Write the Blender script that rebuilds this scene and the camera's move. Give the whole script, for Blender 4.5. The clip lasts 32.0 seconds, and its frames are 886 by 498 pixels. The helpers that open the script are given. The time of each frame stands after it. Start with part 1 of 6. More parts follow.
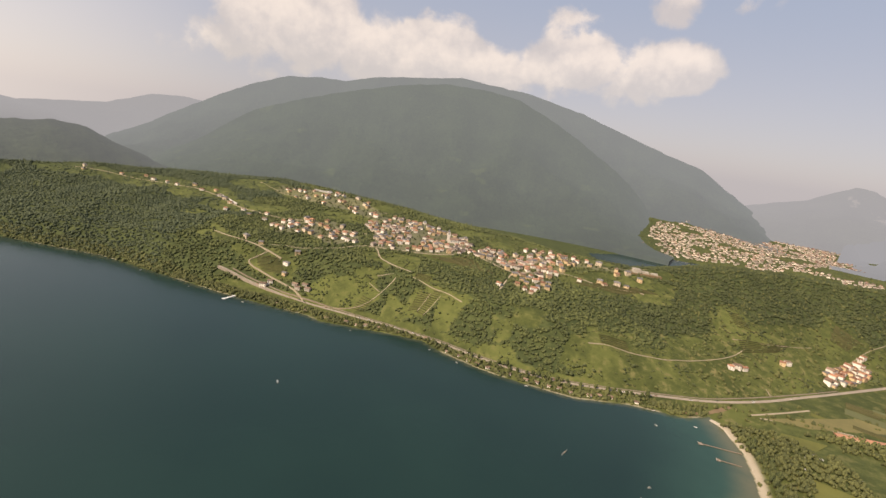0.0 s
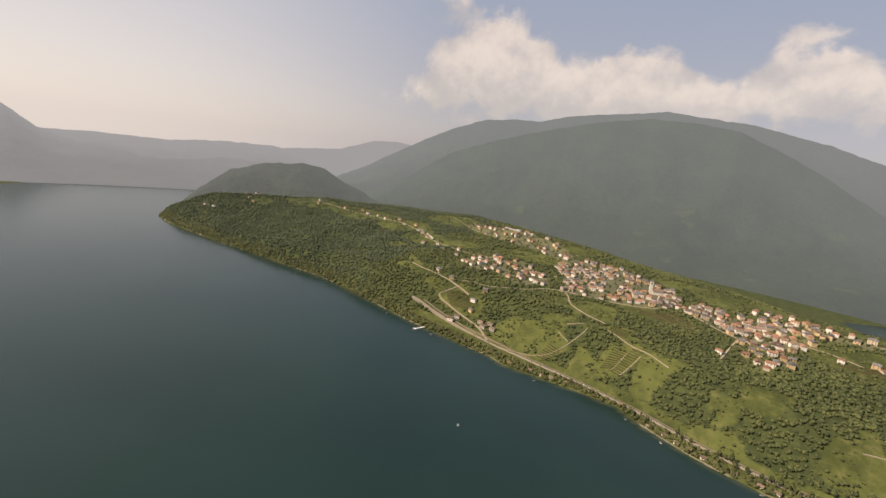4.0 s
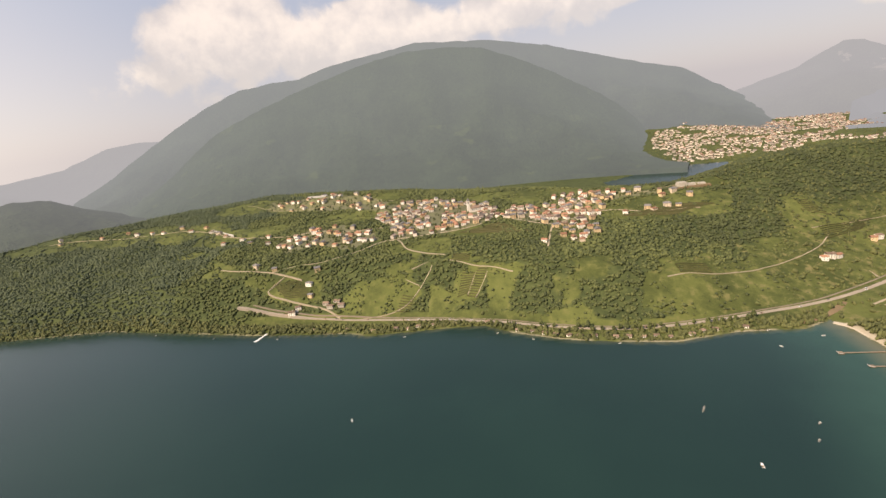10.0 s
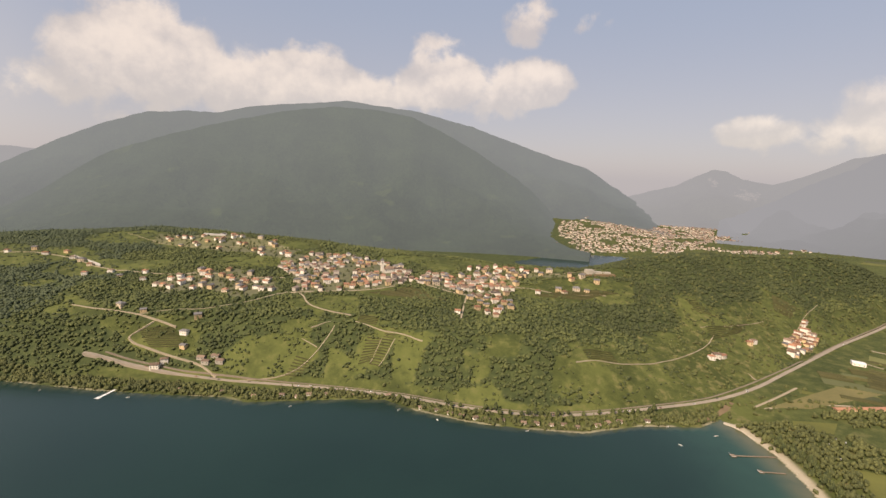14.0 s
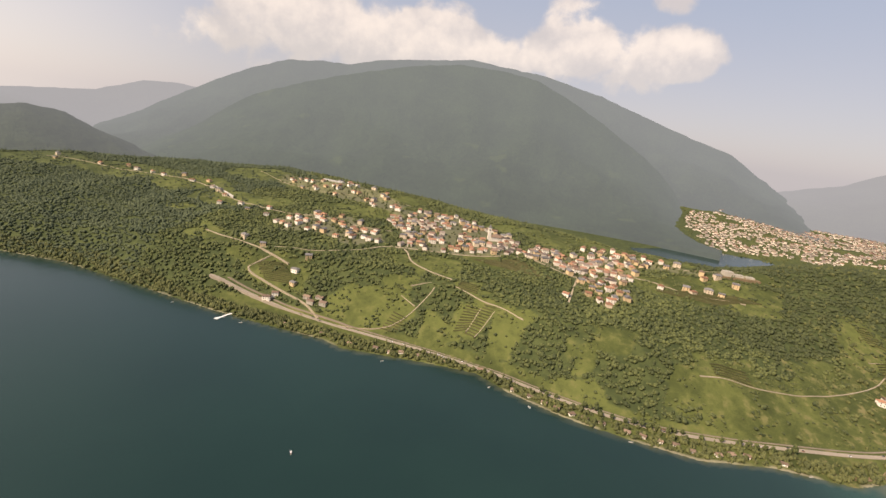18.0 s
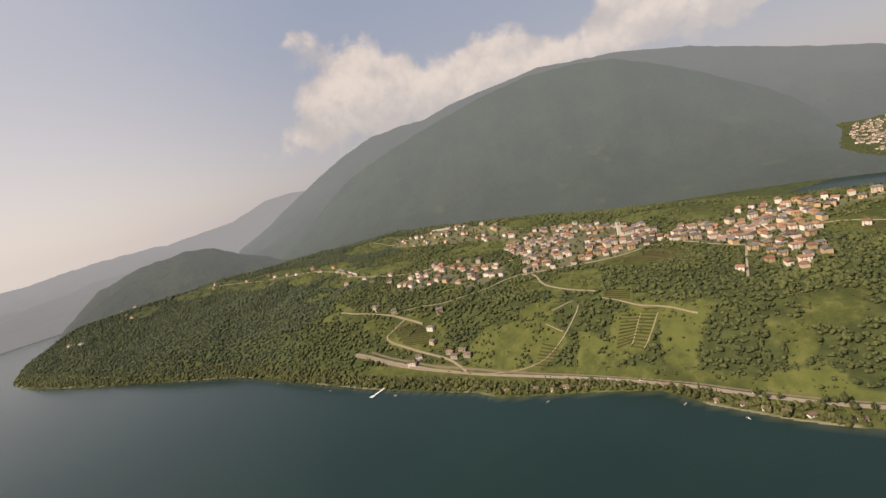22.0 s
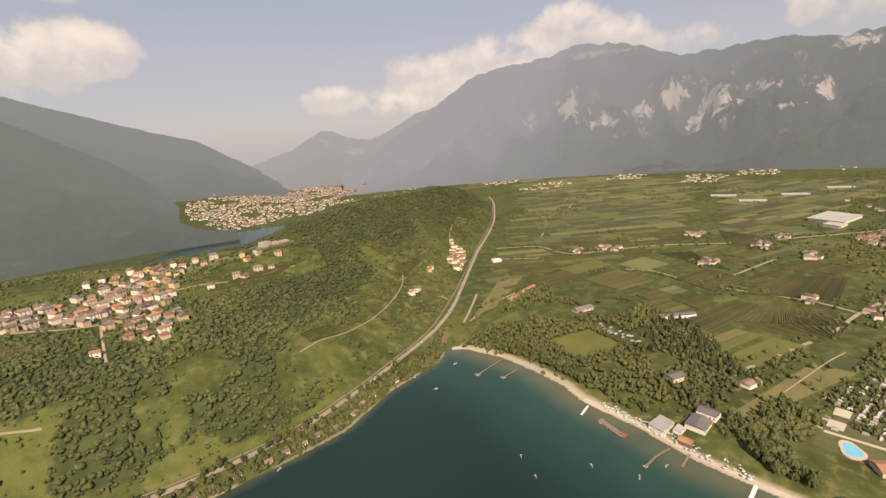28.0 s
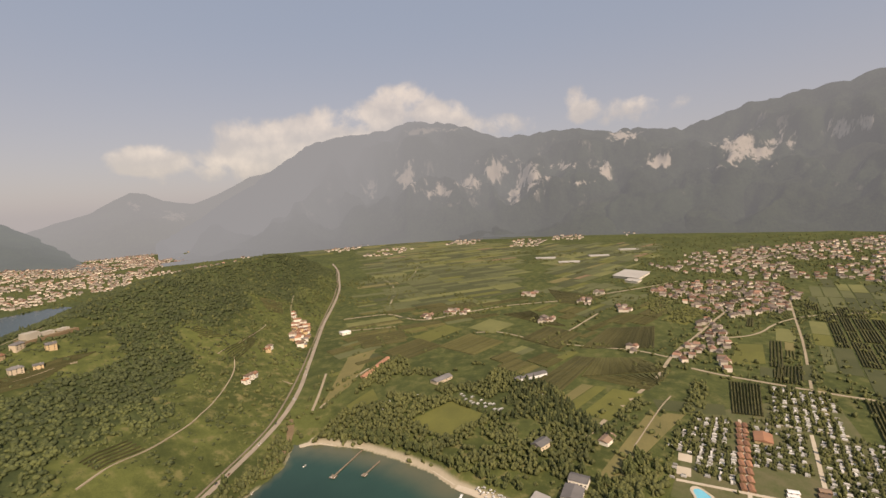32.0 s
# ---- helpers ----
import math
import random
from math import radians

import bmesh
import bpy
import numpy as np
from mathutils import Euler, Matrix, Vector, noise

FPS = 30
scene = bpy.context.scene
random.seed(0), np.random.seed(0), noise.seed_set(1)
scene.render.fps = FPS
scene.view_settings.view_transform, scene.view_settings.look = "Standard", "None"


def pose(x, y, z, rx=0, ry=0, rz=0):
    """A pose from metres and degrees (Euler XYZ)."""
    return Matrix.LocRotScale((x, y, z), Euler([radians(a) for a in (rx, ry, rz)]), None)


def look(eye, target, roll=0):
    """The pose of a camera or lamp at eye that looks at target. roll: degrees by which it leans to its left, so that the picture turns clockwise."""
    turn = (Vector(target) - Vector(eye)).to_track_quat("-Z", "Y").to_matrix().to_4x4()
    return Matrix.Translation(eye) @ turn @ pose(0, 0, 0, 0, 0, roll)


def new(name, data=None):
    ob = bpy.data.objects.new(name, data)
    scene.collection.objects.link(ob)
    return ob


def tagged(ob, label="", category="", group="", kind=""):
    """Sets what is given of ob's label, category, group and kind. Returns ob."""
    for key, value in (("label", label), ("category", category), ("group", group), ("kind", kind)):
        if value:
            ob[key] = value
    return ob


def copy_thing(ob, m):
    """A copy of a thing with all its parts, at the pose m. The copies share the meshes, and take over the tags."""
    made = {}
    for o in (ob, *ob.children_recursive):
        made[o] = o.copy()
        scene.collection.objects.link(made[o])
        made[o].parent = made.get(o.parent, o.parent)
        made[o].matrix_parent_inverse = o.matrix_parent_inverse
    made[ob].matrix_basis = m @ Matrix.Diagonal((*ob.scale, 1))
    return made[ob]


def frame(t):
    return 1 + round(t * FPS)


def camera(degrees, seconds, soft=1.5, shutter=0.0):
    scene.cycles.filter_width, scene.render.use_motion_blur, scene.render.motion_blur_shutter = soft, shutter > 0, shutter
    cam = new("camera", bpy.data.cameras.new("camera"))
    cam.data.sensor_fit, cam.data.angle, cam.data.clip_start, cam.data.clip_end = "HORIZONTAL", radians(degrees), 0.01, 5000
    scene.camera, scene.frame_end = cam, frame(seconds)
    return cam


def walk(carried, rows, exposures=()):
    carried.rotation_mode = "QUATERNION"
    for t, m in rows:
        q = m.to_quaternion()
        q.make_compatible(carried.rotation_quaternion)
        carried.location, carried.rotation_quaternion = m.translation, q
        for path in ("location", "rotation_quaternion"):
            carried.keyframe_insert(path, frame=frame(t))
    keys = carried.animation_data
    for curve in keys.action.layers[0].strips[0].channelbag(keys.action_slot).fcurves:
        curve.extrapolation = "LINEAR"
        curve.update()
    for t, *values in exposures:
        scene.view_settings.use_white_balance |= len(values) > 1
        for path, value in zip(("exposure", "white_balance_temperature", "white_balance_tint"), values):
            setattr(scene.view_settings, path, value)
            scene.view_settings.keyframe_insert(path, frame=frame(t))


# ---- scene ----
cam = camera(88.6, 32.0)
PATH = [
    (0.0, pose(107.5, -133.2, 401.8, 76.45, -7.95, 12.39)),
    (0.5, pose(102.5, -127.7, 401.1, 78.52, -10.39, 13.39)),
    (1.0, pose(97.5, -122.1, 400.5, 78.91, -8.52, 17.40)),
    (1.5, pose(92.7, -116.7, 399.9, 79.84, -10.35, 21.45)),
    (2.0, pose(87.9, -111.4, 399.3, 81.77, -10.00, 23.46)),
    (2.5, pose(83.0, -106.4, 398.7, 81.73, -11.53, 25.57)),
    (3.0, pose(78.0, -101.5, 398.1, 80.01, -3.39, 30.35)),
    (3.5, pose(72.8, -96.8, 397.4, 78.81, -3.36, 34.83)),
    (4.0, pose(67.4, -92.2, 396.6, 78.13, -7.07, 35.49)),
    (4.5, pose(61.8, -87.7, 395.7, 78.76, -1.68, 36.80)),
    (6.5, pose(39.1, -70.2, 391.8, 80.75, 7.83, 40.70)),
    (7.0, pose(34.0, -66.1, 390.8, 80.72, 10.67, 36.89)),
    (7.5, pose(29.1, -62.2, 389.7, 80.08, 14.57, 30.77)),
    (8.0, pose(24.5, -58.4, 388.7, 78.53, 11.61, 23.89)),
    (8.5, pose(20.4, -54.5, 387.6, 75.48, 11.80, 17.48)),
    (9.0, pose(16.8, -50.4, 386.3, 73.52, 11.73, 13.90)),
    (9.5, pose(13.7, -45.4, 384.8, 73.12, 10.03, 10.60)),
    (10.0, pose(11.0, -39.6, 383.0, 72.95, 7.48, 7.79)),
    (10.5, pose(8.7, -33.3, 381.0, 74.17, 7.57, 6.61)),
    (11.0, pose(6.8, -26.8, 379.1, 75.55, 4.80, 5.75)),
    (11.5, pose(5.0, -20.0, 377.1, 77.03, 3.67, 4.11)),
    (12.0, pose(3.3, -13.2, 375.2, 79.17, 3.01, 2.04)),
    (12.5, pose(1.7, -6.5, 373.4, 80.71, 0.72, -0.17)),
    (13.0, pose(-0.0, 0.0, 371.9, 81.45, -0.86, -0.79)),
    (13.5, pose(-2.0, 6.4, 370.5, 81.42, -1.29, -1.73)),
    (15.5, pose(-11.9, 32.6, 365.3, 75.91, -4.70, 0.59)),
    (16.0, pose(-14.1, 39.2, 364.0, 76.00, -3.89, 2.30)),
    (16.5, pose(-16.3, 46.0, 362.7, 73.87, -6.75, 4.81)),
    (17.0, pose(-18.7, 52.9, 361.2, 74.23, -9.02, 7.42)),
    (17.5, pose(-21.1, 59.6, 359.7, 74.00, -4.20, 9.33)),
    (18.0, pose(-23.7, 66.2, 358.0, 75.27, -7.31, 12.40)),
    (18.5, pose(-26.3, 73.0, 356.0, 77.17, -7.93, 14.96)),
    (19.0, pose(-28.9, 80.0, 354.0, 78.83, -3.90, 16.45)),
    (19.5, pose(-31.6, 86.9, 352.0, 81.01, -3.96, 17.75)),
    (20.0, pose(-34.3, 93.6, 350.2, 83.80, -7.70, 18.14)),
    (20.5, pose(-36.8, 100.0, 348.6, 84.15, -3.26, 19.44)),
    (21.0, pose(-39.1, 106.2, 347.4, 83.24, 5.17, 23.52)),
    (21.5, pose(-40.8, 112.2, 346.4, 82.03, 8.69, 26.29)),
    (22.0, pose(-42.0, 118.2, 345.6, 79.81, 13.49, 23.20)),
    (22.5, pose(-42.7, 124.3, 344.7, 78.25, 14.61, 17.11)),
    (23.0, pose(-43.1, 130.6, 343.6, 75.59, 18.03, 10.47)),
    (23.5, pose(-43.0, 137.1, 342.1, 73.62, 22.40, 5.71)),
    (24.0, pose(-42.6, 143.8, 340.4, 72.32, 26.16, -0.64)),
    (24.5, pose(-41.7, 150.5, 338.4, 70.14, 27.45, -10.76)),
    (25.0, pose(-40.1, 157.2, 336.4, 70.32, 27.21, -20.54)),
    (25.5, pose(-37.9, 164.1, 334.6, 68.15, 16.54, -29.44)),
    (26.0, pose(-35.3, 171.0, 332.8, 69.10, 15.97, -39.50)),
    (26.5, pose(-32.3, 177.9, 331.1, 69.24, 11.88, -44.64)),
    (28.5, pose(-15.9, 205.2, 324.5, 78.24, 4.21, -48.11)),
    (29.0, pose(-11.3, 211.2, 323.3, 79.34, 4.05, -49.74)),
    (29.5, pose(-6.6, 217.3, 322.4, 79.93, -0.45, -53.57)),
    (30.0, pose(-1.6, 223.6, 321.7, 81.56, 2.95, -59.25)),
    (30.5, pose(3.6, 229.5, 321.5, 82.36, 6.67, -60.10)),
    (31.0, pose(8.8, 234.7, 321.3, 84.21, 10.00, -60.97)),
    (31.5, pose(13.7, 239.4, 321.2, 84.41, 4.45, -64.68)),
    (32.0, pose(18.3, 243.9, 321.2, 83.41, 3.03, -67.72)),
]

walk(cam, PATH, [(0.0, 0.38, 7300, 18), (1.0, 0.40, 7300, 18), (2.0, 0.30, 7300, 18), (3.0, 0.20, 7300, 18), (4.0, 0.20, 7300, 18), (7.0, 0.18, 7300, 18), (8.0, 0.13, 7300, 18), (9.0, 0.32, 7300, 18), (10.0, 0.56, 7300, 18), (11.0, 0.58, 7300, 18), (12.0, 0.50, 7300, 18), (13.0, 0.32, 7300, 18), (16.0, 0.35, 7300, 18), (17.0, 0.46, 7300, 18), (18.0, 0.48, 7300, 18), (19.0, 0.40, 7300, 18), (20.0, 0.28, 7300, 18), (21.0, 0.17, 7300, 18), (22.0, 0.15, 7300, 18), (23.0, 0.26, 7300, 18), (24.0, 0.34, 7300, 18), (25.0, 0.43, 7600, 18), (26.0, 0.53, 7600, 18), (26.8, 0.48, 7600, 18), (29.0, 0.25, 7600, 18), (30.0, 0.18, 7600, 18), (31.0, 0.16, 7600, 18), (32.0, 0.15, 7600, 18)])

# ---------------------------------------------------------------- light
SUN_AZ, SUN_EL = -138.0, 42.0          # degrees: clockwise from +y, and above the horizon


def bearing(az, el=0.0, r=1.0):
    a, e = radians(az), radians(el)
    return Vector((math.sin(a) * math.cos(e) * r, math.cos(a) * math.cos(e) * r, math.sin(e) * r))


sun = new("sun", bpy.data.lights.new("sun", "SUN"))
sun.data.energy, sun.data.angle, sun.data.color = 4.8, radians(2.5), (1.0, 0.90, 0.76)
sun.matrix_world = look(bearing(SUN_AZ, SUN_EL, 4000), (0, 0, 0))


class Nodes:
    """A short way to write node trees."""

    def __init__(self, tree):
        self.tree = tree
        tree.nodes.clear()

    def add(self, kind, sets=None, **inputs):
        n = self.tree.nodes.new(kind)
        for k, v in (sets or {}).items():
            setattr(n, k, v)
        for k, v in inputs.items():
            key = k.replace("_", " ")
            sock = n.inputs[int(k[1:])] if k[0] == "i" and k[1:].isdigit() else n.inputs[key]
            if isinstance(v, bpy.types.NodeSocket):
                self.tree.links.new(v, sock)
            else:
                sock.default_value = v
        return n

    def math(self, op, a, b=0.0, clamp=False):
        return self.add("ShaderNodeMath", {"operation": op, "use_clamp": clamp}, i0=a, i1=b).outputs[0]

    def ramp(self, fac, lo, hi, a=0.0, b=1.0):
        n = self.add("ShaderNodeMapRange", {"interpolation_type": "SMOOTHSTEP"}, Value=fac, From_Min=lo, From_Max=hi, To_Min=a, To_Max=b)
        return n.outputs[0]

    def mix(self, fac, a, b):
        n = self.add("ShaderNodeMix", {"data_type": "RGBA"}, i0=fac)
        for sock, v in ((n.inputs[6], a), (n.inputs[7], b)):
            if isinstance(v, bpy.types.NodeSocket):
                self.tree.links.new(v, sock)
            else:
                sock.default_value = (*v, 1.0) if len(v) == 3 else v
        return n.outputs[2]

    def noise(self, vec, scale, detail=4.0, rough=0.55, dist=0.0):
        return self.add("ShaderNodeTexNoise", None, Vector=vec, Scale=scale, Detail=detail, Roughness=rough, Distortion=dist).outputs[0]


def make_sky():
    w = bpy.data.worlds.new("sky")
    scene.world = w
    w.use_nodes = True
    n = Nodes(w.node_tree)
    sky = n.add("ShaderNodeTexSky", {"sky_type": "NISHITA", "sun_disc": False, "sun_elevation": radians(SUN_EL), "sun_rotation": radians(SUN_AZ),
                                     "altitude": 450.0, "air_density": 1.0, "dust_density": 2.2, "ozone_density": 1.0})
    way = n.add("ShaderNodeTexCoord").outputs["Generated"]
    sep = n.add("ShaderNodeSeparateXYZ", None, Vector=way)
    up = sep.outputs[2]
    # summer haze, thickest at the horizon and towards the sun
    sunward = n.add("ShaderNodeVectorMath", {"operation": "DOT_PRODUCT"}, i0=way, i1=bearing(-98.0, 8.0)).outputs["Value"]
    glow = n.ramp(sunward, 0.40, 1.0)
    low = n.math("POWER", n.ramp(up, -0.02, 0.42, 1.0, 0.0), 1.2)
    haze_col = n.mix(glow, (0.43, 0.43, 0.46), (0.75, 0.73, 0.705))
    blue = n.mix(glow, (0.29, 0.37, 0.50), (0.52, 0.56, 0.63))
    base = n.mix(n.math("MULTIPLY", low, 0.95), blue, haze_col)
    # cumulus: soft billows gathered round a few bearings
    puff = n.noise(way, 11.0, 9.0, 0.58, 0.25)
    fine = n.noise(way, 26.0, 6.0, 0.6)
    field = None
    top = None
    for az, el, wide, tall, power in CLOUDS:
        d = n.add("ShaderNodeVectorMath", {"operation": "SUBTRACT"}, i0=way, i1=bearing(az, el)).outputs[0]
        a = radians(az)
        across = n.add("ShaderNodeVectorMath", {"operation": "DOT_PRODUCT"}, i0=d, i1=(math.cos(a), -math.sin(a), 0)).outputs["Value"]
        rise = n.add("ShaderNodeSeparateXYZ", None, Vector=d).outputs[2]
        ahead = n.add("ShaderNodeVectorMath", {"operation": "DOT_PRODUCT"}, i0=way, i1=bearing(az, el)).outputs["Value"]
        qa = n.math("MULTIPLY", across, 1 / wide)
        qr = n.math("MULTIPLY", rise, 1 / tall)
        dist = n.math("ADD", n.math("MULTIPLY", qa, qa), n.math("MULTIPLY", qr, qr))
        blob = n.math("MULTIPLY", n.ramp(dist, 0.0, 2.6, power * 0.8, 0.0), n.math("GREATER_THAN", ahead, 0.0))
        lit = n.math("MULTIPLY", blob, n.ramp(qr, -0.9, 0.7, 0.15, 1.0))
        field = blob if field is None else n.math("ADD", field, blob)
        top = lit if top is None else n.math("MAXIMUM", top, lit)
    field = n.math("MINIMUM", field, 1.15)
    shape = n.math("ADD", field, n.math("MULTIPLY", n.math("SUBTRACT", puff, 0.5), 2.4))
    shape = n.math("ADD", shape, n.math("MULTIPLY", n.math("SUBTRACT", fine, 0.5), 0.5))
    mask = n.math("MULTIPLY", n.ramp(shape, 0.36, 0.92), n.ramp(field, 0.02, 0.25))
    shade = n.math("ADD", top, n.math("MULTIPLY", n.math("SUBTRACT", fine, 0.5), 1.1))
    cloud_col = n.mix(n.ramp(shade, 0.10, 1.0), (0.50, 0.485, 0.48), (0.77, 0.715, 0.645))
    seen = n.mix(mask, base, cloud_col)
    ray_sky = n.add("ShaderNodeBackground", None, Color=sky.outputs[0], Strength=0.02)
    air = n.add("ShaderNodeBackground", None, Color=seen, Strength=0.79)
    both = n.add("ShaderNodeAddShader", None, i0=ray_sky.outputs[0], i1=air.outputs[0])
    n.add("ShaderNodeOutputWorld", None, Surface=both.outputs[0])


# bearing, height, half-width, half-height, fullness of each bank of cumulus
CLOUDS_NORTH = [
    (-40.7, 5.5, 0.055, 0.045, 0.75), (-32.0, 9.0, 0.085, 0.080, 1.0), (-29.5, 12.5, 0.075, 0.065, 1.0), (-36.0, 9.5, 0.06, 0.05, 0.8), (-22.0, 9.0, 0.12, 0.070, 1.0), (-14.0, 11.3, 0.060, 0.045, 1.0),
    (-15.0, 8.0, 0.13, 0.060, 0.9), (-6.0, 8.3, 0.12, 0.050, 0.9), (0.9, 12.3, 0.070, 0.055, 1.0), (7.0, 9.8, 0.12, 0.050, 1.0), (12.5, 10.8, 0.060, 0.036, 1.1),
    (11.0, 17.3, 0.048, 0.036, 0.9), (18.0, 16.7, 0.040, 0.020, 0.65), (-36.0, 16.5, 0.040, 0.032, 0.75), (33.5, 5.4, 0.040, 0.022, 0.65), (46.0, 8.0, 0.060, 0.045, 0.5),
]
CLOUDS_EAST = [
    (35.5, 5.5, 0.050, 0.025, 0.8), (48.0, 7.4, 0.10, 0.042, 0.75), (57.0, 8.6, 0.090, 0.045, 0.85), (63.5, 11.2, 0.070, 0.040, 0.95), (68.5, 9.4, 0.055, 0.030, 0.9),
    (60.0, 6.6, 0.15, 0.032, 0.65), (52.0, 5.0, 0.16, 0.040, 0.70), (42.0, 4.2, 0.12, 0.030, 0.65), (76.0, 8.0, 0.10, 0.022, 0.60), (84.5, 9.6, 0.030, 0.030, 0.8), (90.0, 8.7, 0.085, 0.025, 0.75),
]
CLOUDS = CLOUDS_NORTH + CLOUDS_EAST
make_sky()

# ---------------------------------------------------------------- materials
MATS = {}


def surface(name, col, rough=0.8, spots=None, scale=0.05, fine=1.5, bump=0.0, metallic=0.0, amount=0.6, specular=0.3, per_object=0.0, per_island=0.0):
    """A weathered surface: two scales of variation between col and spots, fine relief."""
    m = bpy.data.materials.new(name)
    m.use_nodes = True
    n = Nodes(m.node_tree)
    where = n.add("ShaderNodeNewGeometry").outputs["Position"]
    big = n.noise(where, scale, 4.0, 0.6)
    small = n.noise(where, fine, 3.0, 0.6)
    other = spots or tuple(c * 0.6 for c in col)
    mixv = n.math("ADD", n.math("MULTIPLY", big, 0.65), n.math("MULTIPLY", small, 0.35))
    base = n.mix(n.ramp(mixv, 0.5 - 0.22 / max(amount, 0.1) * 0.6, 0.5 + 0.22), other, col)
    if per_object or per_island:
        rnd = n.add("ShaderNodeObjectInfo").outputs["Random"] if per_object else n.add("ShaderNodeNewGeometry").outputs["Random Per Island"]
        k = per_object or per_island
        hsv = n.add("ShaderNodeHueSaturation", None, Color=base, Value=n.ramp(rnd, 0.0, 1.0, 1.0 - k, 1.0 + k), Saturation=1.0)
        base = hsv.outputs[0]
    bs = n.add("ShaderNodeBsdfPrincipled", None, Base_Color=base, Roughness=rough, Metallic=metallic, Specular_IOR_Level=specular)
    if bump:
        b = n.add("ShaderNodeBump", None, Strength=bump, Distance=0.3, Height=small)
        m.node_tree.links.new(b.outputs[0], bs.inputs["Normal"])
    n.add("ShaderNodeOutputMaterial", None, Surface=bs.outputs[0])
    MATS[name] = m
    return m


def leaf_surface(name, dark, light, per_island=True):
    """Foliage: each clump its own green, mottled inside."""
    m = bpy.data.materials.new(name)
    m.use_nodes = True
    n = Nodes(m.node_tree)
    geo = n.add("ShaderNodeNewGeometry")
    where = geo.outputs["Position"]
    rnd = geo.outputs["Random Per Island"]
    spot = n.noise(where, 0.7, 5.0, 0.7)
    stand = n.noise(where, 0.012, 3.0, 0.5)
    f = n.math("ADD", n.math("MULTIPLY", rnd, 0.32), n.math("ADD", n.math("MULTIPLY", spot, 0.35), n.math("MULTIPLY", stand, 0.60)))
    base = n.mix(n.ramp(f, 0.38, 0.90), dark, light)
    b = n.add("ShaderNodeBump", None, Strength=0.4, Distance=1.4, Height=spot)
    bs = n.add("ShaderNodeBsdfPrincipled", None, Base_Color=base, Roughness=0.75, Specular_IOR_Level=0.15, Normal=b.outputs[0])
    n.add("ShaderNodeOutputMaterial", None, Surface=bs.outputs[0])
    MATS[name] = m
    return m


def ground_surface():
    m = bpy.data.materials.new("ground")
    m.use_nodes = True
    n = Nodes(m.node_tree)
    where = n.add("ShaderNodeNewGeometry").outputs["Position"]
    a = n.add("ShaderNodeAttribute", {"attribute_name": "cover"}).outputs["Color"]
    sep = n.add("ShaderNodeSeparateColor", None, Color=a)
    wood, sand, dry = sep.outputs[0], sep.outputs[1], sep.outputs[2]
    n1 = n.noise(where, 0.008, 5.0, 0.6)
    n2 = n.noise(where, 0.06, 5.0, 0.65)
    n3 = n.noise(where, 0.7, 3.0, 0.6)
    f = n.math("ADD", n.math("MULTIPLY", n1, 0.5), n.math("ADD", n.math("MULTIPLY", n2, 0.35), n.math("MULTIPLY", n3, 0.15)))
    grass = n.mix(n.ramp(f, 0.40, 0.59), (0.050, 0.061, 0.019), (0.104, 0.117, 0.034))
    grass = n.mix(n.math("MULTIPLY", n.ramp(n2, 0.52, 0.68), dry), grass, (0.165, 0.145, 0.062))
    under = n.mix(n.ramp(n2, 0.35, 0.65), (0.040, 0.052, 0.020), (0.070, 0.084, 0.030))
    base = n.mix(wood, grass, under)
    shore = n.mix(n2, (0.30, 0.25, 0.17), (0.46, 0.40, 0.30))
    base = n.mix(sand, base, shore)
    b = n.add("ShaderNodeBump", None, Strength=0.6, Distance=1.0, Height=n3)
    bs = n.add("ShaderNodeBsdfPrincipled", None, Base_Color=base, Roughness=0.9, Specular_IOR_Level=0.15, Normal=b.outputs[0])
    n.add("ShaderNodeOutputMaterial", None, Surface=bs.outputs[0])
    MATS["ground"] = m


def water_surface(name):
    m = bpy.data.materials.new(name)
    m.use_nodes = True
    n = Nodes(m.node_tree)
    where = n.add("ShaderNodeNewGeometry").outputs["Position"]
    a = n.add("ShaderNodeAttribute", {"attribute_name": "cover"}).outputs["Color"]
    sep = n.add("ShaderNodeSeparateColor", None, Color=a)
    shoal, bank = sep.outputs[0], sep.outputs[1]
    n1 = n.noise(where, 0.004, 3.0, 0.5)
    n2 = n.noise(where, 0.02, 4.0, 0.6)
    deep = n.mix(n.ramp(n1, 0.3, 0.7), (0.007, 0.023, 0.019), (0.009, 0.028, 0.022))
    edge = n.math("MULTIPLY", shoal, n.ramp(n2, 0.2, 0.7, 0.75, 1.0))
    base = n.mix(edge, deep, (0.026, 0.070, 0.050))
    base = n.mix(n.math("MULTIPLY", bank, n.ramp(n2, 0.25, 0.6, 0.6, 1.0)), base, (0.105, 0.105, 0.060))
    rip = n.noise(where, 0.35, 4.0, 0.7, 0.3)
    b = n.add("ShaderNodeBump", None, Strength=0.3, Distance=0.3, Height=rip)
    bs = n.add("ShaderNodeBsdfPrincipled", None, Base_Color=base, Roughness=0.16, IOR=1.38, Specular_IOR_Level=0.5, Normal=b.outputs[0])
    n.add("ShaderNodeOutputMaterial", None, Surface=bs.outputs[0])
    MATS[name] = m


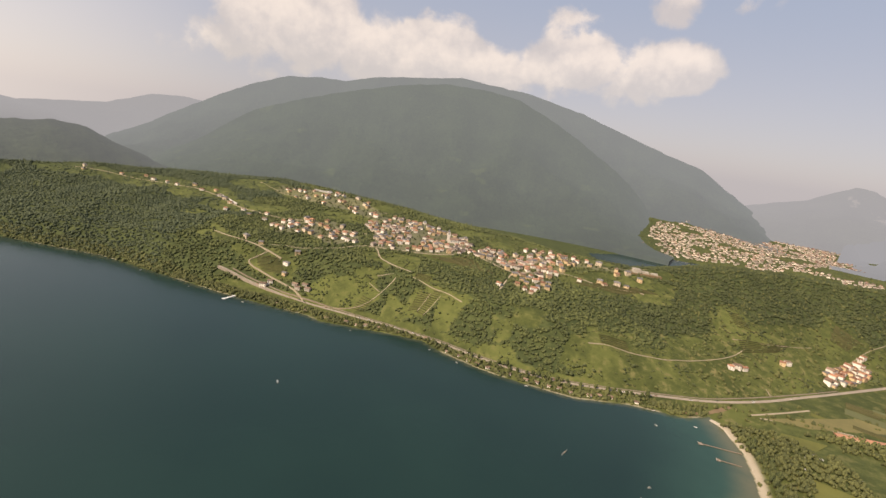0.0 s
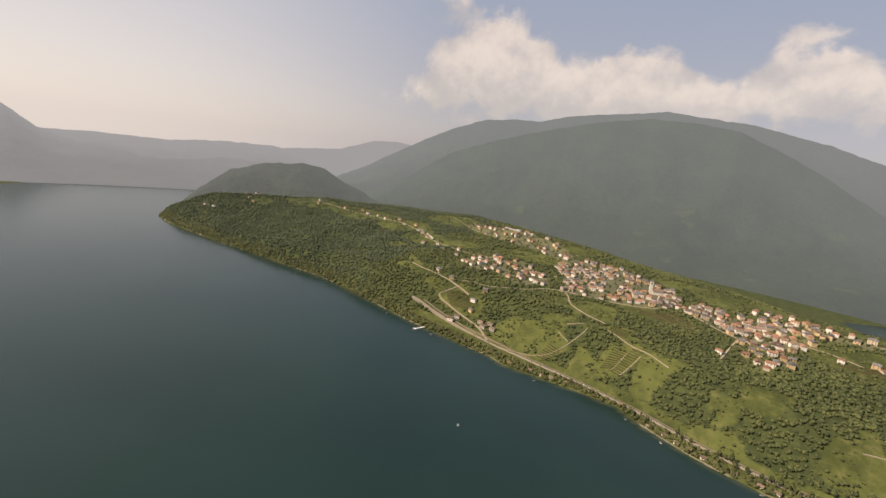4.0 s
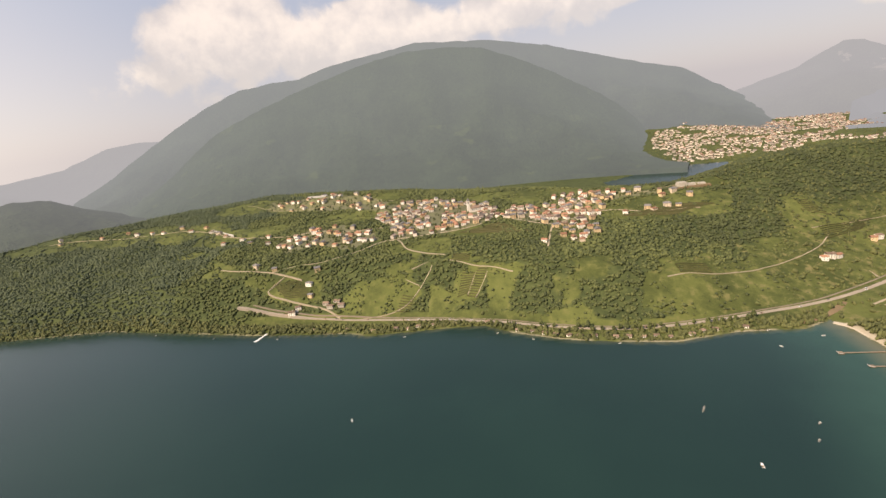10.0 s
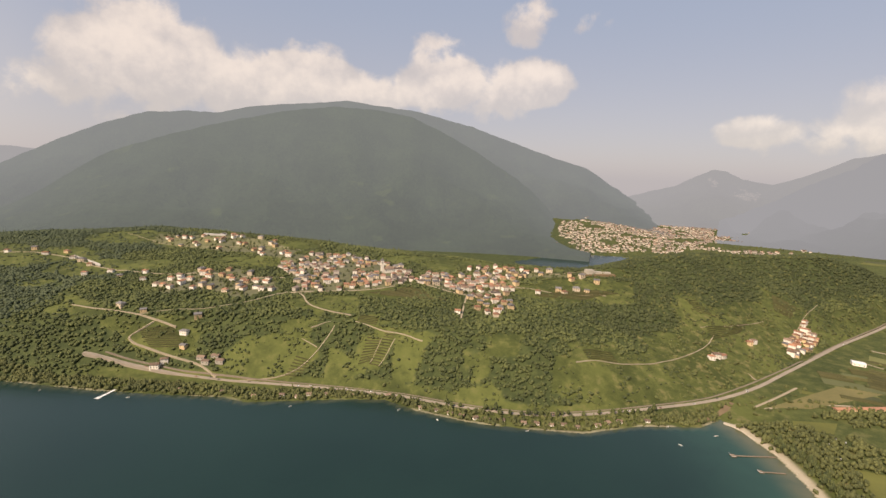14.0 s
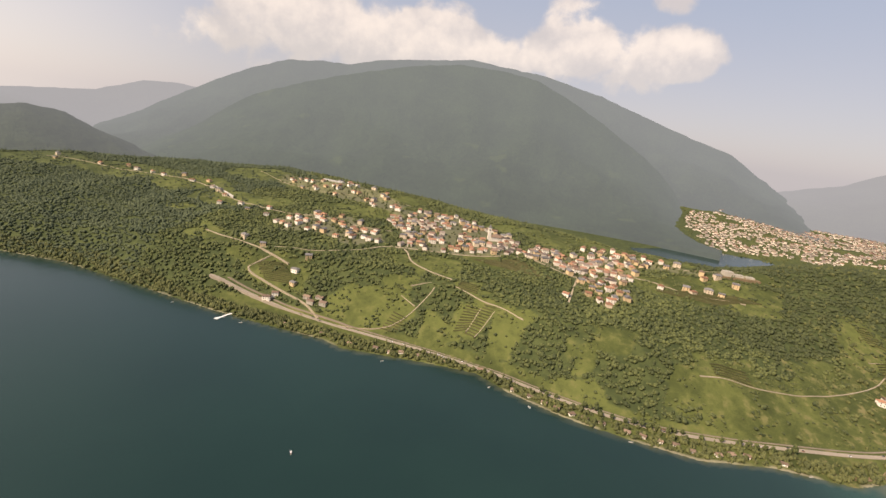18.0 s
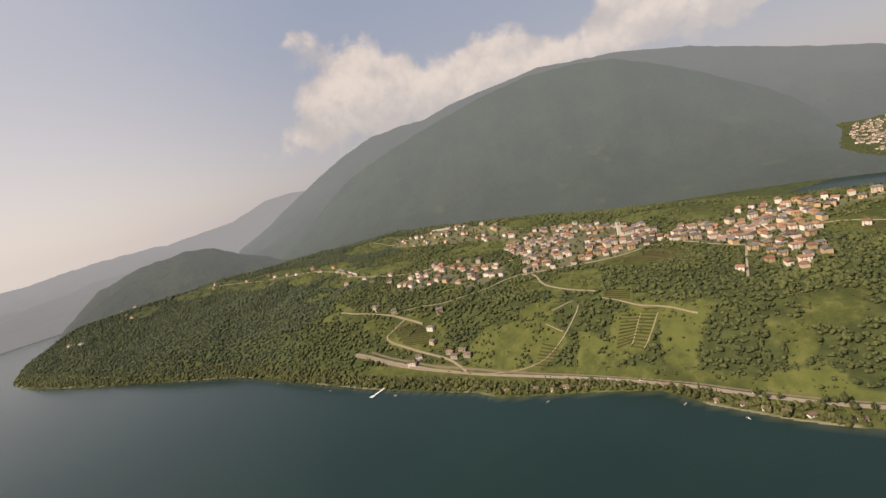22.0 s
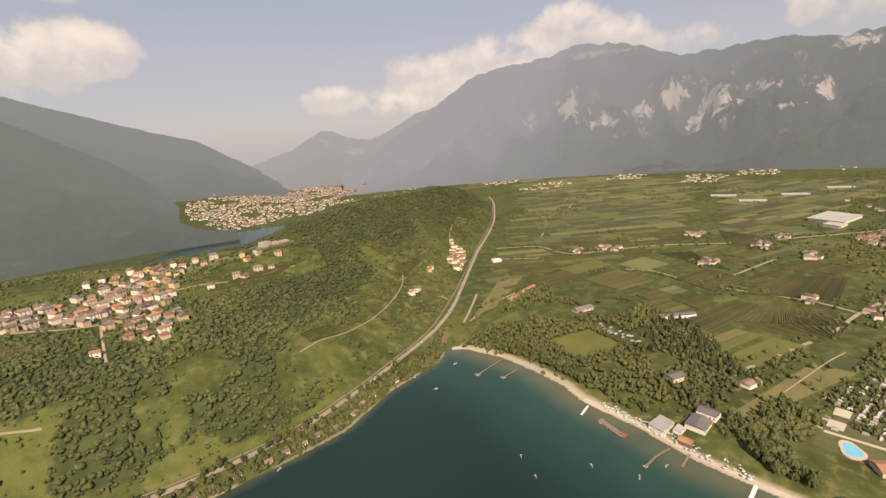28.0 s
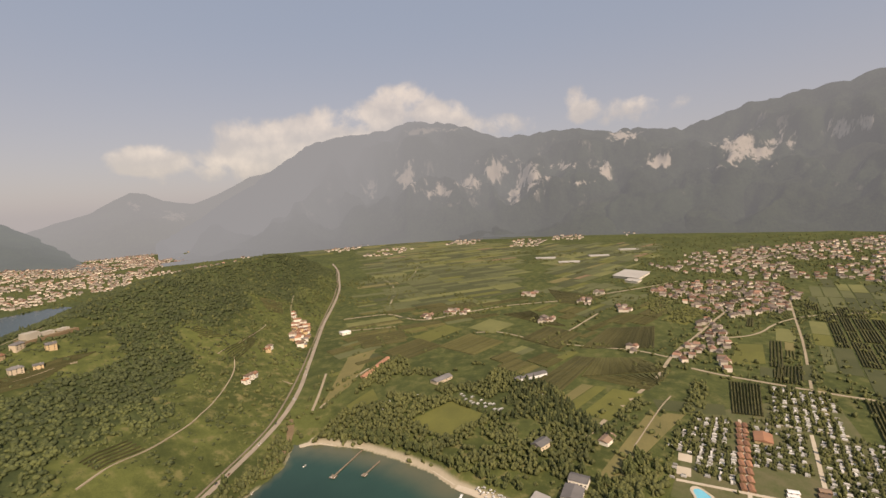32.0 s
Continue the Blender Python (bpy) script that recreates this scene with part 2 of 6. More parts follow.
def mountain_surface(name, forest, rock, haze, near, far, thick, rocky, meadow=0.0, drift=0.0):
    """Distant wooded mountains, paler and bluer the further off they stand: a backdrop whose material glows with the
    summer haze before it, mixed in as emission.
    """
    m = bpy.data.materials.new(name)
    m.use_nodes = True
    n = Nodes(m.node_tree)
    geo = n.add("ShaderNodeNewGeometry")
    where = geo.outputs["Position"]
    n1 = n.noise(where, 0.0035, 6.0, 0.6)
    n2 = n.noise(where, 0.05, 6.0, 0.75)
    woods = n.mix(n.ramp(n.math("ADD", n.math("MULTIPLY", n1, 0.5), n.math("MULTIPLY", n2, 0.5)), 0.35, 0.65), tuple(c * 0.42 for c in forest), tuple(c * 1.15 for c in forest))
    if meadow:
        woods = n.mix(n.ramp(n.noise(where, 0.006, 4.0, 0.5), 0.64, 0.70, 0.0, meadow), woods, (0.10, 0.13, 0.04))
    steep = n.add("ShaderNodeSeparateXYZ", None, Vector=geo.outputs["True Normal"]).outputs[2]
    stone = n.noise(n.add("ShaderNodeVectorMath", {"operation": "MULTIPLY"}, i0=where, i1=(1.0, 1.0, 0.40)).outputs[0], 0.0042, 9.0, 0.70)
    crag = n.add("ShaderNodeAttribute", {"attribute_name": "cover"}).outputs["Fac"]
    streak = n.noise(n.add("ShaderNodeVectorMath", {"operation": "MULTIPLY"}, i0=where, i1=(1.0, 1.0, 0.22)).outputs[0], 0.016, 6.0, 0.65)
    rag = n.math("ADD", n.math("MULTIPLY", n.math("SUBTRACT", stone, 0.5), 1.5), n.math("MULTIPLY", n.math("SUBTRACT", streak, 0.5), 2.2))
    bare = n.math("MULTIPLY", n.ramp(n.math("ADD", n.math("MULTIPLY", crag, 0.72), rag), 0.40, 0.66, 0.0, rocky), n.ramp(crag, 0.02, 0.2))
    loose = n.math("MULTIPLY", n.ramp(steep, 0.40, 0.62, 1.0, 0.0), n.ramp(n.math("ADD", stone, n.math("MULTIPLY", n.math("SUBTRACT", streak, 0.5), 0.4)), 0.56, 0.66, 0.0, rocky * 0.35))
    bare = n.math("MAXIMUM", bare, n.math("MULTIPLY", loose, n.ramp(n.add("ShaderNodeSeparateXYZ", None, Vector=where).outputs[2], 170, 260)))
    base = n.mix(bare, woods, rock)
    b = n.add("ShaderNodeBump", None, Strength=1.0, Distance=45.0, Height=n.math("ADD", n.math("MULTIPLY", n2, 0.35), n.math("MULTIPLY", n1, 0.7)))
    # haze put into the material: emission blended in, thicker with distance from the origin
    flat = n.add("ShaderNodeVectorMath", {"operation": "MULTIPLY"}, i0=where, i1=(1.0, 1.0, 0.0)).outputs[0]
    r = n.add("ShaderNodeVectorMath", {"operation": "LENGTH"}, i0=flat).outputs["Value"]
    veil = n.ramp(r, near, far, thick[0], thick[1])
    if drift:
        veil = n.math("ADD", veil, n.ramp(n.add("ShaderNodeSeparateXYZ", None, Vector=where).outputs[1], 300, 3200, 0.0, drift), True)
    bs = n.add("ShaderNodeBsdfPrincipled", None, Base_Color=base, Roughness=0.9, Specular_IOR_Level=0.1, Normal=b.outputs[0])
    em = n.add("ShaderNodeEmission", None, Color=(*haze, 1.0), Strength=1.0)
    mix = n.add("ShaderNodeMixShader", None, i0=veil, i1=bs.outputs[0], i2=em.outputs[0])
    n.add("ShaderNodeOutputMaterial", None, Surface=mix.outputs[0])
    MATS[name] = m


ground_surface()
water_surface("lake_water")
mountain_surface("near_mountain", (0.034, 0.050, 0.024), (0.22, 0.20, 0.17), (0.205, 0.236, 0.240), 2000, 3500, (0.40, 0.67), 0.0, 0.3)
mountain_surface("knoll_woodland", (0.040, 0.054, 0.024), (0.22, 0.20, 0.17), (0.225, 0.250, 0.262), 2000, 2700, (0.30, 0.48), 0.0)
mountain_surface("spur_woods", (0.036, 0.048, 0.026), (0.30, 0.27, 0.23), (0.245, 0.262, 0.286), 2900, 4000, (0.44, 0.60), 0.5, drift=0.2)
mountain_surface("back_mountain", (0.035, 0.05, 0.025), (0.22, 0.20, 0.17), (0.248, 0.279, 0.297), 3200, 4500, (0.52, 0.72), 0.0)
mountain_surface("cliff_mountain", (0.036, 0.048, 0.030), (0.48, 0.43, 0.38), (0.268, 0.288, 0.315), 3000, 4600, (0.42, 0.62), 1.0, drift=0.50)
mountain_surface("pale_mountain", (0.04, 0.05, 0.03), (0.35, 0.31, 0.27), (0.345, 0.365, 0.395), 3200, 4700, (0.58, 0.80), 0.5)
leaf_surface("woodland", (0.044, 0.055, 0.025), (0.118, 0.130, 0.046))
leaf_surface("valley_leaf", (0.055, 0.062, 0.026), (0.124, 0.128, 0.046))
# woodland greens darkened for the ridge: a cloud's shadow put into the leaf colour
leaf_surface("ridge_leaf_shaded", (0.040, 0.049, 0.023), (0.080, 0.092, 0.037))
leaf_surface("headland_leaf", (0.046, 0.060, 0.034), (0.090, 0.106, 0.054))
leaf_surface("conifer", (0.026, 0.033, 0.014), (0.062, 0.072, 0.028))
leaf_surface("orchard_leaf", (0.050, 0.049, 0.020), (0.088, 0.083, 0.034))
leaf_surface("orchard_pale", (0.068, 0.066, 0.026), (0.115, 0.108, 0.042))
surface("asphalt", (0.33, 0.275, 0.21), 0.85, (0.25, 0.21, 0.16), 0.04, 0.6)
surface("gravel", (0.36, 0.30, 0.21), 0.95, (0.27, 0.22, 0.15), 0.05, 0.8)
surface("sand", (0.52, 0.45, 0.35), 0.95, (0.42, 0.36, 0.27), 0.05, 0.8)
surface("plaster_cream", (0.66, 0.54, 0.39), 0.85, (0.53, 0.43, 0.31), 0.03, 0.7, per_object=0.18)
surface("plaster_white", (0.78, 0.72, 0.62), 0.85, (0.66, 0.60, 0.50), 0.03, 0.7, per_object=0.12)
surface("plaster_ochre", (0.56, 0.42, 0.24), 0.85, (0.46, 0.33, 0.19), 0.03, 0.7, per_object=0.15)
surface("tile_red", (0.33, 0.165, 0.095), 0.85, (0.23, 0.125, 0.08), 0.05, 0.9, 0.3, per_object=0.3)
surface("tile_brown", (0.23, 0.155, 0.105), 0.85, (0.16, 0.115, 0.085), 0.05, 0.9, 0.3, per_object=0.3)
surface("tile_grey", (0.17, 0.16, 0.155), 0.8, (0.12, 0.115, 0.11), 0.05, 0.9, 0.2, per_object=0.2)
surface("window_dark", (0.035, 0.038, 0.042), 0.2, (0.025, 0.027, 0.03), specular=0.5)
surface("wood_brown", (0.20, 0.125, 0.070), 0.8, (0.13, 0.08, 0.045), 0.3, 2.0)
surface("wood_grey", (0.33, 0.28, 0.22), 0.85, (0.24, 0.20, 0.16), 0.3, 2.0)
surface("wood_worn", (0.26, 0.20, 0.14), 0.85, (0.18, 0.135, 0.095), 0.3, 2.0)
surface("white_paint", (0.80, 0.79, 0.77), 0.45, (0.68, 0.67, 0.64), 0.2, 1.5, per_object=0.08)
surface("bark", (0.10, 0.075, 0.05), 0.9, (0.06, 0.045, 0.03), 0.8, 4.0)
surface("soil", (0.22, 0.155, 0.085), 0.95, (0.15, 0.105, 0.06), 0.05, 0.7)
surface("meadow", (0.136, 0.136, 0.034), 0.9, (0.094, 0.097, 0.026), 0.02, 0.4)
surface("hay", (0.185, 0.158, 0.062), 0.9, (0.125, 0.115, 0.045), 0.02, 0.4)
surface("crop", (0.078, 0.082, 0.034), 0.9, (0.050, 0.058, 0.023), 0.02, 0.4)
surface("town_wall", (0.60, 0.53, 0.44), 0.85, (0.46, 0.40, 0.33), 0.03, 0.7, per_island=0.35)
surface("town_roof", (0.26, 0.135, 0.085), 0.85, (0.15, 0.105, 0.08), 0.02, 0.9, per_island=0.5)
surface("town_roof_brown", (0.20, 0.150, 0.115), 0.85, (0.13, 0.110, 0.095), 0.02, 0.9, per_island=0.5)
surface("camp_turf", (0.13, 0.115, 0.060), 0.95, (0.070, 0.085, 0.028), 0.06, 0.5)
surface("canvas", (0.34, 0.32, 0.27), 0.9, (0.22, 0.23, 0.20), 0.2, 1.5, per_object=0.4)
surface("caravan_paint", (0.56, 0.54, 0.50), 0.5, (0.42, 0.40, 0.37), 0.2, 1.5, per_object=0.30)
surface("town_van", (0.52, 0.50, 0.46), 0.5, (0.38, 0.36, 0.33), 0.2, 1.5, per_island=0.45)
surface("ballast", (0.24, 0.19, 0.14), 0.95, (0.17, 0.14, 0.10), 0.05, 0.8)
# pale crop and meadow: random variety, and haze put into far fields' colour
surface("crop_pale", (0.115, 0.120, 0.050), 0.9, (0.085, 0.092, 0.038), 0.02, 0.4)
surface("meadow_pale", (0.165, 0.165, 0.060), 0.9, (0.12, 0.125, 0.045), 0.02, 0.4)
surface("stone", (0.40, 0.36, 0.29), 0.9, (0.29, 0.26, 0.21), 0.05, 0.8, 0.3)

# ---------------------------------------------------------------- helpers


def part(name, bm, material, parent=None, label=""):
    me = bpy.data.meshes.new(name)
    if isinstance(bm, bmesh.types.BMesh):
        bm.to_mesh(me)
        bm.free()
    else:
        me.from_pydata(bm[0], [], bm[1])
    me.materials.append(MATS[material] if isinstance(material, str) else material)
    ob = new(name, me)
    if parent:
        ob.parent = parent
    if label:
        tagged(ob, label)
    return ob


def box(bm, x0, y0, z0, x1, y1, z1, rot=0.0, at=(0, 0, 0)):
    c, s = math.cos(rot), math.sin(rot)
    vs = []
    for z in (z0, z1):
        for x, y in ((x0, y0), (x1, y0), (x1, y1), (x0, y1)):
            vs.append(bm.verts.new((at[0] + c * x - s * y, at[1] + s * x + c * y, at[2] + z)))
    for f in ((3, 2, 1, 0), (4, 5, 6, 7), (0, 1, 5, 4), (1, 2, 6, 5), (2, 3, 7, 6), (3, 0, 4, 7)):
        bm.faces.new([vs[i] for i in f])
    return vs


def boxes(*specs):
    bm = bmesh.new()
    for s in specs:
        box(bm, *s)
    return bm


def smoothstep(v, a, b):
    t = np.clip((v - a) / (b - a), 0.0, 1.0)
    return t * t * (3 - 2 * t)


def lattice(ix, iy, seed):
    h = (ix.astype(np.int64) * 374761393 + iy.astype(np.int64) * 668265263 + seed * 974711) & 0x7FFFFFFF
    h = ((h ^ (h >> 13)) * 1274126177) & 0x7FFFFFFF
    return ((h ^ (h >> 16)) & 0xFFFF) / 65535.0


def value_noise(x, y, scale, seed=0, octaves=4, gain=0.5):
    x, y = np.asarray(x, float) / scale, np.asarray(y, float) / scale
    total, amp, norm = 0.0, 1.0, 0.0
    for o in range(octaves):
        ix, iy = np.floor(x), np.floor(y)
        fx, fy = x - ix, y - iy
        fx, fy = fx * fx * (3 - 2 * fx), fy * fy * (3 - 2 * fy)
        a, b = lattice(ix, iy, seed + o), lattice(ix + 1, iy, seed + o)
        c, d = lattice(ix, iy + 1, seed + o), lattice(ix + 1, iy + 1, seed + o)
        total = total + amp * ((a * (1 - fx) + b * fx) * (1 - fy) + (c * (1 - fx) + d * fx) * fy)
        norm += amp
        amp *= gain
        x, y = x * 2.03 + 17.1, y * 2.03 + 5.3
    return total / norm


def polyline_distance(x, y, pts):
    best = np.full(np.shape(x), 1e9)
    for (ax, ay), (bx, by) in zip(pts, pts[1:]):
        dx, dy = bx - ax, by - ay
        t = np.clip(((x - ax) * dx + (y - ay) * dy) / (dx * dx + dy * dy), 0, 1)
        best = np.minimum(best, np.hypot(x - ax - t * dx, y - ay - t * dy))
    return best


def inside(x, y, pts):
    hit = np.zeros(np.shape(x), bool)
    for (ax, ay), (bx, by) in zip(pts, pts[1:] + pts[:1]):
        cross = (ay > y) != (by > y)
        with np.errstate(divide="ignore", invalid="ignore"):
            hit ^= cross & (x < (bx - ax) * (y - ay) / (by - ay + 1e-12) + ax)
    return hit


# ---------------------------------------------------------------- the lie of the land
# the lake's shore, from the far west bank round the headland to the beach and away south
SHORE = [(-3150, 40), (-2830, 400), (-2950, 620), (-3180, 800), (-3200, 1050), (-3050, 1290), (-2800, 1400), (-2420, 1330), (-2150, 1110), (-2030, 900),
         (-1968, 775), (-1800, 742), (-1470, 745), (-1120, 765), (-930, 778), (-700, 744), (-533, 718), (-426, 710), (-324, 705), (-285, 690), (-150, 704),
         (-67, 708), (-13, 674), (68, 643), (154, 627), (235, 618), (325, 640), (424, 640), (470, 664), (478, 645), (488, 572), (480, 511),
         (468, 460), (450, 428), (445, 401), (434, 347), (417, 295), (410, 238), (406, 187), (394, 148)]
LAKE = SHORE + [(350, 20), (280, -200), (150, -600), (-400, -1300), (-1500, -1500), (-2600, -700)]
POOL_LAKE = [(380, 2000), (513, 2090), (650, 2215), (860, 2235), (1010, 2190), (1130, 2080), (1060, 1860), (820, 1740), (450, 1790)]
BEACH = SHORE[29:]
# the hill's southern foot, its crest and its shape, by x
FOOT_X = (-2000, -1960, -1800, -1470, -1120, -940, -700, -533, -426, -324, -150, -13, 68, 154, 235, 330, 446, 530, 695, 954, 1327, 1690, 1760)
FOOT_Y = (800, 782, 752, 756, 776, 790, 762, 772, 774, 760, 748, 722, 694, 676, 674, 696, 720, 748, 838, 978, 1192, 1470, 1520)
CREST_X = (-2020, -1980, -1900, -1750, -1600, -1300, -900, -300, 0, 200, 390, 600, 830, 1150, 1400, 1600, 1740)
CREST_Y = (890, 900, 960, 1120, 1300, 1450, 1500, 1330, 1280, 1150, 1080, 1155, 1250, 1290, 1380, 1470, 1530)
CREST_Z = (6, 60, 104, 118, 124, 130, 156, 143, 132, 130, 140, 166, 168, 162, 116, 45, 8)


def height(x, y):
    x, y = np.asarray(x, float), np.asarray(y, float)
    d = polyline_distance(x, y, LAKE + LAKE[:1])
    d = np.where(inside(x, y, LAKE), -d, d)
    z = np.where(d < 0, -0.35 - np.minimum(-d * 0.10, 12.0), 0.35 + 2.2 * smoothstep(d, 0, 25) + 2.0 * smoothstep(d, 20, 120))
    z = z + np.where(d > 0, 0.012 * np.maximum(0, x - 450) + 0.015 * np.maximum(0, -y - 150), 0)
    z = z + np.where(d > 0, (value_noise(x, y, 160, 3, 3) - 0.5) * 3.0 * smoothstep(d, 60, 300), 0)
    # ground north of the hill falls to the small lake and rises again to the town
    basin = smoothstep(y, 1500, 1750) * smoothstep(x, -2300, -1900) * (1 - smoothstep(x, 1150, 1750))
    z = np.where(d > 0, z * (1 - basin) + basin * (-7 + 0.075 * np.maximum(0, y - 2230)), z)
    dl = polyline_distance(x, y, POOL_LAKE + POOL_LAKE[:1])
    z = np.where(inside(x, y, POOL_LAKE), -9.5 - np.minimum(dl * 0.1, 6), z)
    # the long hill
    fy, cy, cz = np.interp(x, FOOT_X, FOOT_Y), np.interp(x, CREST_X, CREST_Y), np.interp(x, CREST_X, CREST_Z)
    bend = np.interp(x, (-2000, -1000, -500, 180, 300, 420, 500, 800, 1700), (0.62, 0.45, 0.32, 0.30, 0.5, 0.9, 1.0, 1.15, 1.0))
    t = np.clip((y - fy) / np.maximum(cy - fy, 30), 0, 1)
    up = t ** bend
    wide = np.interp(x, (-2000, -900, 0, 400, 1700), (300, 700, 600, 430, 300))
    down = 1 - smoothstep(y, cy + 30, cy + wide)
    hill = np.minimum((cz - 3) * up, 0.8 * np.maximum(y - fy, 0)) * down
    rough = (value_noise(x, y, 210, 11, 4) - 0.5) * 26 * np.clip(up * 2.5, 0, 1) * down * np.clip(cz / 60, 0, 1)
    hill = np.maximum(hill + rough * np.where(t < 1, 1, 0.6), 0)
    on = (x > -2020) & (x < 1760) & (y > fy)
    z = np.where(on & (d > 0), np.maximum(z, 0) * (t <= 0) + np.where(t > 0, np.where(down > 0.02, np.maximum(3.2, 0) * down + z * (1 - down) + hill, z), 0), z)
    return z


def ground_at(x, y):
    return float(height(np.array([x]), np.array([y]))[0])


def grid_mesh(name, xs, ys, zs, material, kind_label, cover=None, wrap=False, keep=None):
    rows, cols = xs.shape
    me = bpy.data.meshes.new(name)
    co = np.stack([xs, ys, zs], -1).reshape(-1, 3)
    i = np.arange(rows * cols).reshape(rows, cols)
    if wrap:
        i = np.concatenate([i, i[:, :1]], 1)
    q = np.stack([i[:-1, :-1], i[:-1, 1:], i[1:, 1:], i[1:, :-1]], -1).reshape(-1, 4)
    if keep is not None:
        k = keep.reshape(-1)
        q = q[k[q].any(1)]
    me.vertices.add(len(co))
    me.vertices.foreach_set("co", co.ravel())
    me.loops.add(q.size)
    me.loops.foreach_set("vertex_index", q.ravel().astype(np.int32))
    me.polygons.add(len(q))
    me.polygons.foreach_set("loop_start", np.arange(0, q.size, 4, dtype=np.int32))
    me.polygons.foreach_set("use_smooth", np.ones(len(q), bool))
    if cover is not None:
        att = me.color_attributes.new("cover", "FLOAT_COLOR", "POINT")
        att.data.foreach_set("color", cover.reshape(-1).astype(np.float32))
    me.update()
    me.validate()
    me.materials.append(MATS[material])
    ob = new(name, me)
    return tagged(ob, kind_label, name.split("_")[0], kind="structure")


def angles(lo, hi, step):
    return np.radians(np.arange(lo, hi, step))


VILLAGE = [
    [(-283, 957), (-133, 983), (-34, 1035), (-44, 1136), (-92, 1185), (-214, 1266), (-388, 1250), (-363, 1122), (-299, 1036)],
    [(-584, 1065), (-458, 1111), (-350, 1038), (-318, 974), (-391, 939), (-470, 975), (-555, 954), (-613, 1020)],
    [(-800, 1340), (-830, 1430), (-640, 1440), (-491, 1400), (-368, 1286), (-362, 1190), (-496, 1248), (-657, 1283)],
    [(-33, 1024), (1, 1118), (101, 1095), (228, 1154), (220, 1058), (182, 979), (120, 931), (80, 974), (36, 998)],
    [(84, 960), (183, 948), (187, 910), (137, 858), (86, 908)],
    [(67, 1145), (152, 1180), (280, 1141), (353, 1079), (269, 1091), (198, 1073)],
]

# meadows and terraces cleared from the hill's woods, by their corners
MEADOWS_MID = [
    [(-52, 815), (4, 798), (-20, 742), (-58, 740)], [(-323, 800), (-243, 832), (-199, 797), (-243, 758), (-310, 762)], [(-100, 768), (-78, 824), (-50, 818), (-64, 786), (-80, 760)],
    [(-168, 802), (-104, 780), (-106, 752), (-178, 758)], [(104, 790), (168, 792), (158, 752), (106, 756)], [(80, 754), (116, 758), (106, 722), (76, 722)],
    [(50, 716), (110, 712), (122, 692), (52, 700)], [(-246, 936), (-150, 958), (-140, 886), (-218, 896)], [(-133, 876), (-90, 872), (-92, 832), (-137, 846)],
]
MEADOWS_EAST = [
    [(588, 1015), (626, 1024), (665, 970), (590, 942), (574, 980)], [(584, 940), (748, 994), (690, 940), (580, 886)], [(880, 1138), (946, 1094), (885, 1040), (836, 1060)],
    [(220, 1040), (455, 1044), (448, 1000), (336, 960), (226, 978)], [(265, 790), (352, 820), (338, 762), (260, 752)], [(262, 750), (410, 786), (520, 730), (400, 716), (304, 684), (280, 716)],
    [(430, 795), (570, 862), (640, 800), (560, 760), (430, 716)], [(430, 848), (542, 854), (464, 812)], [(548, 818), (716, 872), (640, 800), (516, 752)],
    [(700, 900), (770, 940), (790, 905), (720, 868)],
]
OPEN_SLOPE = [(544, 1008), (590, 974), (849, 1104), (1019, 1096), (880, 963), (591, 771), (405, 698), (307, 693), (203, 693), (219, 751), (282, 790), (348, 794), (458, 822), (534, 894)]
MEADOWS_WEST = [
    [(-745, 936), (-648, 912), (-622, 870), (-675, 860)], [(-562, 850), (-468, 860), (-425, 815), (-520, 812)], [(-362, 812), (-282, 830), (-243, 810), (-268, 766), (-352, 776)],
    [(-290, 925), (-204, 926), (-207, 875), (-266, 890)], [(-276, 846), (-204, 872), (-230, 803)], [(-113, 822), (-74, 815), (-97, 772), (-126, 766)],
]


def grown(p, k):
    cx, cy = sum(q[0] for q in p) / len(p), sum(q[1] for q in p) / len(p)
    return [(cx + (x - cx) * k, cy + (y - cy) * k) for x, y in p]


MEADOWS = [OPEN_SLOPE] + [grown(p, 1.12) for p in MEADOWS_MID] + [grown(p, 1.25) for p in MEADOWS_EAST] + [grown(p, 1.12) for p in MEADOWS_WEST]
PASTURES = [(-1550, 1235, 170, 55), (-1250, 1255, 170, 60), (-980, 1205, 130, 52), (-800, 1110, 110, 42), (-490, 838, 62, 30), (-640, 1345, 160, 62), (-450, 1345, 120, 55), (0, 1245, 150, 44), (100, 1195, 140, 55), (250, 1150, 110, 55), (-900, 1400, 130, 55), (-700, 1130, 70, 28), (154, 1032, 75, 42),
            (340, 1020, 95, 56), (395, 985, 70, 30), (-565, 850, 46, 14), (-700, 885, 40, 14), (-470, 1175, 120, 45), (-80, 975, 70, 30), (440, 1095, 60, 26), (-1700, 1080, 60, 30), (-860, 1010, 40, 16)]


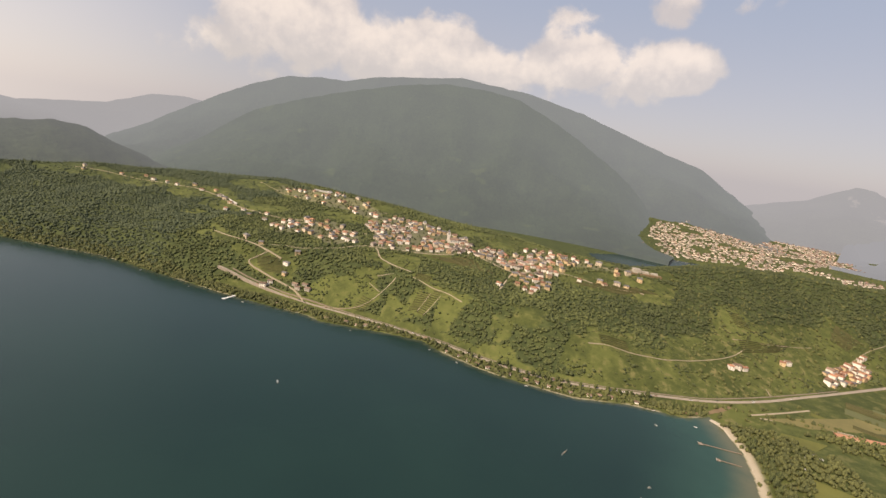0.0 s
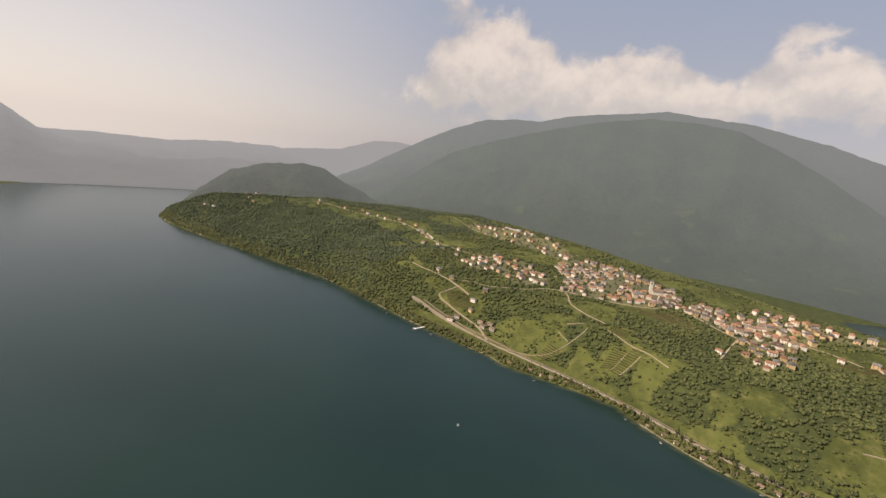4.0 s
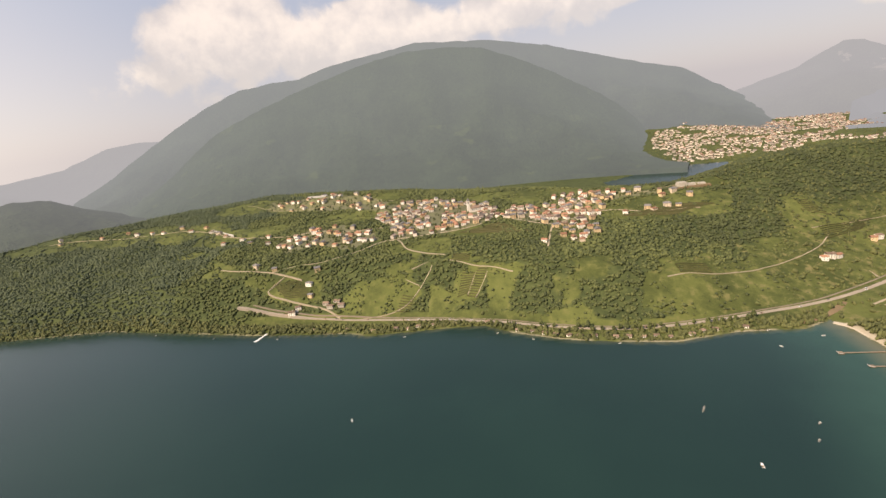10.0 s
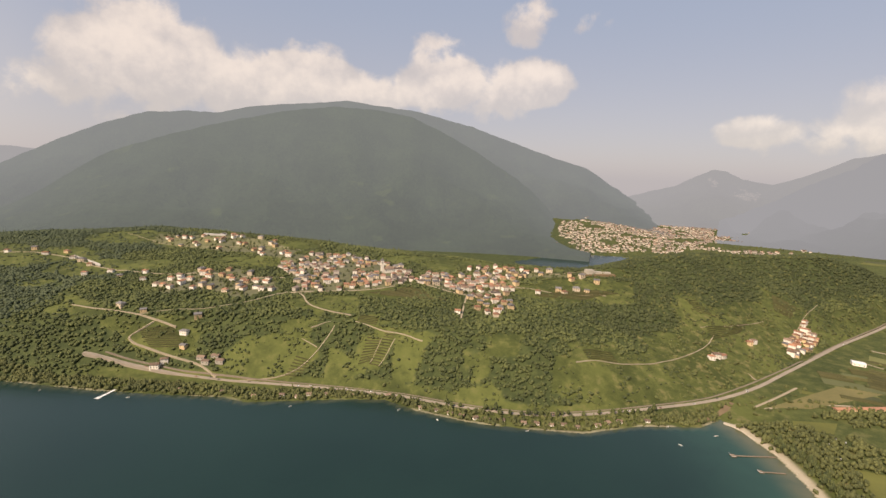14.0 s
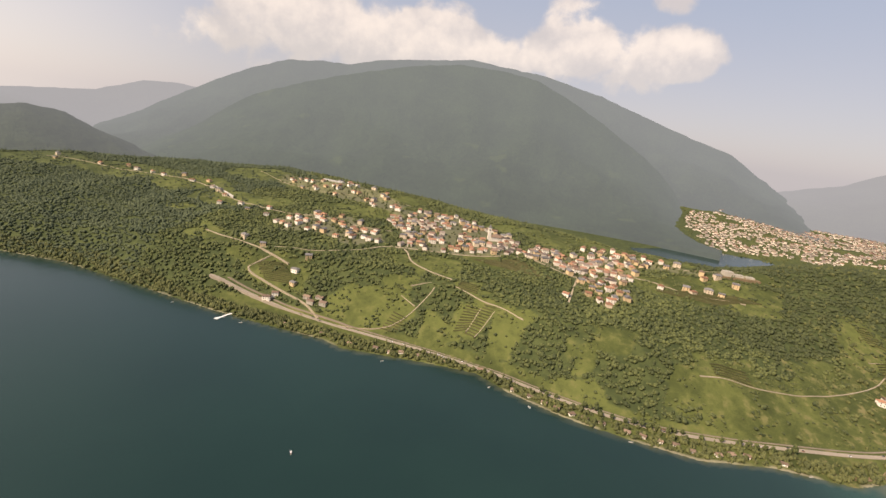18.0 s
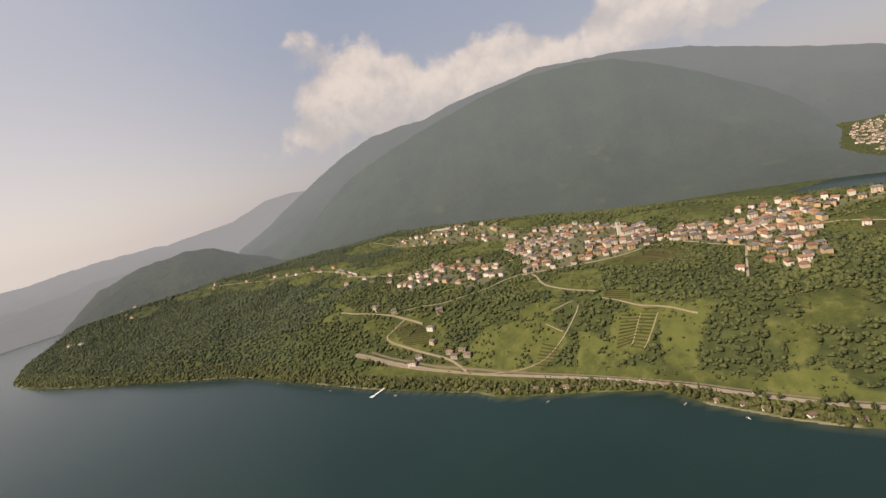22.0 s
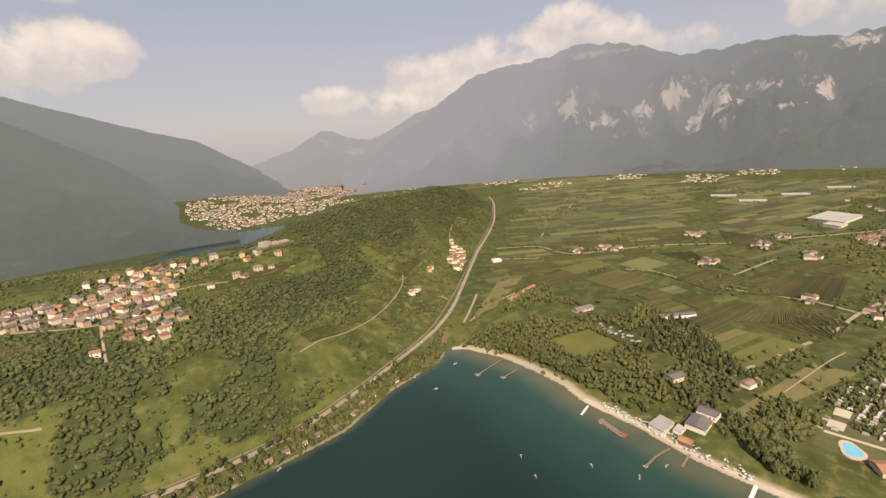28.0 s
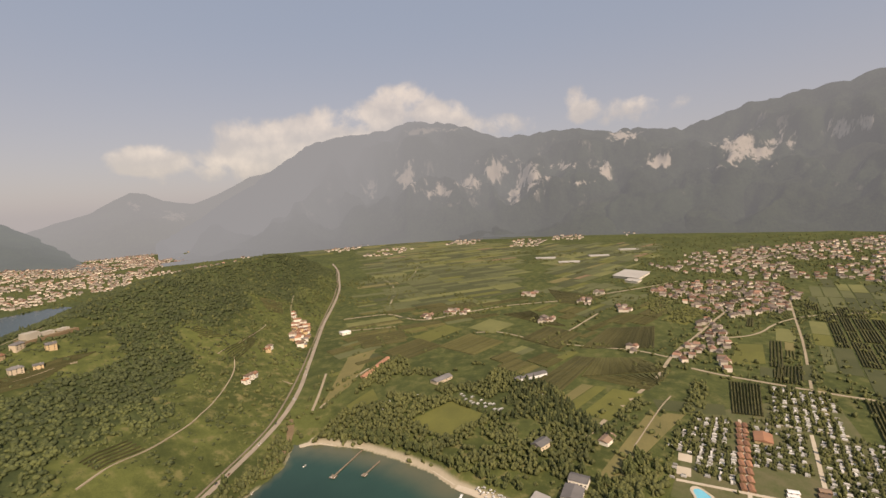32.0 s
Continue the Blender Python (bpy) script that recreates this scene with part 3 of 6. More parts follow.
def forest_mask(x, y):
    """1 where trees stand close."""
    x, y = np.asarray(x, float), np.asarray(y, float)
    m = value_noise(x, y, 85, 21, 3, 0.55)
    fy, cy = np.interp(x, FOOT_X, FOOT_Y), np.interp(x, CREST_X, CREST_Y)
    t = (y - fy) / np.maximum(cy - fy, 30)
    want = np.interp(x, (-2000, -700, -300, 200, 420, 700, 1700), (0.95, 0.85, 0.76, 0.76, 0.70, 0.74, 0.85))
    want = want + np.where(x > 420, np.interp(t, (0.0, 0.3, 0.5, 0.7), (-0.36, -0.32, 0.10, 0.32)), 0.0)
    f = smoothstep(m, 1 - want - 0.06, 1 - want + 0.02)
    edge = value_noise(x, y, 22, 15, 2) * 0.8
    for gx, gy, a, b in PASTURES:
        f = np.where(((x - gx) / a) ** 2 + ((y - gy) / (b * (1.5 if gx < -650 else 1.0))) ** 2 < 0.6 + edge, f * 0.0, f)
    wx, wy = x + (value_noise(x, y, 30, 16, 2) - 0.5) * 22, y + (value_noise(x, y, 30, 17, 2) - 0.5) * 22
    for p in MEADOWS:
        f = np.where(inside(wx, wy, p), 0.0, f)
    band = smoothstep(x, -560, -640) * (y > 690)
    return np.where((t > 0.02) & (y < cy + 450) & (x > -2050) & (x < 1760), f, np.where((t <= 0.02) & (x < -560) & (x > -2000), band, 0.0))


def build_ground():
    a = np.concatenate([angles(-100, 125, 0.3), angles(125, 260, 3.0)])
    r = np.concatenate([np.linspace(120, 300, 10, endpoint=False), np.geomspace(300, 850, 210, endpoint=False), np.geomspace(850, 1600, 110, endpoint=False), np.geomspace(1600, 4850, 80)])
    A, Rr = np.meshgrid(a, r)
    xs, ys = np.sin(A) * Rr, np.cos(A) * Rr + 100
    zs = height(xs, ys)
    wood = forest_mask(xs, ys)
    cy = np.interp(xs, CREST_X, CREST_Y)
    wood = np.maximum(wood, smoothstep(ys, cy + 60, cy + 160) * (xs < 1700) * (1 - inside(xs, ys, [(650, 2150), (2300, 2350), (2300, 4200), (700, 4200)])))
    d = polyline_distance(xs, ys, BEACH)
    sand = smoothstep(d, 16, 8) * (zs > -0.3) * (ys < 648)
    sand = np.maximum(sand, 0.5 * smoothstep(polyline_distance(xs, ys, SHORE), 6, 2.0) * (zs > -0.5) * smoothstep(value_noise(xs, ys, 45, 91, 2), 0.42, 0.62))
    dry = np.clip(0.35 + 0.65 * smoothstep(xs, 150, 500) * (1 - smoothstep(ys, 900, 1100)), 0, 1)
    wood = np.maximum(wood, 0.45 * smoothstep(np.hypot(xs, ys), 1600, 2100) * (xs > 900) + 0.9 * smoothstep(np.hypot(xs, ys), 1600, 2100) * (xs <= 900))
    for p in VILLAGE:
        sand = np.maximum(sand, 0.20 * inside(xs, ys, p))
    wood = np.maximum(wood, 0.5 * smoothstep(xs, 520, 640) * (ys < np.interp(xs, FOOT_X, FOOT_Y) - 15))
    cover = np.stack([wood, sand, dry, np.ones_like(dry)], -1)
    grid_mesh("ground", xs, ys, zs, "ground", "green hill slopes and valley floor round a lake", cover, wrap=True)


def build_water():
    a, r = np.concatenate([angles(-100, 125, 0.6), angles(125, 260, 5.0)]), np.concatenate([np.linspace(5, 300, 12), np.geomspace(320, 4000, 150)])
    A, Rr = np.meshgrid(a, r)
    xs, ys = np.sin(A) * Rr, np.cos(A) * Rr + 100
    d = polyline_distance(xs, ys, BEACH + [(350, 20)])
    ds = polyline_distance(xs, ys, SHORE)
    shoal = (1 - smoothstep(d, 10, 170)) * 0.8
    bank = np.maximum(1 - smoothstep(d, 4, 46), 0.55 * (1 - smoothstep(ds, 2, 9)))
    cover = np.stack([shoal, bank, d * 0, d * 0 + 1], -1)
    wet = inside(xs, ys, LAKE) | (polyline_distance(xs, ys, LAKE + LAKE[:1]) < 15)
    grid_mesh("water_lake", xs, ys, xs * 0, "lake_water", "dark teal lake turning green over the shallows", cover, wrap=True, keep=wet)
    xs, ys = np.meshgrid(np.linspace(330, 1000, 12), np.linspace(1690, 2230, 10))
    cover = np.zeros((*xs.shape, 4))
    grid_mesh("water_small_lake", xs, ys, xs * 0 - 9.0, "lake_water", "small grey-blue lake behind the hill", cover)


def build_range(name, material, label, crest, r0, r1, z0, rise, step=0.25, rough=40.0, centre=(0, 100), eye=350, cliffs=0.0, tail=300, wander=0.0, seed=1, grain=620, crags=()):
    """A range of mountains: crest gives its bearings and heights in degrees above the eye; it climbs from r0 to the crest at r1."""
    az = np.array([c[0] for c in crest], float)
    el = np.array([c[1] for c in crest], float)
    a = np.arange(az[0], az[-1] + step, step)
    u = np.concatenate([np.linspace(-0.04, 1.0, 90), np.linspace(1.02, 1.25, 8)])
    A, U = np.meshgrid(a, u)
    e = np.interp(A, az, el)
    # runs of spurs and gullies
    top = eye + r1 * np.tan(np.radians(e)) + (value_noise(A * 70, U * 0, 60, seed + 9, 4) - 0.5) * (14 + 60 * cliffs) * np.clip(U, 0, 1) ** 4
    R1 = r1 * (1 + wander * (value_noise(A * 60, U * 0, 300, seed + 4, 2) - 0.5))
    Rr = r0 + (R1 - r0) * np.minimum(U, 1) + tail * np.maximum(U - 1, 0) * 4
    uc = np.clip(U, 0, 1)
    prof = uc ** rise
    if cliffs:
        lo, hi = 0.46 + 0.14 * (value_noise(A * 60, U * 0, 400, seed + 5, 3) - 0.5), 0.64
        prof = (1 - cliffs) * prof + cliffs * (0.30 * smoothstep(uc, 0.0, lo) ** 1.2 + 0.42 * smoothstep(uc, lo, hi) + 0.28 * smoothstep(uc, hi, 1.0))
    zs = z0 + (top - z0) * prof
    px, py = np.sin(np.radians(A)) * Rr, np.cos(np.radians(A)) * Rr
    spur = 1 - 2 * np.abs(value_noise(px, py, grain, seed, 5, 0.52) - 0.5) * 2
    zs = zs + (spur - 0.55) * rough * np.sin(np.pi * uc) ** 0.8
    zs = np.where(U > 1, top - (U - 1) * 900, zs)
    zs = np.where(U < 0, z0 - 40, zs)
    ar = np.radians(A)
    swing = (value_noise(A * 60, U * 500, 200, seed + 2, 3) - 0.5) * rough * 1.6 * np.sin(np.pi * uc)
    xs, ys = np.sin(ar) * (Rr + swing) + centre[0], np.cos(ar) * (Rr + swing) + centre[1]
    # bare crags, by bearing and height above the eye
    va, ve = np.degrees(np.arctan2(xs, ys - 150)), np.degrees(np.arctan2(zs - 335, np.hypot(xs, ys - 150)))
    rock = np.zeros_like(zs)
    for ca, ce, wa, we in crags:
        rock = np.maximum(rock, np.exp(-((va - ca) / (1.3 * wa)) ** 2 - ((ve - ce) / (1.2 * we)) ** 2))
    return grid_mesh(name, xs, ys, zs, material, label, np.stack([rock, rock, rock, np.ones_like(rock)], -1))


build_ground()
build_water()
FRONT = [(-64, -9.0), (-52, -6.9), (-46, -5.6), (-41.3, -3.2), (-38, -0.8), (-34.8, 1.4), (-28.2, 3.8), (-22.5, 5.6), (-17, 7.0), (-11.8, 7.7), (-6.5, 7.6), (-2.4, 7.0), (1.8, 5.2), (6.1, 3.0), (11, 0.0), (13, -1.5), (15, -3.4), (17, -6.0), (19, -8.8), (21, -11.2)]
BACK = [(-52, -5.0), (-46, -2.2), (-42, 0.2), (-38.5, 2.2), (-35, 4.0), (-31.5, 5.4), (-27.5, 5.9), (-24.5, 6.0), (-20.5, 7.1), (-16.5, 7.6), (-10.2, 8.4), (-5, 7.9), (-1, 7.5), (5.3, 6.0), (10.8, 4.1), (15.6, 2.5), (19.5, 1.4), (22.7, -0.7), (25.2, -2.2), (27.7, -4.0), (31, -6.5)]
CLIFFS = [(34, -5.0), (38, -2.2), (41, 0.0), (43.5, 1.5), (46, 3.2), (48.5, 5.0), (50.1, 6.0), (52.7, 7.0), (55, 7.3), (59.5, 7.6), (61.5, 8.5), (63, 8.8), (67.9, 8.2), (73.3, 6.2), (76, 6.3), (79.5, 6.7), (82.8, 6.8), (86, 5.9), (88, 6.2), (93.5, 5.6), (99.6, 7.5), (103, 7.8), (107, 8.3), (111, 9.1), (114.6, 10.1), (125, 10.5), (140, 9.0)]
CRAGS = [(57.7, 1.6, 1.0, 1.3), (62.3, 2.4, 1.2, 1.8), (65.9, 0.3, 1.4, 0.9), (73.2, 2.6, 1.5, 1.7), (77, 1.6, 1.8, 1.5), (75.2, -0.3, 0.8, 1.2), (81, 2.7, 2.4, 0.5), (87.9, 5.6, 1.2, 0.6), (85.9, 1.8, 0.5, 1.1),
         (91.7, 2.4, 2.2, 0.8), (99.9, 3.0, 2.8, 1.5), (42.1, -1.0, 0.8, 0.7), (65.1, 7.8, 3.0, 0.4), (70, 1.4, 2.0, 0.7), (83.5, 0.6, 1.2, 0.3), (108, 4.5, 1.5, 1.0)]
DISTANT = [(18, -3.8), (24.5, -1.6), (29.4, -0.1), (31.2, 1.0), (32.6, 1.7), (34, 1.5), (35.4, 0.7), (38.2, 0.3), (41, 1.4), (44, 3.0), (50, 4.2), (58, 5.0)]
WEST = [(-150, 6), (-120, 5.5), (-100, 4.0), (-92, 2.2), (-85.6, 0.7), (-82.7, -0.3), (-81, 0.2), (-78.5, -1.7), (-75, -2.9), (-71, -4.2)]
NORTHWEST = [(-90, -1.0), (-78, -1.7), (-74.5, -1.6), (-68, -1.6), (-61.8, -1.1), (-57, -1.0), (-54, -1.5), (-51, -2.6), (-48, -4.1)]
VALLEY_END = [(-64, -4.2), (-60, -2.5), (-56, -1.2), (-52, -0.7), (-49, -0.4), (-45, 1.0), (-42, 1.3), (-38, 0.8), (-34, 0.5)]
REAR = [(130, 9.5), (150, 7), (170, 6), (190, 5), (215, 6)]
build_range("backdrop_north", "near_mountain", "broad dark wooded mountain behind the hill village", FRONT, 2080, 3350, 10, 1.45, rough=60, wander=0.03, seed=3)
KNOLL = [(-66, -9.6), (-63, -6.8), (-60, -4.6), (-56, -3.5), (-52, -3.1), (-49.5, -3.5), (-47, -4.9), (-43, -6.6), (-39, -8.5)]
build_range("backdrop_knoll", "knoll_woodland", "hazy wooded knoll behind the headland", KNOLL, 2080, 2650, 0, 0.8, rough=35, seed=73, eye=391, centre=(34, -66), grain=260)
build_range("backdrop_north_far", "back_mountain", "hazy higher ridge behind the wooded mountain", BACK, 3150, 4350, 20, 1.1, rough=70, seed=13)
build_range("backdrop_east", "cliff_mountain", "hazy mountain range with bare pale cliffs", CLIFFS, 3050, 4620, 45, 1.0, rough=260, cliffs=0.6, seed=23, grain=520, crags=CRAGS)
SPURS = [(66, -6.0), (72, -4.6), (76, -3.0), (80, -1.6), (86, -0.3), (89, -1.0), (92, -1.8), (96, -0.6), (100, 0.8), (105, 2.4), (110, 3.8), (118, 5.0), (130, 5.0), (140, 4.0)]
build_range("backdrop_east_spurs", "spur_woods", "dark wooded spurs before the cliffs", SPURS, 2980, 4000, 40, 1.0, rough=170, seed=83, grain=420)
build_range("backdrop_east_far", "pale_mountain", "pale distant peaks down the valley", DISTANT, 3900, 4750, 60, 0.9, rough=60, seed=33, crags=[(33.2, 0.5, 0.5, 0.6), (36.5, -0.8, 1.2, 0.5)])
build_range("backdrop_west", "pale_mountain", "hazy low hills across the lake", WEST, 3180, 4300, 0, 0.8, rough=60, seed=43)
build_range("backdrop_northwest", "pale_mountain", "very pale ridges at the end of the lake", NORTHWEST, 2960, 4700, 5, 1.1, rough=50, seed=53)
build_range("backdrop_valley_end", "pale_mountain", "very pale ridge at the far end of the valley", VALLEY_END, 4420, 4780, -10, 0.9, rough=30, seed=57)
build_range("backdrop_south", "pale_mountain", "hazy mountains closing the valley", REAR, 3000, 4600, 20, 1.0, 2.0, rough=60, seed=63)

# ---------------------------------------------------------------- roads and shores


def smooth_line(pts, step):
    """The polyline rounded and set out at even steps."""
    p = np.array(pts, float)
    for _ in range(2):
        q = [p[0]]
        for a, b in zip(p[:-1], p[1:]):
            q += [a * 0.75 + b * 0.25, a * 0.25 + b * 0.75]
        p = np.array(q + [p[-1]])
    seg = np.hypot(*np.diff(p, axis=0).T)
    s = np.concatenate([[0], np.cumsum(seg)])
    t = np.linspace(0, s[-1], max(2, int(s[-1] / step)))
    return np.stack([np.interp(t, s, p[:, 0]), np.interp(t, s, p[:, 1])], 1)


def offset_line(p, off):
    d = np.gradient(p, axis=0)
    d /= np.maximum(np.hypot(d[:, :1], d[:, 1:]), 1e-6)
    return p + np.stack([-d[:, 1], d[:, 0]], 1) * (np.asarray(off)[:, None] if np.ndim(off) else off)


def ribbon(name, pts, width, lift, material, label, category="road", step=6.0, thick=0.5, uneven=0.0, kind="structure", z=None):
    p = smooth_line(pts, step)
    n = len(p)
    half = width / 2 + (uneven * (value_noise(p[:, 0], p[:, 1], 18, 77, 3) - 0.5) if uneven else np.zeros(n))
    l, r = offset_line(p, half), offset_line(p, -half)
    hl, hr, hm = height(l[:, 0], l[:, 1]), height(r[:, 0], r[:, 1]), height(p[:, 0], p[:, 1])
    top = np.maximum(np.maximum(hl, hr), hm)
    kern = np.ones(5) / 5
    top = np.convolve(np.pad(top, 2, mode="edge"), kern, "valid") + lift if z is None else np.full(n, z)
    vs, fs = [], []
    for i in range(n):
        vs += [(l[i, 0], l[i, 1], top[i]), (r[i, 0], r[i, 1], top[i]), (r[i, 0], r[i, 1], min(top[i] - thick, hr[i] - 0.3)), (l[i, 0], l[i, 1], min(top[i] - thick, hl[i] - 0.3))]
    for i in range(n - 1):
        a, b = 4 * i, 4 * i + 4
        fs += [(a + 1, a, b, b + 1), (a + 2, a + 1, b + 1, b + 2), (a, a + 3, b + 3, b)]
    ob = part(name, (vs, fs), material)
    return tagged(ob, label, category, kind=kind)


LAKE_ROAD = [(-608, 798), (-572, 797), (-438, 777), (-338, 757), (-255, 748), (-156, 738), (-41, 718), (29, 692), (112, 670), (197, 660), (290, 672), (373, 690), (446, 706),
             (530, 730), (612, 770), (695, 822), (784, 876), (954, 980), (1150, 1085), (1327, 1190), (1480, 1300), (1690, 1452), (1850, 1600)]
RAIL = [(-575, 806), (-436, 785), (-336, 765), (-253, 756), (-154, 746), (-38, 726), (32, 700), (113, 678), (197, 668), (288, 680), (371, 698), (443, 714), (520, 737), (690, 829), (950, 988), (1325, 1198), (1690, 1462)]
VILLAGE_LANES = [
    [(86, 967), (75, 907), (66, 852)],
    [(-700, 900), (-618, 883), (-561, 873), (-516, 862), (-473, 851)],
    [(-516, 862), (-534, 847), (-555, 833), (-534, 823), (-476, 811), (-410, 796), (-363, 766)],
    [(-350, 930), (-303, 963), (-266, 962), (-244, 914), (-221, 897), (-147, 872)],
    [(-303, 963), (-200, 975), (-133, 978), (-34, 1028), (36, 992), (84, 965), (140, 1000), (217, 1043), (292, 995), (400, 986)],
    [(-333, 758), (-244, 762), (-199, 792), (-163, 858), (-218, 840)],
    [(-136, 850), (-80, 822), (-53, 817), (-6, 796)],
]
SLOPE_LANES = [
    [(-53, 816), (-68, 786), (-81, 764)],
    [(-78, 820), (-97, 772)],
    [(260, 748), (341, 766), (415, 788), (481, 817), (572, 874), (610, 915)],
    [(-1560, 1240), (-1300, 1270), (-1050, 1230), (-918, 1202), (-800, 1100), (-600, 1060), (-460, 1070), (-330, 1050)],
    [(-930, 1440), (-760, 1320), (-600, 1290), (-480, 1340), (-360, 1300)],
    [(64, 1130), (150, 1165), (240, 1130), (330, 1090), (430, 1120)],
    [(588, 930), (660, 955), (743, 985), (790, 1010)],
    [(623, 825), (626, 790)],
    [(850, 985), (880, 1015), (937, 1068), (1017, 1124)],
    [(-559, 870), (-513, 885), (-419, 891), (-350, 930)],
    [(-230, 822), (-198, 806)],
]
LANES = VILLAGE_LANES + SLOPE_LANES
NORTH_ROADS = [
    [(998, 949), (1043, 896), (1076, 851), (1042, 780), (1031, 732), (1087, 678), (1209, 575), (1259, 471), (1314, 380), (1399, 308), (1510, 181), (1594, 109)],
    [(1076, 851), (1113, 878), (1327, 970), (1419, 1029), (1517, 1122)],
    [(905, 895), (969, 778)],
    [(969, 570), (989, 521), (953, 449), (934, 401), (929, 326), (927, 232), (903, 182)],
    [(934, 401), (1024, 370), (1094, 348), (1180, 320)],
]
SOUTH_ROADS = [
    [(585, 300), (714, 247), (801, 204), (910, 178), (1017, 131), (1135, 82), (1260, 30)],
    [(860, 150), (841, 109), (829, 63), (811, 0), (791, -84), (775, -200), (750, -340)],
    [(817, -3), (1037, -56), (1182, -84), (1400, -130)],
    [(1035, 72), (1074, 5), (1160, -39), (1231, -111), (1265, -193), (1300, -330)],
    [(1799, 1109), (1532, 1010), (1484, 1033)],
    [(676, 765), (600, 722), (548, 696)],
    [(720, 700), (640, 705), (560, 690)],
]
FIELD_ROADS = NORTH_ROADS + SOUTH_ROADS


def build_roads():
    ribbon("road", LAKE_ROAD, 7.2, 0.45, "asphalt", "pale grey two-lane road along the lake shore")
    ribbon("railway", RAIL, 2.8, 0.35, "ballast", "single railway track on pale gravel beside the road", "railway")
    for k, r in enumerate(LANES):
        ribbon("lane", r, 3.2 if k in (0, 1, 2, 3, 4, 10) else 1.7 if k in (5, 6, 9, 16) else 1.2, 0.4, "gravel", "narrow pale lane on the hillside", "lane", 5.0)
    for k, r in enumerate(FIELD_ROADS):
        ribbon("field_road", r, 5.5 if k in (0, 5, 6) else 4.0, 0.35, "gravel", "pale straight road between the fields", "road", 9.0)
    ribbon("beach", [(468, 654), (483, 640), (495, 572), (487, 511), (475, 458), (457, 426)], 7.5, 0.25, "sand", "narrow curved beach of pale sand", "beach", 4.0, 1.6, 5.0, z=0.75)
    ribbon("beach", [(456, 424), (453, 401), (443, 347), (427, 295), (419, 238), (416, 190)], 14, 0.25, "sand", "sandy bathing beach in front of the lido", "beach", 4.0, 1.6, 7.0, z=0.9)
    ribbon("river_bank", [(396, 650), (440, 660), (470, 672), (520, 712)], 7, 0.2, "soil", "muddy bank at the mouth of the outflow", "bank", 4.0, 1.0, 4.0)


build_roads()

# ---------------------------------------------------------------- fields of the plain
WOODS = [(479, 641), (574, 650), (650, 672), (700, 690), (793, 675), (732, 595), (799, 518), (725, 356), (640, 303), (585, 258), (500, 268), (497, 300), (490, 419), (507, 499), (497, 600)]
MEADOW = [(564, 538), (636, 502), (609, 435), (538, 471)]
CAMP = [(809, 52), (794, -23), (672, 4), (665, -30), (500, 7), (440, 60), (440, 215), (504, 205), (601, 201), (683, 160), (695, 78)]
TOWN = [(1439, 200), (1513, 148), (1594, 39), (1591, -137), (1441, -168), (1258, -90), (1184, 36), (1286, 105)]
TOWN_FAR = [(1994, 227), (2284, -148), (2632, -799), (2800, -1140), (1900, -900), (1560, -491), (1659, -323), (1639, 51)]
LEVEL_TOWN = [(843, 2900), (1000, 3350), (1500, 3900), (2000, 3900), (2500, 3400), (2300, 2700), (2050, 2330), (1600, 2180), (1330, 2230), (1150, 2330), (980, 2290), (802, 2270), (690, 2235), (640, 2330), (760, 2560)]
STRIP = [(903, 172), (1036, 129), (1209, 86), (1036, 60), (854, 97), (877, 154)]
HAMLET = [(779, 932), (833, 975), (906, 1020), (915, 995), (845, 935), (782, 902)]
CLUSTERS = [(1110, 687, 22), (1065, 733, 16), (1117, 653, 18), (1349, 525, 30), (1092, 434, 24), (1281, 359, 26), (1226, 259, 26), (1440, 176, 24), (1395, 330, 20), (930, 240, 14)]
FACTORY = [(1604, 327), (1803, 268), (1725, 145), (1546, 200)]


def near_line(x, y, lines, dist):
    for l in lines:
        if polyline_distance(x, y, l).min() < dist:
            return True
    return False


BLOCKS = [
    (-13.0, [(845, 185), (1300, 60), (2500, -200), (2500, -1500), (560, -1500), (560, -60), (810, -40), (840, 60)], (1300, -500), 1100),
    (-27.0, [(610, 285), (880, 195), (1600, 90), (2600, 60), (2600, 760), (1300, 500), (970, 560), (800, 500), (710, 345)], (1500, 350), 1100),
    (-46.0, [(790, 720), (970, 570), (1300, 500), (2600, 760), (3000, 2300), (2000, 1560), (1350, 1150), (1010, 950), (810, 830)], (1700, 1100), 1400),
    (-52.0, [(1930, 1650), (3000, 2300), (3300, 3200), (2500, 3300), (2350, 2600), (2080, 2280)], (2600, 2500), 1200),
    (-30.0, [(560, 690), (800, 690), (990, 930), (950, 935), (700, 800)], (760, 790), 260),
]
NEAR_FIELDS = [
    ("orchard_leaf", [(700, 409), (872, 339), (871, 302), (688, 354)]), ("orchard_pale", [(778, 323), (871, 302), (886, 233), (836, 181)]), ("orchard_pale", [(752, 219), (778, 318), (832, 183), (800, 196)]),
    ("hay", [(678, 349), (752, 318), (748, 300), (668, 336)]), ("meadow", [(668, 334), (748, 298), (750, 280), (653, 321)]), ("meadow", [(655, 308), (746, 270), (737, 227), (639, 272)]),
    ("crop", [(722, 215), (730, 123), (698, 126), (690, 209)]), ("hay", [(578, 250), (684, 202), (686, 176), (572, 229)]), ("orchard_leaf", [(913, 336), (1060, 293), (1092, 196), (943, 203)]),
    ("orchard_leaf", [(944, 462), (1048, 424), (1008, 342), (898, 374)]), ("orchard_leaf", [(1060, 420), (1125, 552), (1172, 487), (1052, 380)]),
]
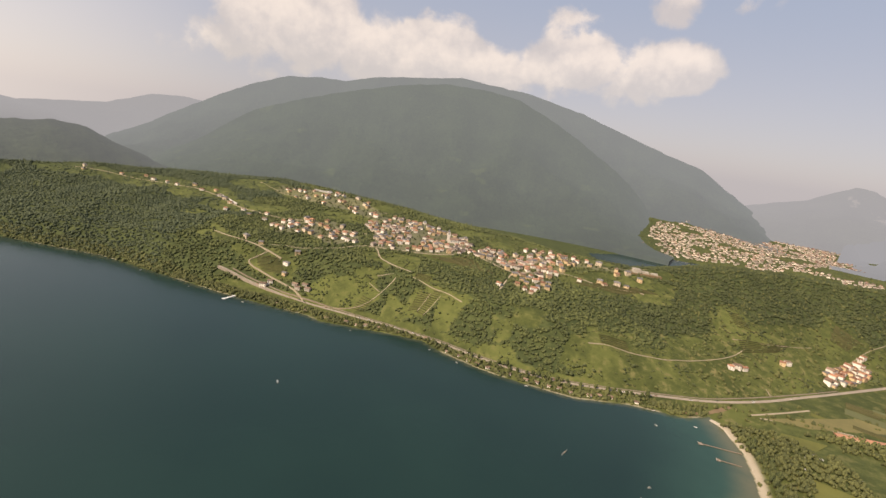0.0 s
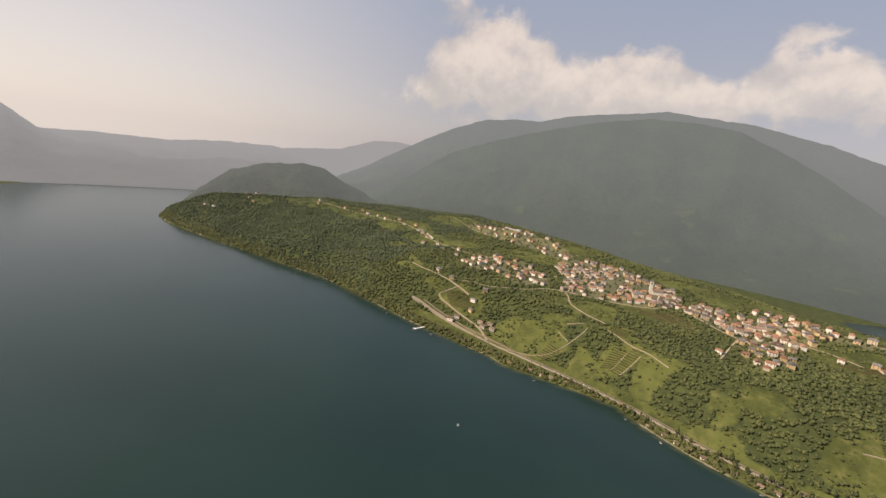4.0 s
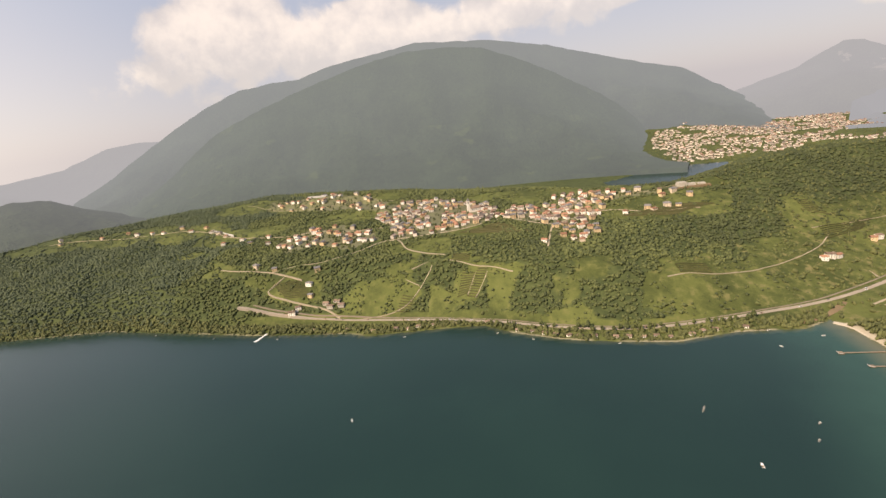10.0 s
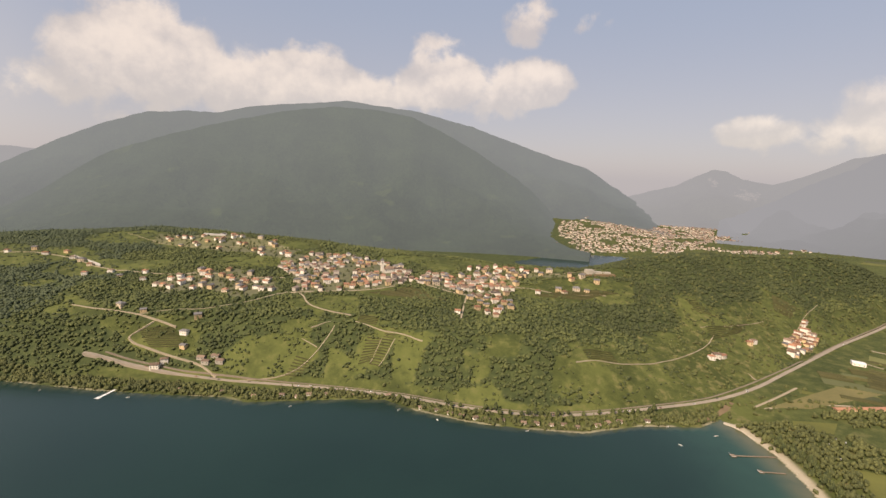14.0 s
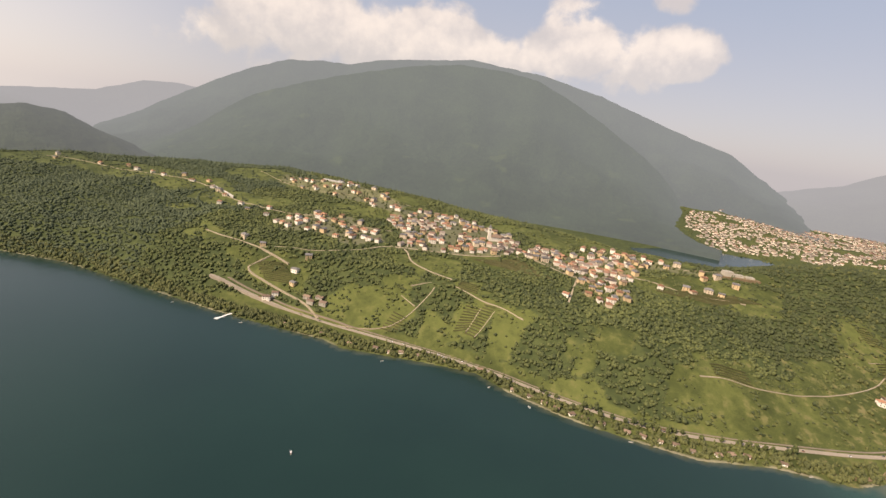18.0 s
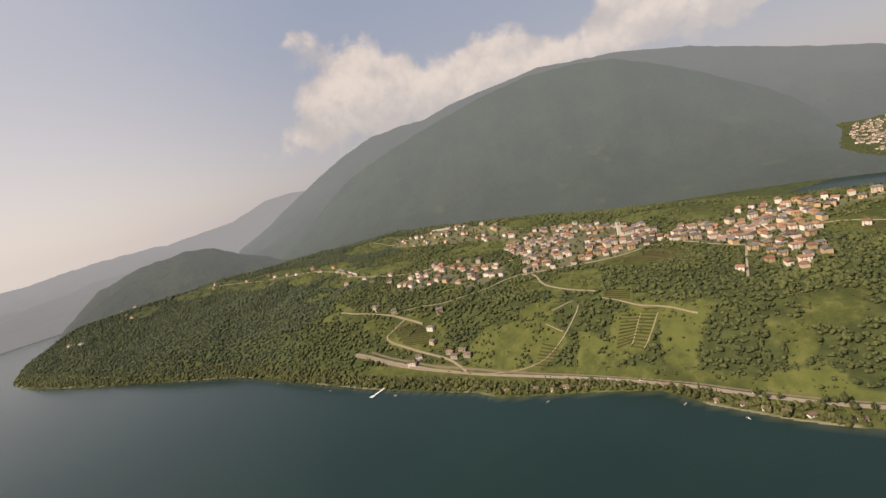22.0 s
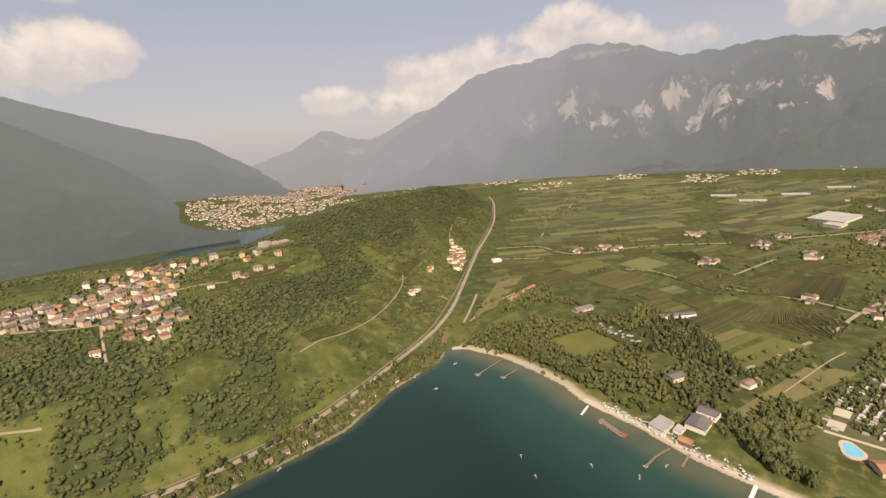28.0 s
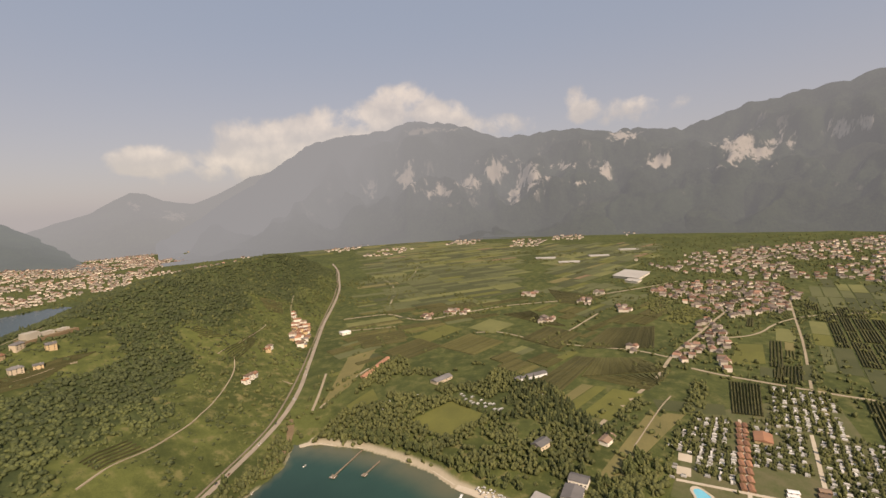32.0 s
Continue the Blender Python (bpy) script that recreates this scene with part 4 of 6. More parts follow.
NEAR_PLOTS = [
    ("meadow", [(893, 89), (1005, 58), (1009, 15), (908, 33)]), ("crop", [(850, 7), (915, -14), (921, -37), (848, -28)]), ("hay", [(824, -12), (813, -20), (707, 9), (723, 17)]), ("meadow", [(1143, 181), (1314, 101), (1286, 66), (1112, 131)]),
    ("orchard_leaf", [(1424, 485), (1350, 320), (1258, 361), (1258, 425)]), ("meadow_pale", [(1000, 600), (1080, 570), (1050, 500), (970, 530)]), ("orchard_pale", [(860, 620), (960, 580), (920, 490), (830, 530)]),
    ("orchard_leaf", [(800, 720), (900, 680), (870, 610), (770, 650)]), ("meadow", [(905, 700), (1010, 660), (990, 610), (880, 650)]),
]
FIELD_KINDS = [("orchard", 0.64), ("meadow", 0.12), ("crop", 0.18), ("hay", 0.05), ("soil", 0.01)]
FIELD_LABELS = {"meadow": "mown green meadow between orchards", "crop": "dark green crop field with straight edges", "hay": "yellowish field of cut hay", "soil": "bare brown ploughed field"}


def split_block(rng, x0, y0, x1, y1, big, out):
    w, h = x1 - x0, y1 - y0
    if (w < big * 2.6 and h < big * 0.72) or (w * h < big * big * 0.5):
        out.append((x0 + 1.5, y0 + 1.5, x1 - 1.5, y1 - 1.5))
        return
    f = rng.uniform(0.36, 0.64)
    if w * 0.26 > h:
        split_block(rng, x0, y0, x0 + w * f, y1, big, out)
        split_block(rng, x0 + w * f, y0, x1, y1, big, out)
    else:
        split_block(rng, x0, y0, x1, y0 + h * f, big, out)
        split_block(rng, x0, y0 + h * f, x1, y1, big, out)


def sheet(name, quad, lift, material, label, category, kind="structure", n=7):
    """A flat piece of land laid on the ground, between four corners."""
    a, b, c, d = [np.array(q, float) for q in quad]
    u = np.linspace(0, 1, n)
    U, V = np.meshgrid(u, u)
    P = a * ((1 - U) * (1 - V))[..., None] + b * (U * (1 - V))[..., None] + c * (U * V)[..., None] + d * ((1 - U) * V)[..., None]
    Z = height(P[..., 0], P[..., 1]) + lift
    vs = [tuple(p) + (z,) for p, z in zip(P.reshape(-1, 2), Z.reshape(-1))]
    fs = [(i * n + j, i * n + j + 1, (i + 1) * n + j + 1, (i + 1) * n + j) for i in range(n - 1) for j in range(n - 1)]
    vs += [(x, y, z - 0.6) for x, y, z in vs]
    m = n * n
    rim = [i for i in range(n)] + [i * n + n - 1 for i in range(1, n)] + [m - 1 - i for i in range(1, n)] + [(n - 1 - i) * n for i in range(1, n)]
    fs += [(rim[i + 1], rim[i], rim[i] + m, rim[i + 1] + m) for i in range(len(rim) - 1)]
    ob = part(name, (vs, fs), material)
    return tagged(ob, label, category, kind=kind)


def rows_of_trees(name, quad, spacing, tall, wide, label, material="orchard_leaf", step=7.0, rng=random):
    """Trained fruit trees or vines in straight hedgerows, with uneven tops."""
    a, b, c, d = [np.array(q, float) for q in quad]
    deep = np.hypot(*(d - a))
    count = max(2, int(deep / spacing))
    m = max(2, int(max(np.hypot(*(b - a)), np.hypot(*(c - d))) / step))
    f, t = np.meshgrid((np.arange(count) + 0.5) / count, np.linspace(0.02, 0.98, m), indexing="ij")
    p, q = a + (d - a) * f[..., None], b + (c - b) * f[..., None]
    P = p + (q - p) * t[..., None]
    Z = height(P[..., 0], P[..., 1])
    u = (q - p) / np.maximum(np.hypot(*np.moveaxis(q - p, -1, 0)), 1e-6)[..., None]
    side = np.stack([-u[..., 1], u[..., 0]], -1)
    nr = np.random.RandomState(rng.randrange(9999))
    w, h, h2 = wide * nr.uniform(0.75, 1.25, Z.shape), tall * nr.uniform(0.8, 1.2, Z.shape), tall * nr.uniform(0.75, 1.2, Z.shape)
    ring = [np.concatenate([P + side * (w * s)[..., None], (Z + z)[..., None]], -1) for s, z in ((1, 0), (0.6, h), (-0.6, h2), (-1, 0))]
    vs = np.stack(ring, 2).reshape(-1, 3).tolist()
    fs = []
    for k in range(count):
        start = 4 * m * k
        for i in range(m - 1):
            s, e = start + 4 * i, start + 4 * i + 4
            fs += [(s, e, e + 1, s + 1), (s + 1, e + 1, e + 2, s + 2), (s + 2, e + 2, e + 3, s + 3)]
        fs += [(start, start + 1, start + 2, start + 3), (start + 4 * m - 1, start + 4 * m - 2, start + 4 * m - 3, start + 4 * m - 4)]
    ob = part(name, (vs, fs), material)
    return tagged(ob, label, name.replace("_", " "), kind="stuff")


def build_fields():
    rng = random.Random(5)
    taken = [WOODS, CAMP, TOWN, TOWN_FAR, STRIP, HAMLET, FACTORY] + [q for _, q in NEAR_FIELDS + NEAR_PLOTS]
    for angle, zone, mid, reach in BLOCKS:
        rects = []
        split_block(rng, -reach, -reach, reach, reach, 110 if mid[1] > 2000 else 64 if reach > 300 else 50, rects)
        c, s = math.cos(radians(angle)), math.sin(radians(angle))
        while rects:
            x0, y0, x1, y1 = rects.pop()
            quad = [(mid[0] + c * x - s * y, mid[1] + s * x + c * y) for x, y in ((x0, y0), (x1, y0), (x1, y1), (x0, y1))]
            qx, qy = np.array([q[0] for q in quad] + [sum(q[0] for q in quad) / 4]), np.array([q[1] for q in quad] + [sum(q[1] for q in quad) / 4])
            hits = inside(qx, qy, zone).sum()
            if not hits:
                continue
            r = math.hypot(qx[4], qy[4] - 100)
            ex, ey = np.concatenate([qx, (qx[:4] + np.roll(qx[:4], 1)) / 2]), np.concatenate([qy, (qy[:4] + np.roll(qy[:4], 1)) / 2])
            if hits < 5 or any(inside(ex, ey, p).any() for p in taken) or near_line(ex, ey, FIELD_ROADS + [LAKE_ROAD], 4) or any((np.hypot(ex - a, ey - b) < w + 6).any() for a, b, w in CLUSTERS):
                # try its quarters instead
                if r < 1500 and min(x1 - x0, y1 - y0) > 26:
                    xm, ym = (x0 + x1) / 2, (y0 + y1) / 2
                    rects += [(x0, y0, xm, ym), (xm, y0, x1, ym), (x0, ym, xm, y1), (xm, ym, x1, y1)]
                continue
            pick, acc = rng.random(), 0.0
            for kind, share in FIELD_KINDS:
                acc += share
                if pick < acc:
                    break
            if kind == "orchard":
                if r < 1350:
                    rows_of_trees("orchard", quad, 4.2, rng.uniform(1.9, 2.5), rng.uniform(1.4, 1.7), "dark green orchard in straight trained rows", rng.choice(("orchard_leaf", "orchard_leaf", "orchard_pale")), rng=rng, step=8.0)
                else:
                    # far blocks mostly take paler colours, painted in place of the haze over them
                    sheet("field", quad, 0.5, rng.choice(("crop", "crop_pale", "crop_pale", "meadow_pale")), "orchard block far out on the plain, mostly paled as by haze", "field", n=4)
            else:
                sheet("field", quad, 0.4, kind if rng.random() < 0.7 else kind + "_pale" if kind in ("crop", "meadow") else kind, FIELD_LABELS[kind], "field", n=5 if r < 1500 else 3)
    for kind, quad in NEAR_FIELDS + NEAR_PLOTS:
        if kind.startswith("orchard"):
            rows_of_trees("orchard", quad, 3.5, rng.uniform(1.7, 2.2), rng.uniform(1.35, 1.6), "dark green orchard in straight trained rows", kind, rng=rng, step=7.0)
            sheet("field", quad, 0.2, "crop", "grassy floor of an orchard block", "field", n=5)
        else:
            sheet("field", quad, 0.4, kind, FIELD_LABELS[kind.split("_")[0]], "field", n=5)
    sheet("field", MEADOW, 0.4, "meadow", "bright green clearing among the camp trees", "field")
    sheet("field", [(570, 694), (640, 690), (815, 742), (760, 772)], 0.5, "hay", "long brownish field beside the road", "field")
    sheet("field", [(578, 654), (643, 645), (611, 616), (565, 636)], 0.4, "meadow", "small green lawn among trees", "field", n=5)
    ribbon("cart_track", [(584, 241), (640, 224), (700, 206), (740, 190)], 1.6, 0.75, "gravel", "pale cart track across the dry field", "track", 8.0)
    sheet("field", [(505, 281), (690, 219), (652, 200), (519, 250)], 0.4, "hay", "dry grass field behind the lido", "field")
    for quad in ([(818, 102), (818, 60), (704, 81), (703, 118)], [(908, 17), (907, -19), (827, 2), (826, 40)], [(794, -55), (788, -88), (676, -57), (672, -30)]):
        rows_of_trees("orchard", [quad[1], quad[2], quad[3], quad[0]], 4.2, 2.6, 1.15, "dark green orchard in straight trained rows", step=6.0)
    # the vineyard under the church and terraces on the slope
    rows_of_trees("vineyard", [(-128, 968), (-60, 955), (52, 928), (-33, 1005)], 4.5, 1.8, 0.8, "grey-green vineyard below the village", step=5.0)
    for quad in ([(-100, 770), (-82, 764), (-55, 815), (-76, 820)], [(-135, 848), (-94, 835), (-92, 868), (-130, 873)], [(-120, 772), (-98, 776), (-80, 812), (-108, 818)], [(-246, 764), (-215, 762), (-205, 788), (-232, 796)],
                 [(284, 755), (345, 768), (340, 795), (280, 780)], [(600, 900), (690, 945), (735, 985), (600, 935)], [(230, 985), (340, 966), (440, 1002), (300, 1010)], [(604, 975), (650, 972), (622, 1016), (598, 1008)],
                 [(850, 1060), (885, 1045), (935, 1090), (890, 1125)], [(-545, 848), (-480, 852), (-440, 822), (-505, 818)]):
        rows_of_trees("vineyard", quad, 4.5, 1.7, 0.7, "terraced vineyard rows on the slope", step=5.0)


build_fields()

# ---------------------------------------------------------------- trees


def ico_template():
    p = (1 + 5 ** 0.5) / 2
    v = np.array([(-1, p, 0), (1, p, 0), (-1, -p, 0), (1, -p, 0), (0, -1, p), (0, 1, p), (0, -1, -p), (0, 1, -p), (p, 0, -1), (p, 0, 1), (-p, 0, -1), (-p, 0, 1)]) / math.hypot(1, p)
    f = np.array([(0, 11, 5), (0, 5, 1), (0, 1, 7), (0, 7, 10), (0, 10, 11), (1, 5, 9), (5, 11, 4), (11, 10, 2), (10, 7, 6), (7, 1, 8), (3, 9, 4), (3, 4, 2), (3, 2, 6), (3, 6, 8), (3, 8, 9), (4, 9, 5), (2, 4, 11), (6, 2, 10), (8, 6, 7), (9, 8, 1)])
    return v, f


ICO_V, ICO_F = ico_template()


def clumps(rng, count, spread, size, low, tall):
    """A crown of many uneven clumps; unit radius and height."""
    vs, fs = [], []
    for k in range(count):
        a, r = rng.uniform(0, 6.283), spread * math.sqrt(rng.uniform(0.02, 1))
        h = rng.uniform(low, tall)
        lean = 1 - 0.55 * max(0.0, (h - 0.55 * tall) / (0.45 * tall))
        c = np.array((math.cos(a) * r * lean, math.sin(a) * r * lean, h))
        s = size * rng.uniform(0.7, 1.25)
        jit = np.array([[rng.uniform(0.70, 1.26)] for _ in range(12)])
        vs.append(ICO_V * jit * s * np.array((1, 1, 0.85)) + c)
        fs.append(ICO_F + 12 * k)
    return np.concatenate(vs), np.concatenate(fs)


def spire(rng, tiers=4):
    """A conifer: stacked ragged skirts."""
    vs, fs = [], []
    for k in range(tiers):
        z, r, h = k / tiers * 0.82 + 0.06, (1 - k / tiers) * 0.30 + 0.05, 1.35 / tiers
        n, b = 7, len(vs)
        for i in range(n):
            a, q = 6.283 * i / n + k, r * rng.uniform(0.75, 1.2)
            vs.append((math.cos(a) * q, math.sin(a) * q, z + rng.uniform(-0.03, 0.03)))
        vs.append((0, 0, z + h))
        fs += [(b + i, b + (i + 1) % n, b + n) for i in range(n)]
    return np.array(vs), np.array(fs)


def mass_of_trees(name, places, templates, material, label):
    """Countless trees as one body: places are rows of x, y, z, width, height, template, turn."""
    V, F, base = [], [], 0
    for k, (tv, tf) in enumerate(templates):
        rows = places[places[:, 5] == k]
        if not len(rows):
            continue
        c, s = np.cos(rows[:, 6])[:, None], np.sin(rows[:, 6])[:, None]
        x = (tv[None, :, 0] * c - tv[None, :, 1] * s) * rows[:, 3:4] + rows[:, 0:1]
        y = (tv[None, :, 0] * s + tv[None, :, 1] * c) * rows[:, 3:4] + rows[:, 1:2]
        z = tv[None, :, 2] * rows[:, 4:5] + rows[:, 2:3]
        V.append(np.stack([x, y, z], -1).reshape(-1, 3))
        F.append((tf[None] + base + len(tv) * np.arange(len(rows))[:, None, None]).reshape(-1, 3))
        base += len(rows) * len(tv)
    V, F = np.concatenate(V), np.concatenate(F)
    me = bpy.data.meshes.new(name)
    me.vertices.add(len(V))
    me.vertices.foreach_set("co", V.ravel())
    me.loops.add(F.size)
    me.loops.foreach_set("vertex_index", F.ravel().astype(np.int32))
    me.polygons.add(len(F))
    me.polygons.foreach_set("loop_start", np.arange(0, F.size, 3, dtype=np.int32))
    me.polygons.foreach_set("use_smooth", np.ones(len(F), bool))
    me.update()
    me.materials.append(MATS[material])
    return tagged(new(name, me), label, "woods", kind="stuff")


def clear_of(x, y, lines, dist):
    ok = np.ones(len(x), bool)
    for l in lines:
        ok &= polyline_distance(x, y, l) > dist
    return ok


def village_mask(x, y):
    m = np.zeros(len(x), bool)
    for p in VILLAGE:
        m |= inside(x, y, p)
    return m


def build_woods():
    rng = random.Random(11)
    nr = np.random.RandomState(4)
    round_crowns = [clumps(rng, 5, 0.78, 0.60, 0.20, 0.62) for _ in range(14)]
    spires = [spire(rng) for _ in range(4)]
    # the hill
    n = 130000
    x, y = nr.uniform(-1990, 1740, n), nr.uniform(640, 1650, n)
    fy, cy = np.interp(x, FOOT_X, FOOT_Y), np.interp(x, CREST_X, CREST_Y)
    ok = (y > fy + 4) & (y < cy + 120)
    x, y = x[ok], y[ok]
    m = forest_mask(x, y)
    ok = nr.uniform(0, 1, len(x)) < np.where(m > 0.5, 0.84, np.where(value_noise(x, y, 26, 51, 2) > 0.56, 0.50, 0.06))
    x, y = x[ok], y[ok]
    ok = clear_of(x, y, [LAKE_ROAD, RAIL] + LANES, 4.8) & ~village_mask(x, y) & (np.hypot(x + 112, y - 1114) > 30)
    x, y = x[ok], y[ok]
    # no two closer than a few metres
    _, first = np.unique(np.stack([np.floor(x / 5.4), np.floor(y / 5.4)], 1), axis=0, return_index=True)
    x, y = x[first], y[first]
    # hedges along the edges of meadows and terraces
    hedge = []
    for p in MEADOWS:
        for a, b in zip(p, p[1:] + p[:1]):
            for f in np.arange(0, 1, 3.2 / math.dist(a, b)):
                if rng.random() < 0.6:
                    hedge.append((a[0] + (b[0] - a[0]) * f + rng.uniform(-2, 2), a[1] + (b[1] - a[1]) * f + rng.uniform(-2, 2)))
    hedge = np.array(hedge)
    hedge = hedge[clear_of(hedge[:, 0], hedge[:, 1], [LAKE_ROAD, RAIL] + LANES, 4.0)]
    x, y = np.concatenate([x, hedge[:, 0]]), np.concatenate([y, hedge[:, 1]])
    z = height(x, y)
    w = np.where(np.arange(len(x)) >= len(x) - len(hedge), 0.5, 1.0) * nr.uniform(2.9, 5.2, len(x)) * (0.80 + 0.4 * value_noise(x, y, 60, 8)) * np.where(forest_mask(x, y) > 0.5, 1.0, nr.uniform(0.4, 0.9, len(x)))
    k = np.where(nr.uniform(0, 1, len(x)) < 0.04, 14 + nr.randint(0, 4, len(x)), nr.randint(0, 14, len(x))).astype(float)
    h = np.where(k >= 14, w * 2.4, w * nr.uniform(0.85, 1.2, len(x)))
    places = np.stack([x, y, z - 0.6, np.where(k >= 14, w * 2.2, w), h, k, nr.uniform(0, 6.28, len(x))], 1)
    t = (y - np.interp(x, FOOT_X, FOOT_Y)) / np.maximum(np.interp(x, CREST_X, CREST_Y) - np.interp(x, FOOT_X, FOOT_Y), 30)
    # the upper ridge takes the darkened leaves that stand for cloud shadow
    ridge = (x > 330) & (t + (value_noise(x, y, 60, 33, 2) - 0.5) * 0.3 > 0.42)
    west = x < -760 + (value_noise(x, y, 120, 34, 2) - 0.5) * 300
    mass_of_trees("hill_woods", places[~ridge & ~west], round_crowns + spires, "woodland", "mixed deciduous woods covering the hill slopes")
    mass_of_trees("ridge_woods", places[ridge], round_crowns + spires, "ridge_leaf_shaded", "dense woods along the ridge crest, darkened as under cloud shadow")
    mass_of_trees("headland_woods", places[west], round_crowns + spires, "headland_leaf", "dark mixed woods on the headland above the lake")
    # the strip of trees between road and water, and hedgerow trees on the plain
    line = smooth_line(SHORE[10:29], 5.0)
    px, py = [], []
    for a, b in line:
        for _ in range(8 if a > -60 else 12):
            if rng.random() < 0.6:
                px.append(a + rng.uniform(-8, 8))
                py.append(b + rng.uniform(3, 34))
    # hedges and rows of trees beside the field roads, and round the farms
    for road in FIELD_ROADS:
        for a, b in smooth_line(road, 5.0):
            for _ in range(3):
                if rng.random() < 0.30:
                    px.append(a + rng.choice((-1, 1)) * rng.uniform(6, 11))
                    py.append(b + rng.choice((-1, 1)) * rng.uniform(6, 11))
    for a, b, w in CLUSTERS:
        for _ in range(26):
            q, d = rng.uniform(0, 6.28), rng.uniform(0.5, 1.6) * w
            px.append(a + math.cos(q) * d * 1.2)
            py.append(b + math.sin(q) * d)
    # the belt of trees from the lido to the camp and along the southern shore
    for k in range(520):
        f, o = rng.random(), rng.uniform(-16, 16)
        a, b = rng.choice((((470, 278), (520, 215)), ((500, 262), (560, 214)), ((448, 235), (470, 215)), ((520, 208), (690, 168)), ((560, 275), (715, 235)), ((440, 60), (440, 200)), ((690, 170), (800, 140))))
        px.append(a[0] + (b[0] - a[0]) * f + o * 0.7)
        py.append(a[1] + (b[1] - a[1]) * f + o * 0.6)
    # gardens of the town and the roadside village
    for zone, count in ((STRIP, 170), (TOWN, 1500), (TOWN_FAR, 1800), (LEVEL_TOWN, 4200)):
        zx, zy = [p[0] for p in zone], [p[1] for p in zone]
        for _ in range(count):
            px.append(rng.uniform(min(zx), max(zx)))
            py.append(rng.uniform(min(zy), max(zy)))
    keep = len(px)
    n = 11000
    px = np.concatenate([np.array(px), nr.uniform(470, 2300, n)])
    py = np.concatenate([np.array(py), nr.uniform(-900, 1300, n)])
    ok = ~inside(px, py, LAKE) & (polyline_distance(px, py, SHORE) > 2.5) & clear_of(px, py, [LAKE_ROAD, RAIL] + FIELD_ROADS, 6.0)
    hedge = value_noise(px, py, 130, 31, 2)
    plain = (px > 470) & (py < np.interp(px, FOOT_X, FOOT_Y) - 6)
    for p in (WOODS, CAMP, FACTORY):
        ok &= ~inside(px, py, p)
    ok &= ~plain | (np.arange(len(px)) < keep) | (hedge > 0.60) | (inside(px, py, TOWN) & (hedge > 0.35)) | (inside(px, py, TOWN_FAR) & (hedge > 0.35)) | (inside(px, py, STRIP) & (hedge > 0.4))
    px, py = px[ok], py[ok]
    w = nr.uniform(1.6, 4.0, len(px))
    k = np.where(nr.uniform(0, 1, len(px)) < 0.10, 14 + nr.randint(0, 4, len(px)), nr.randint(0, 14, len(px))).astype(float)
    places = np.stack([px, py, height(px, py) - 0.5, np.where(k >= 14, w * 2, w * 1.1), np.where(k >= 14, w * 3.4, w * nr.uniform(1.4, 2.0, len(px))), k, nr.uniform(0, 6.28, len(px))], 1)
    mass_of_trees("shore_trees", places, round_crowns + spires, "valley_leaf", "scattered trees and hedges along shore and fields")
    # the camp woods behind the beach
    n = 7000
    full_crowns = [clumps(rng, 7, 0.66, 0.46, 0.30, 0.80) for _ in range(12)]
    px, py = nr.uniform(470, 810, n), nr.uniform(240, 700, n)
    ok = inside(px, py, WOODS) & ~inside(px, py, MEADOW) & clear_of(px, py, [[(655, 490), (632, 418)], [(578, 650), (640, 640), (611, 620)]], 17)
    ok &= (value_noise(px, py, 55, 41, 2) > 0.37)
    px, py = px[ok], py[ok]
    _, first = np.unique(np.stack([np.floor(px / 5.6), np.floor(py / 5.6)], 1), axis=0, return_index=True)
    px, py = px[first], py[first]
    dark = ((py < 420) & (px > 590)) & (nr.uniform(0, 1, len(px)) < 0.45)
    w = nr.uniform(2.6, 5.0, len(px))
    for name, sel, tm, mat, lab in (("camp_woods", ~dark, full_crowns, "valley_leaf", "broad-leaved trees shading the lakeside camp"), ("camp_conifers", dark, spires, "conifer", "dark tall conifers among the camp trees")):
        q = sel
        k = nr.randint(0, len(tm), q.sum()).astype(float)
        places = np.stack([px[q], py[q], height(px[q], py[q]) - 0.5, w[q] * (2.6 if tm is spires else 1.0), w[q] * (3.2 if tm is spires else 1.75), k, nr.uniform(0, 6.28, q.sum())], 1)
        mass_of_trees(name, places, tm, mat, lab)


build_woods()

# ---------------------------------------------------------------- houses
surface("roof_felt", (0.36, 0.34, 0.31), 0.9, (0.27, 0.26, 0.24), 0.1, 0.8)
surface("roof_pale", (0.44, 0.42, 0.38), 0.8, (0.35, 0.33, 0.30), 0.05, 0.8)
surface("pool_water", (0.16, 0.50, 0.62), 0.1, (0.12, 0.42, 0.56), 0.1, 1.0, specular=0.5)


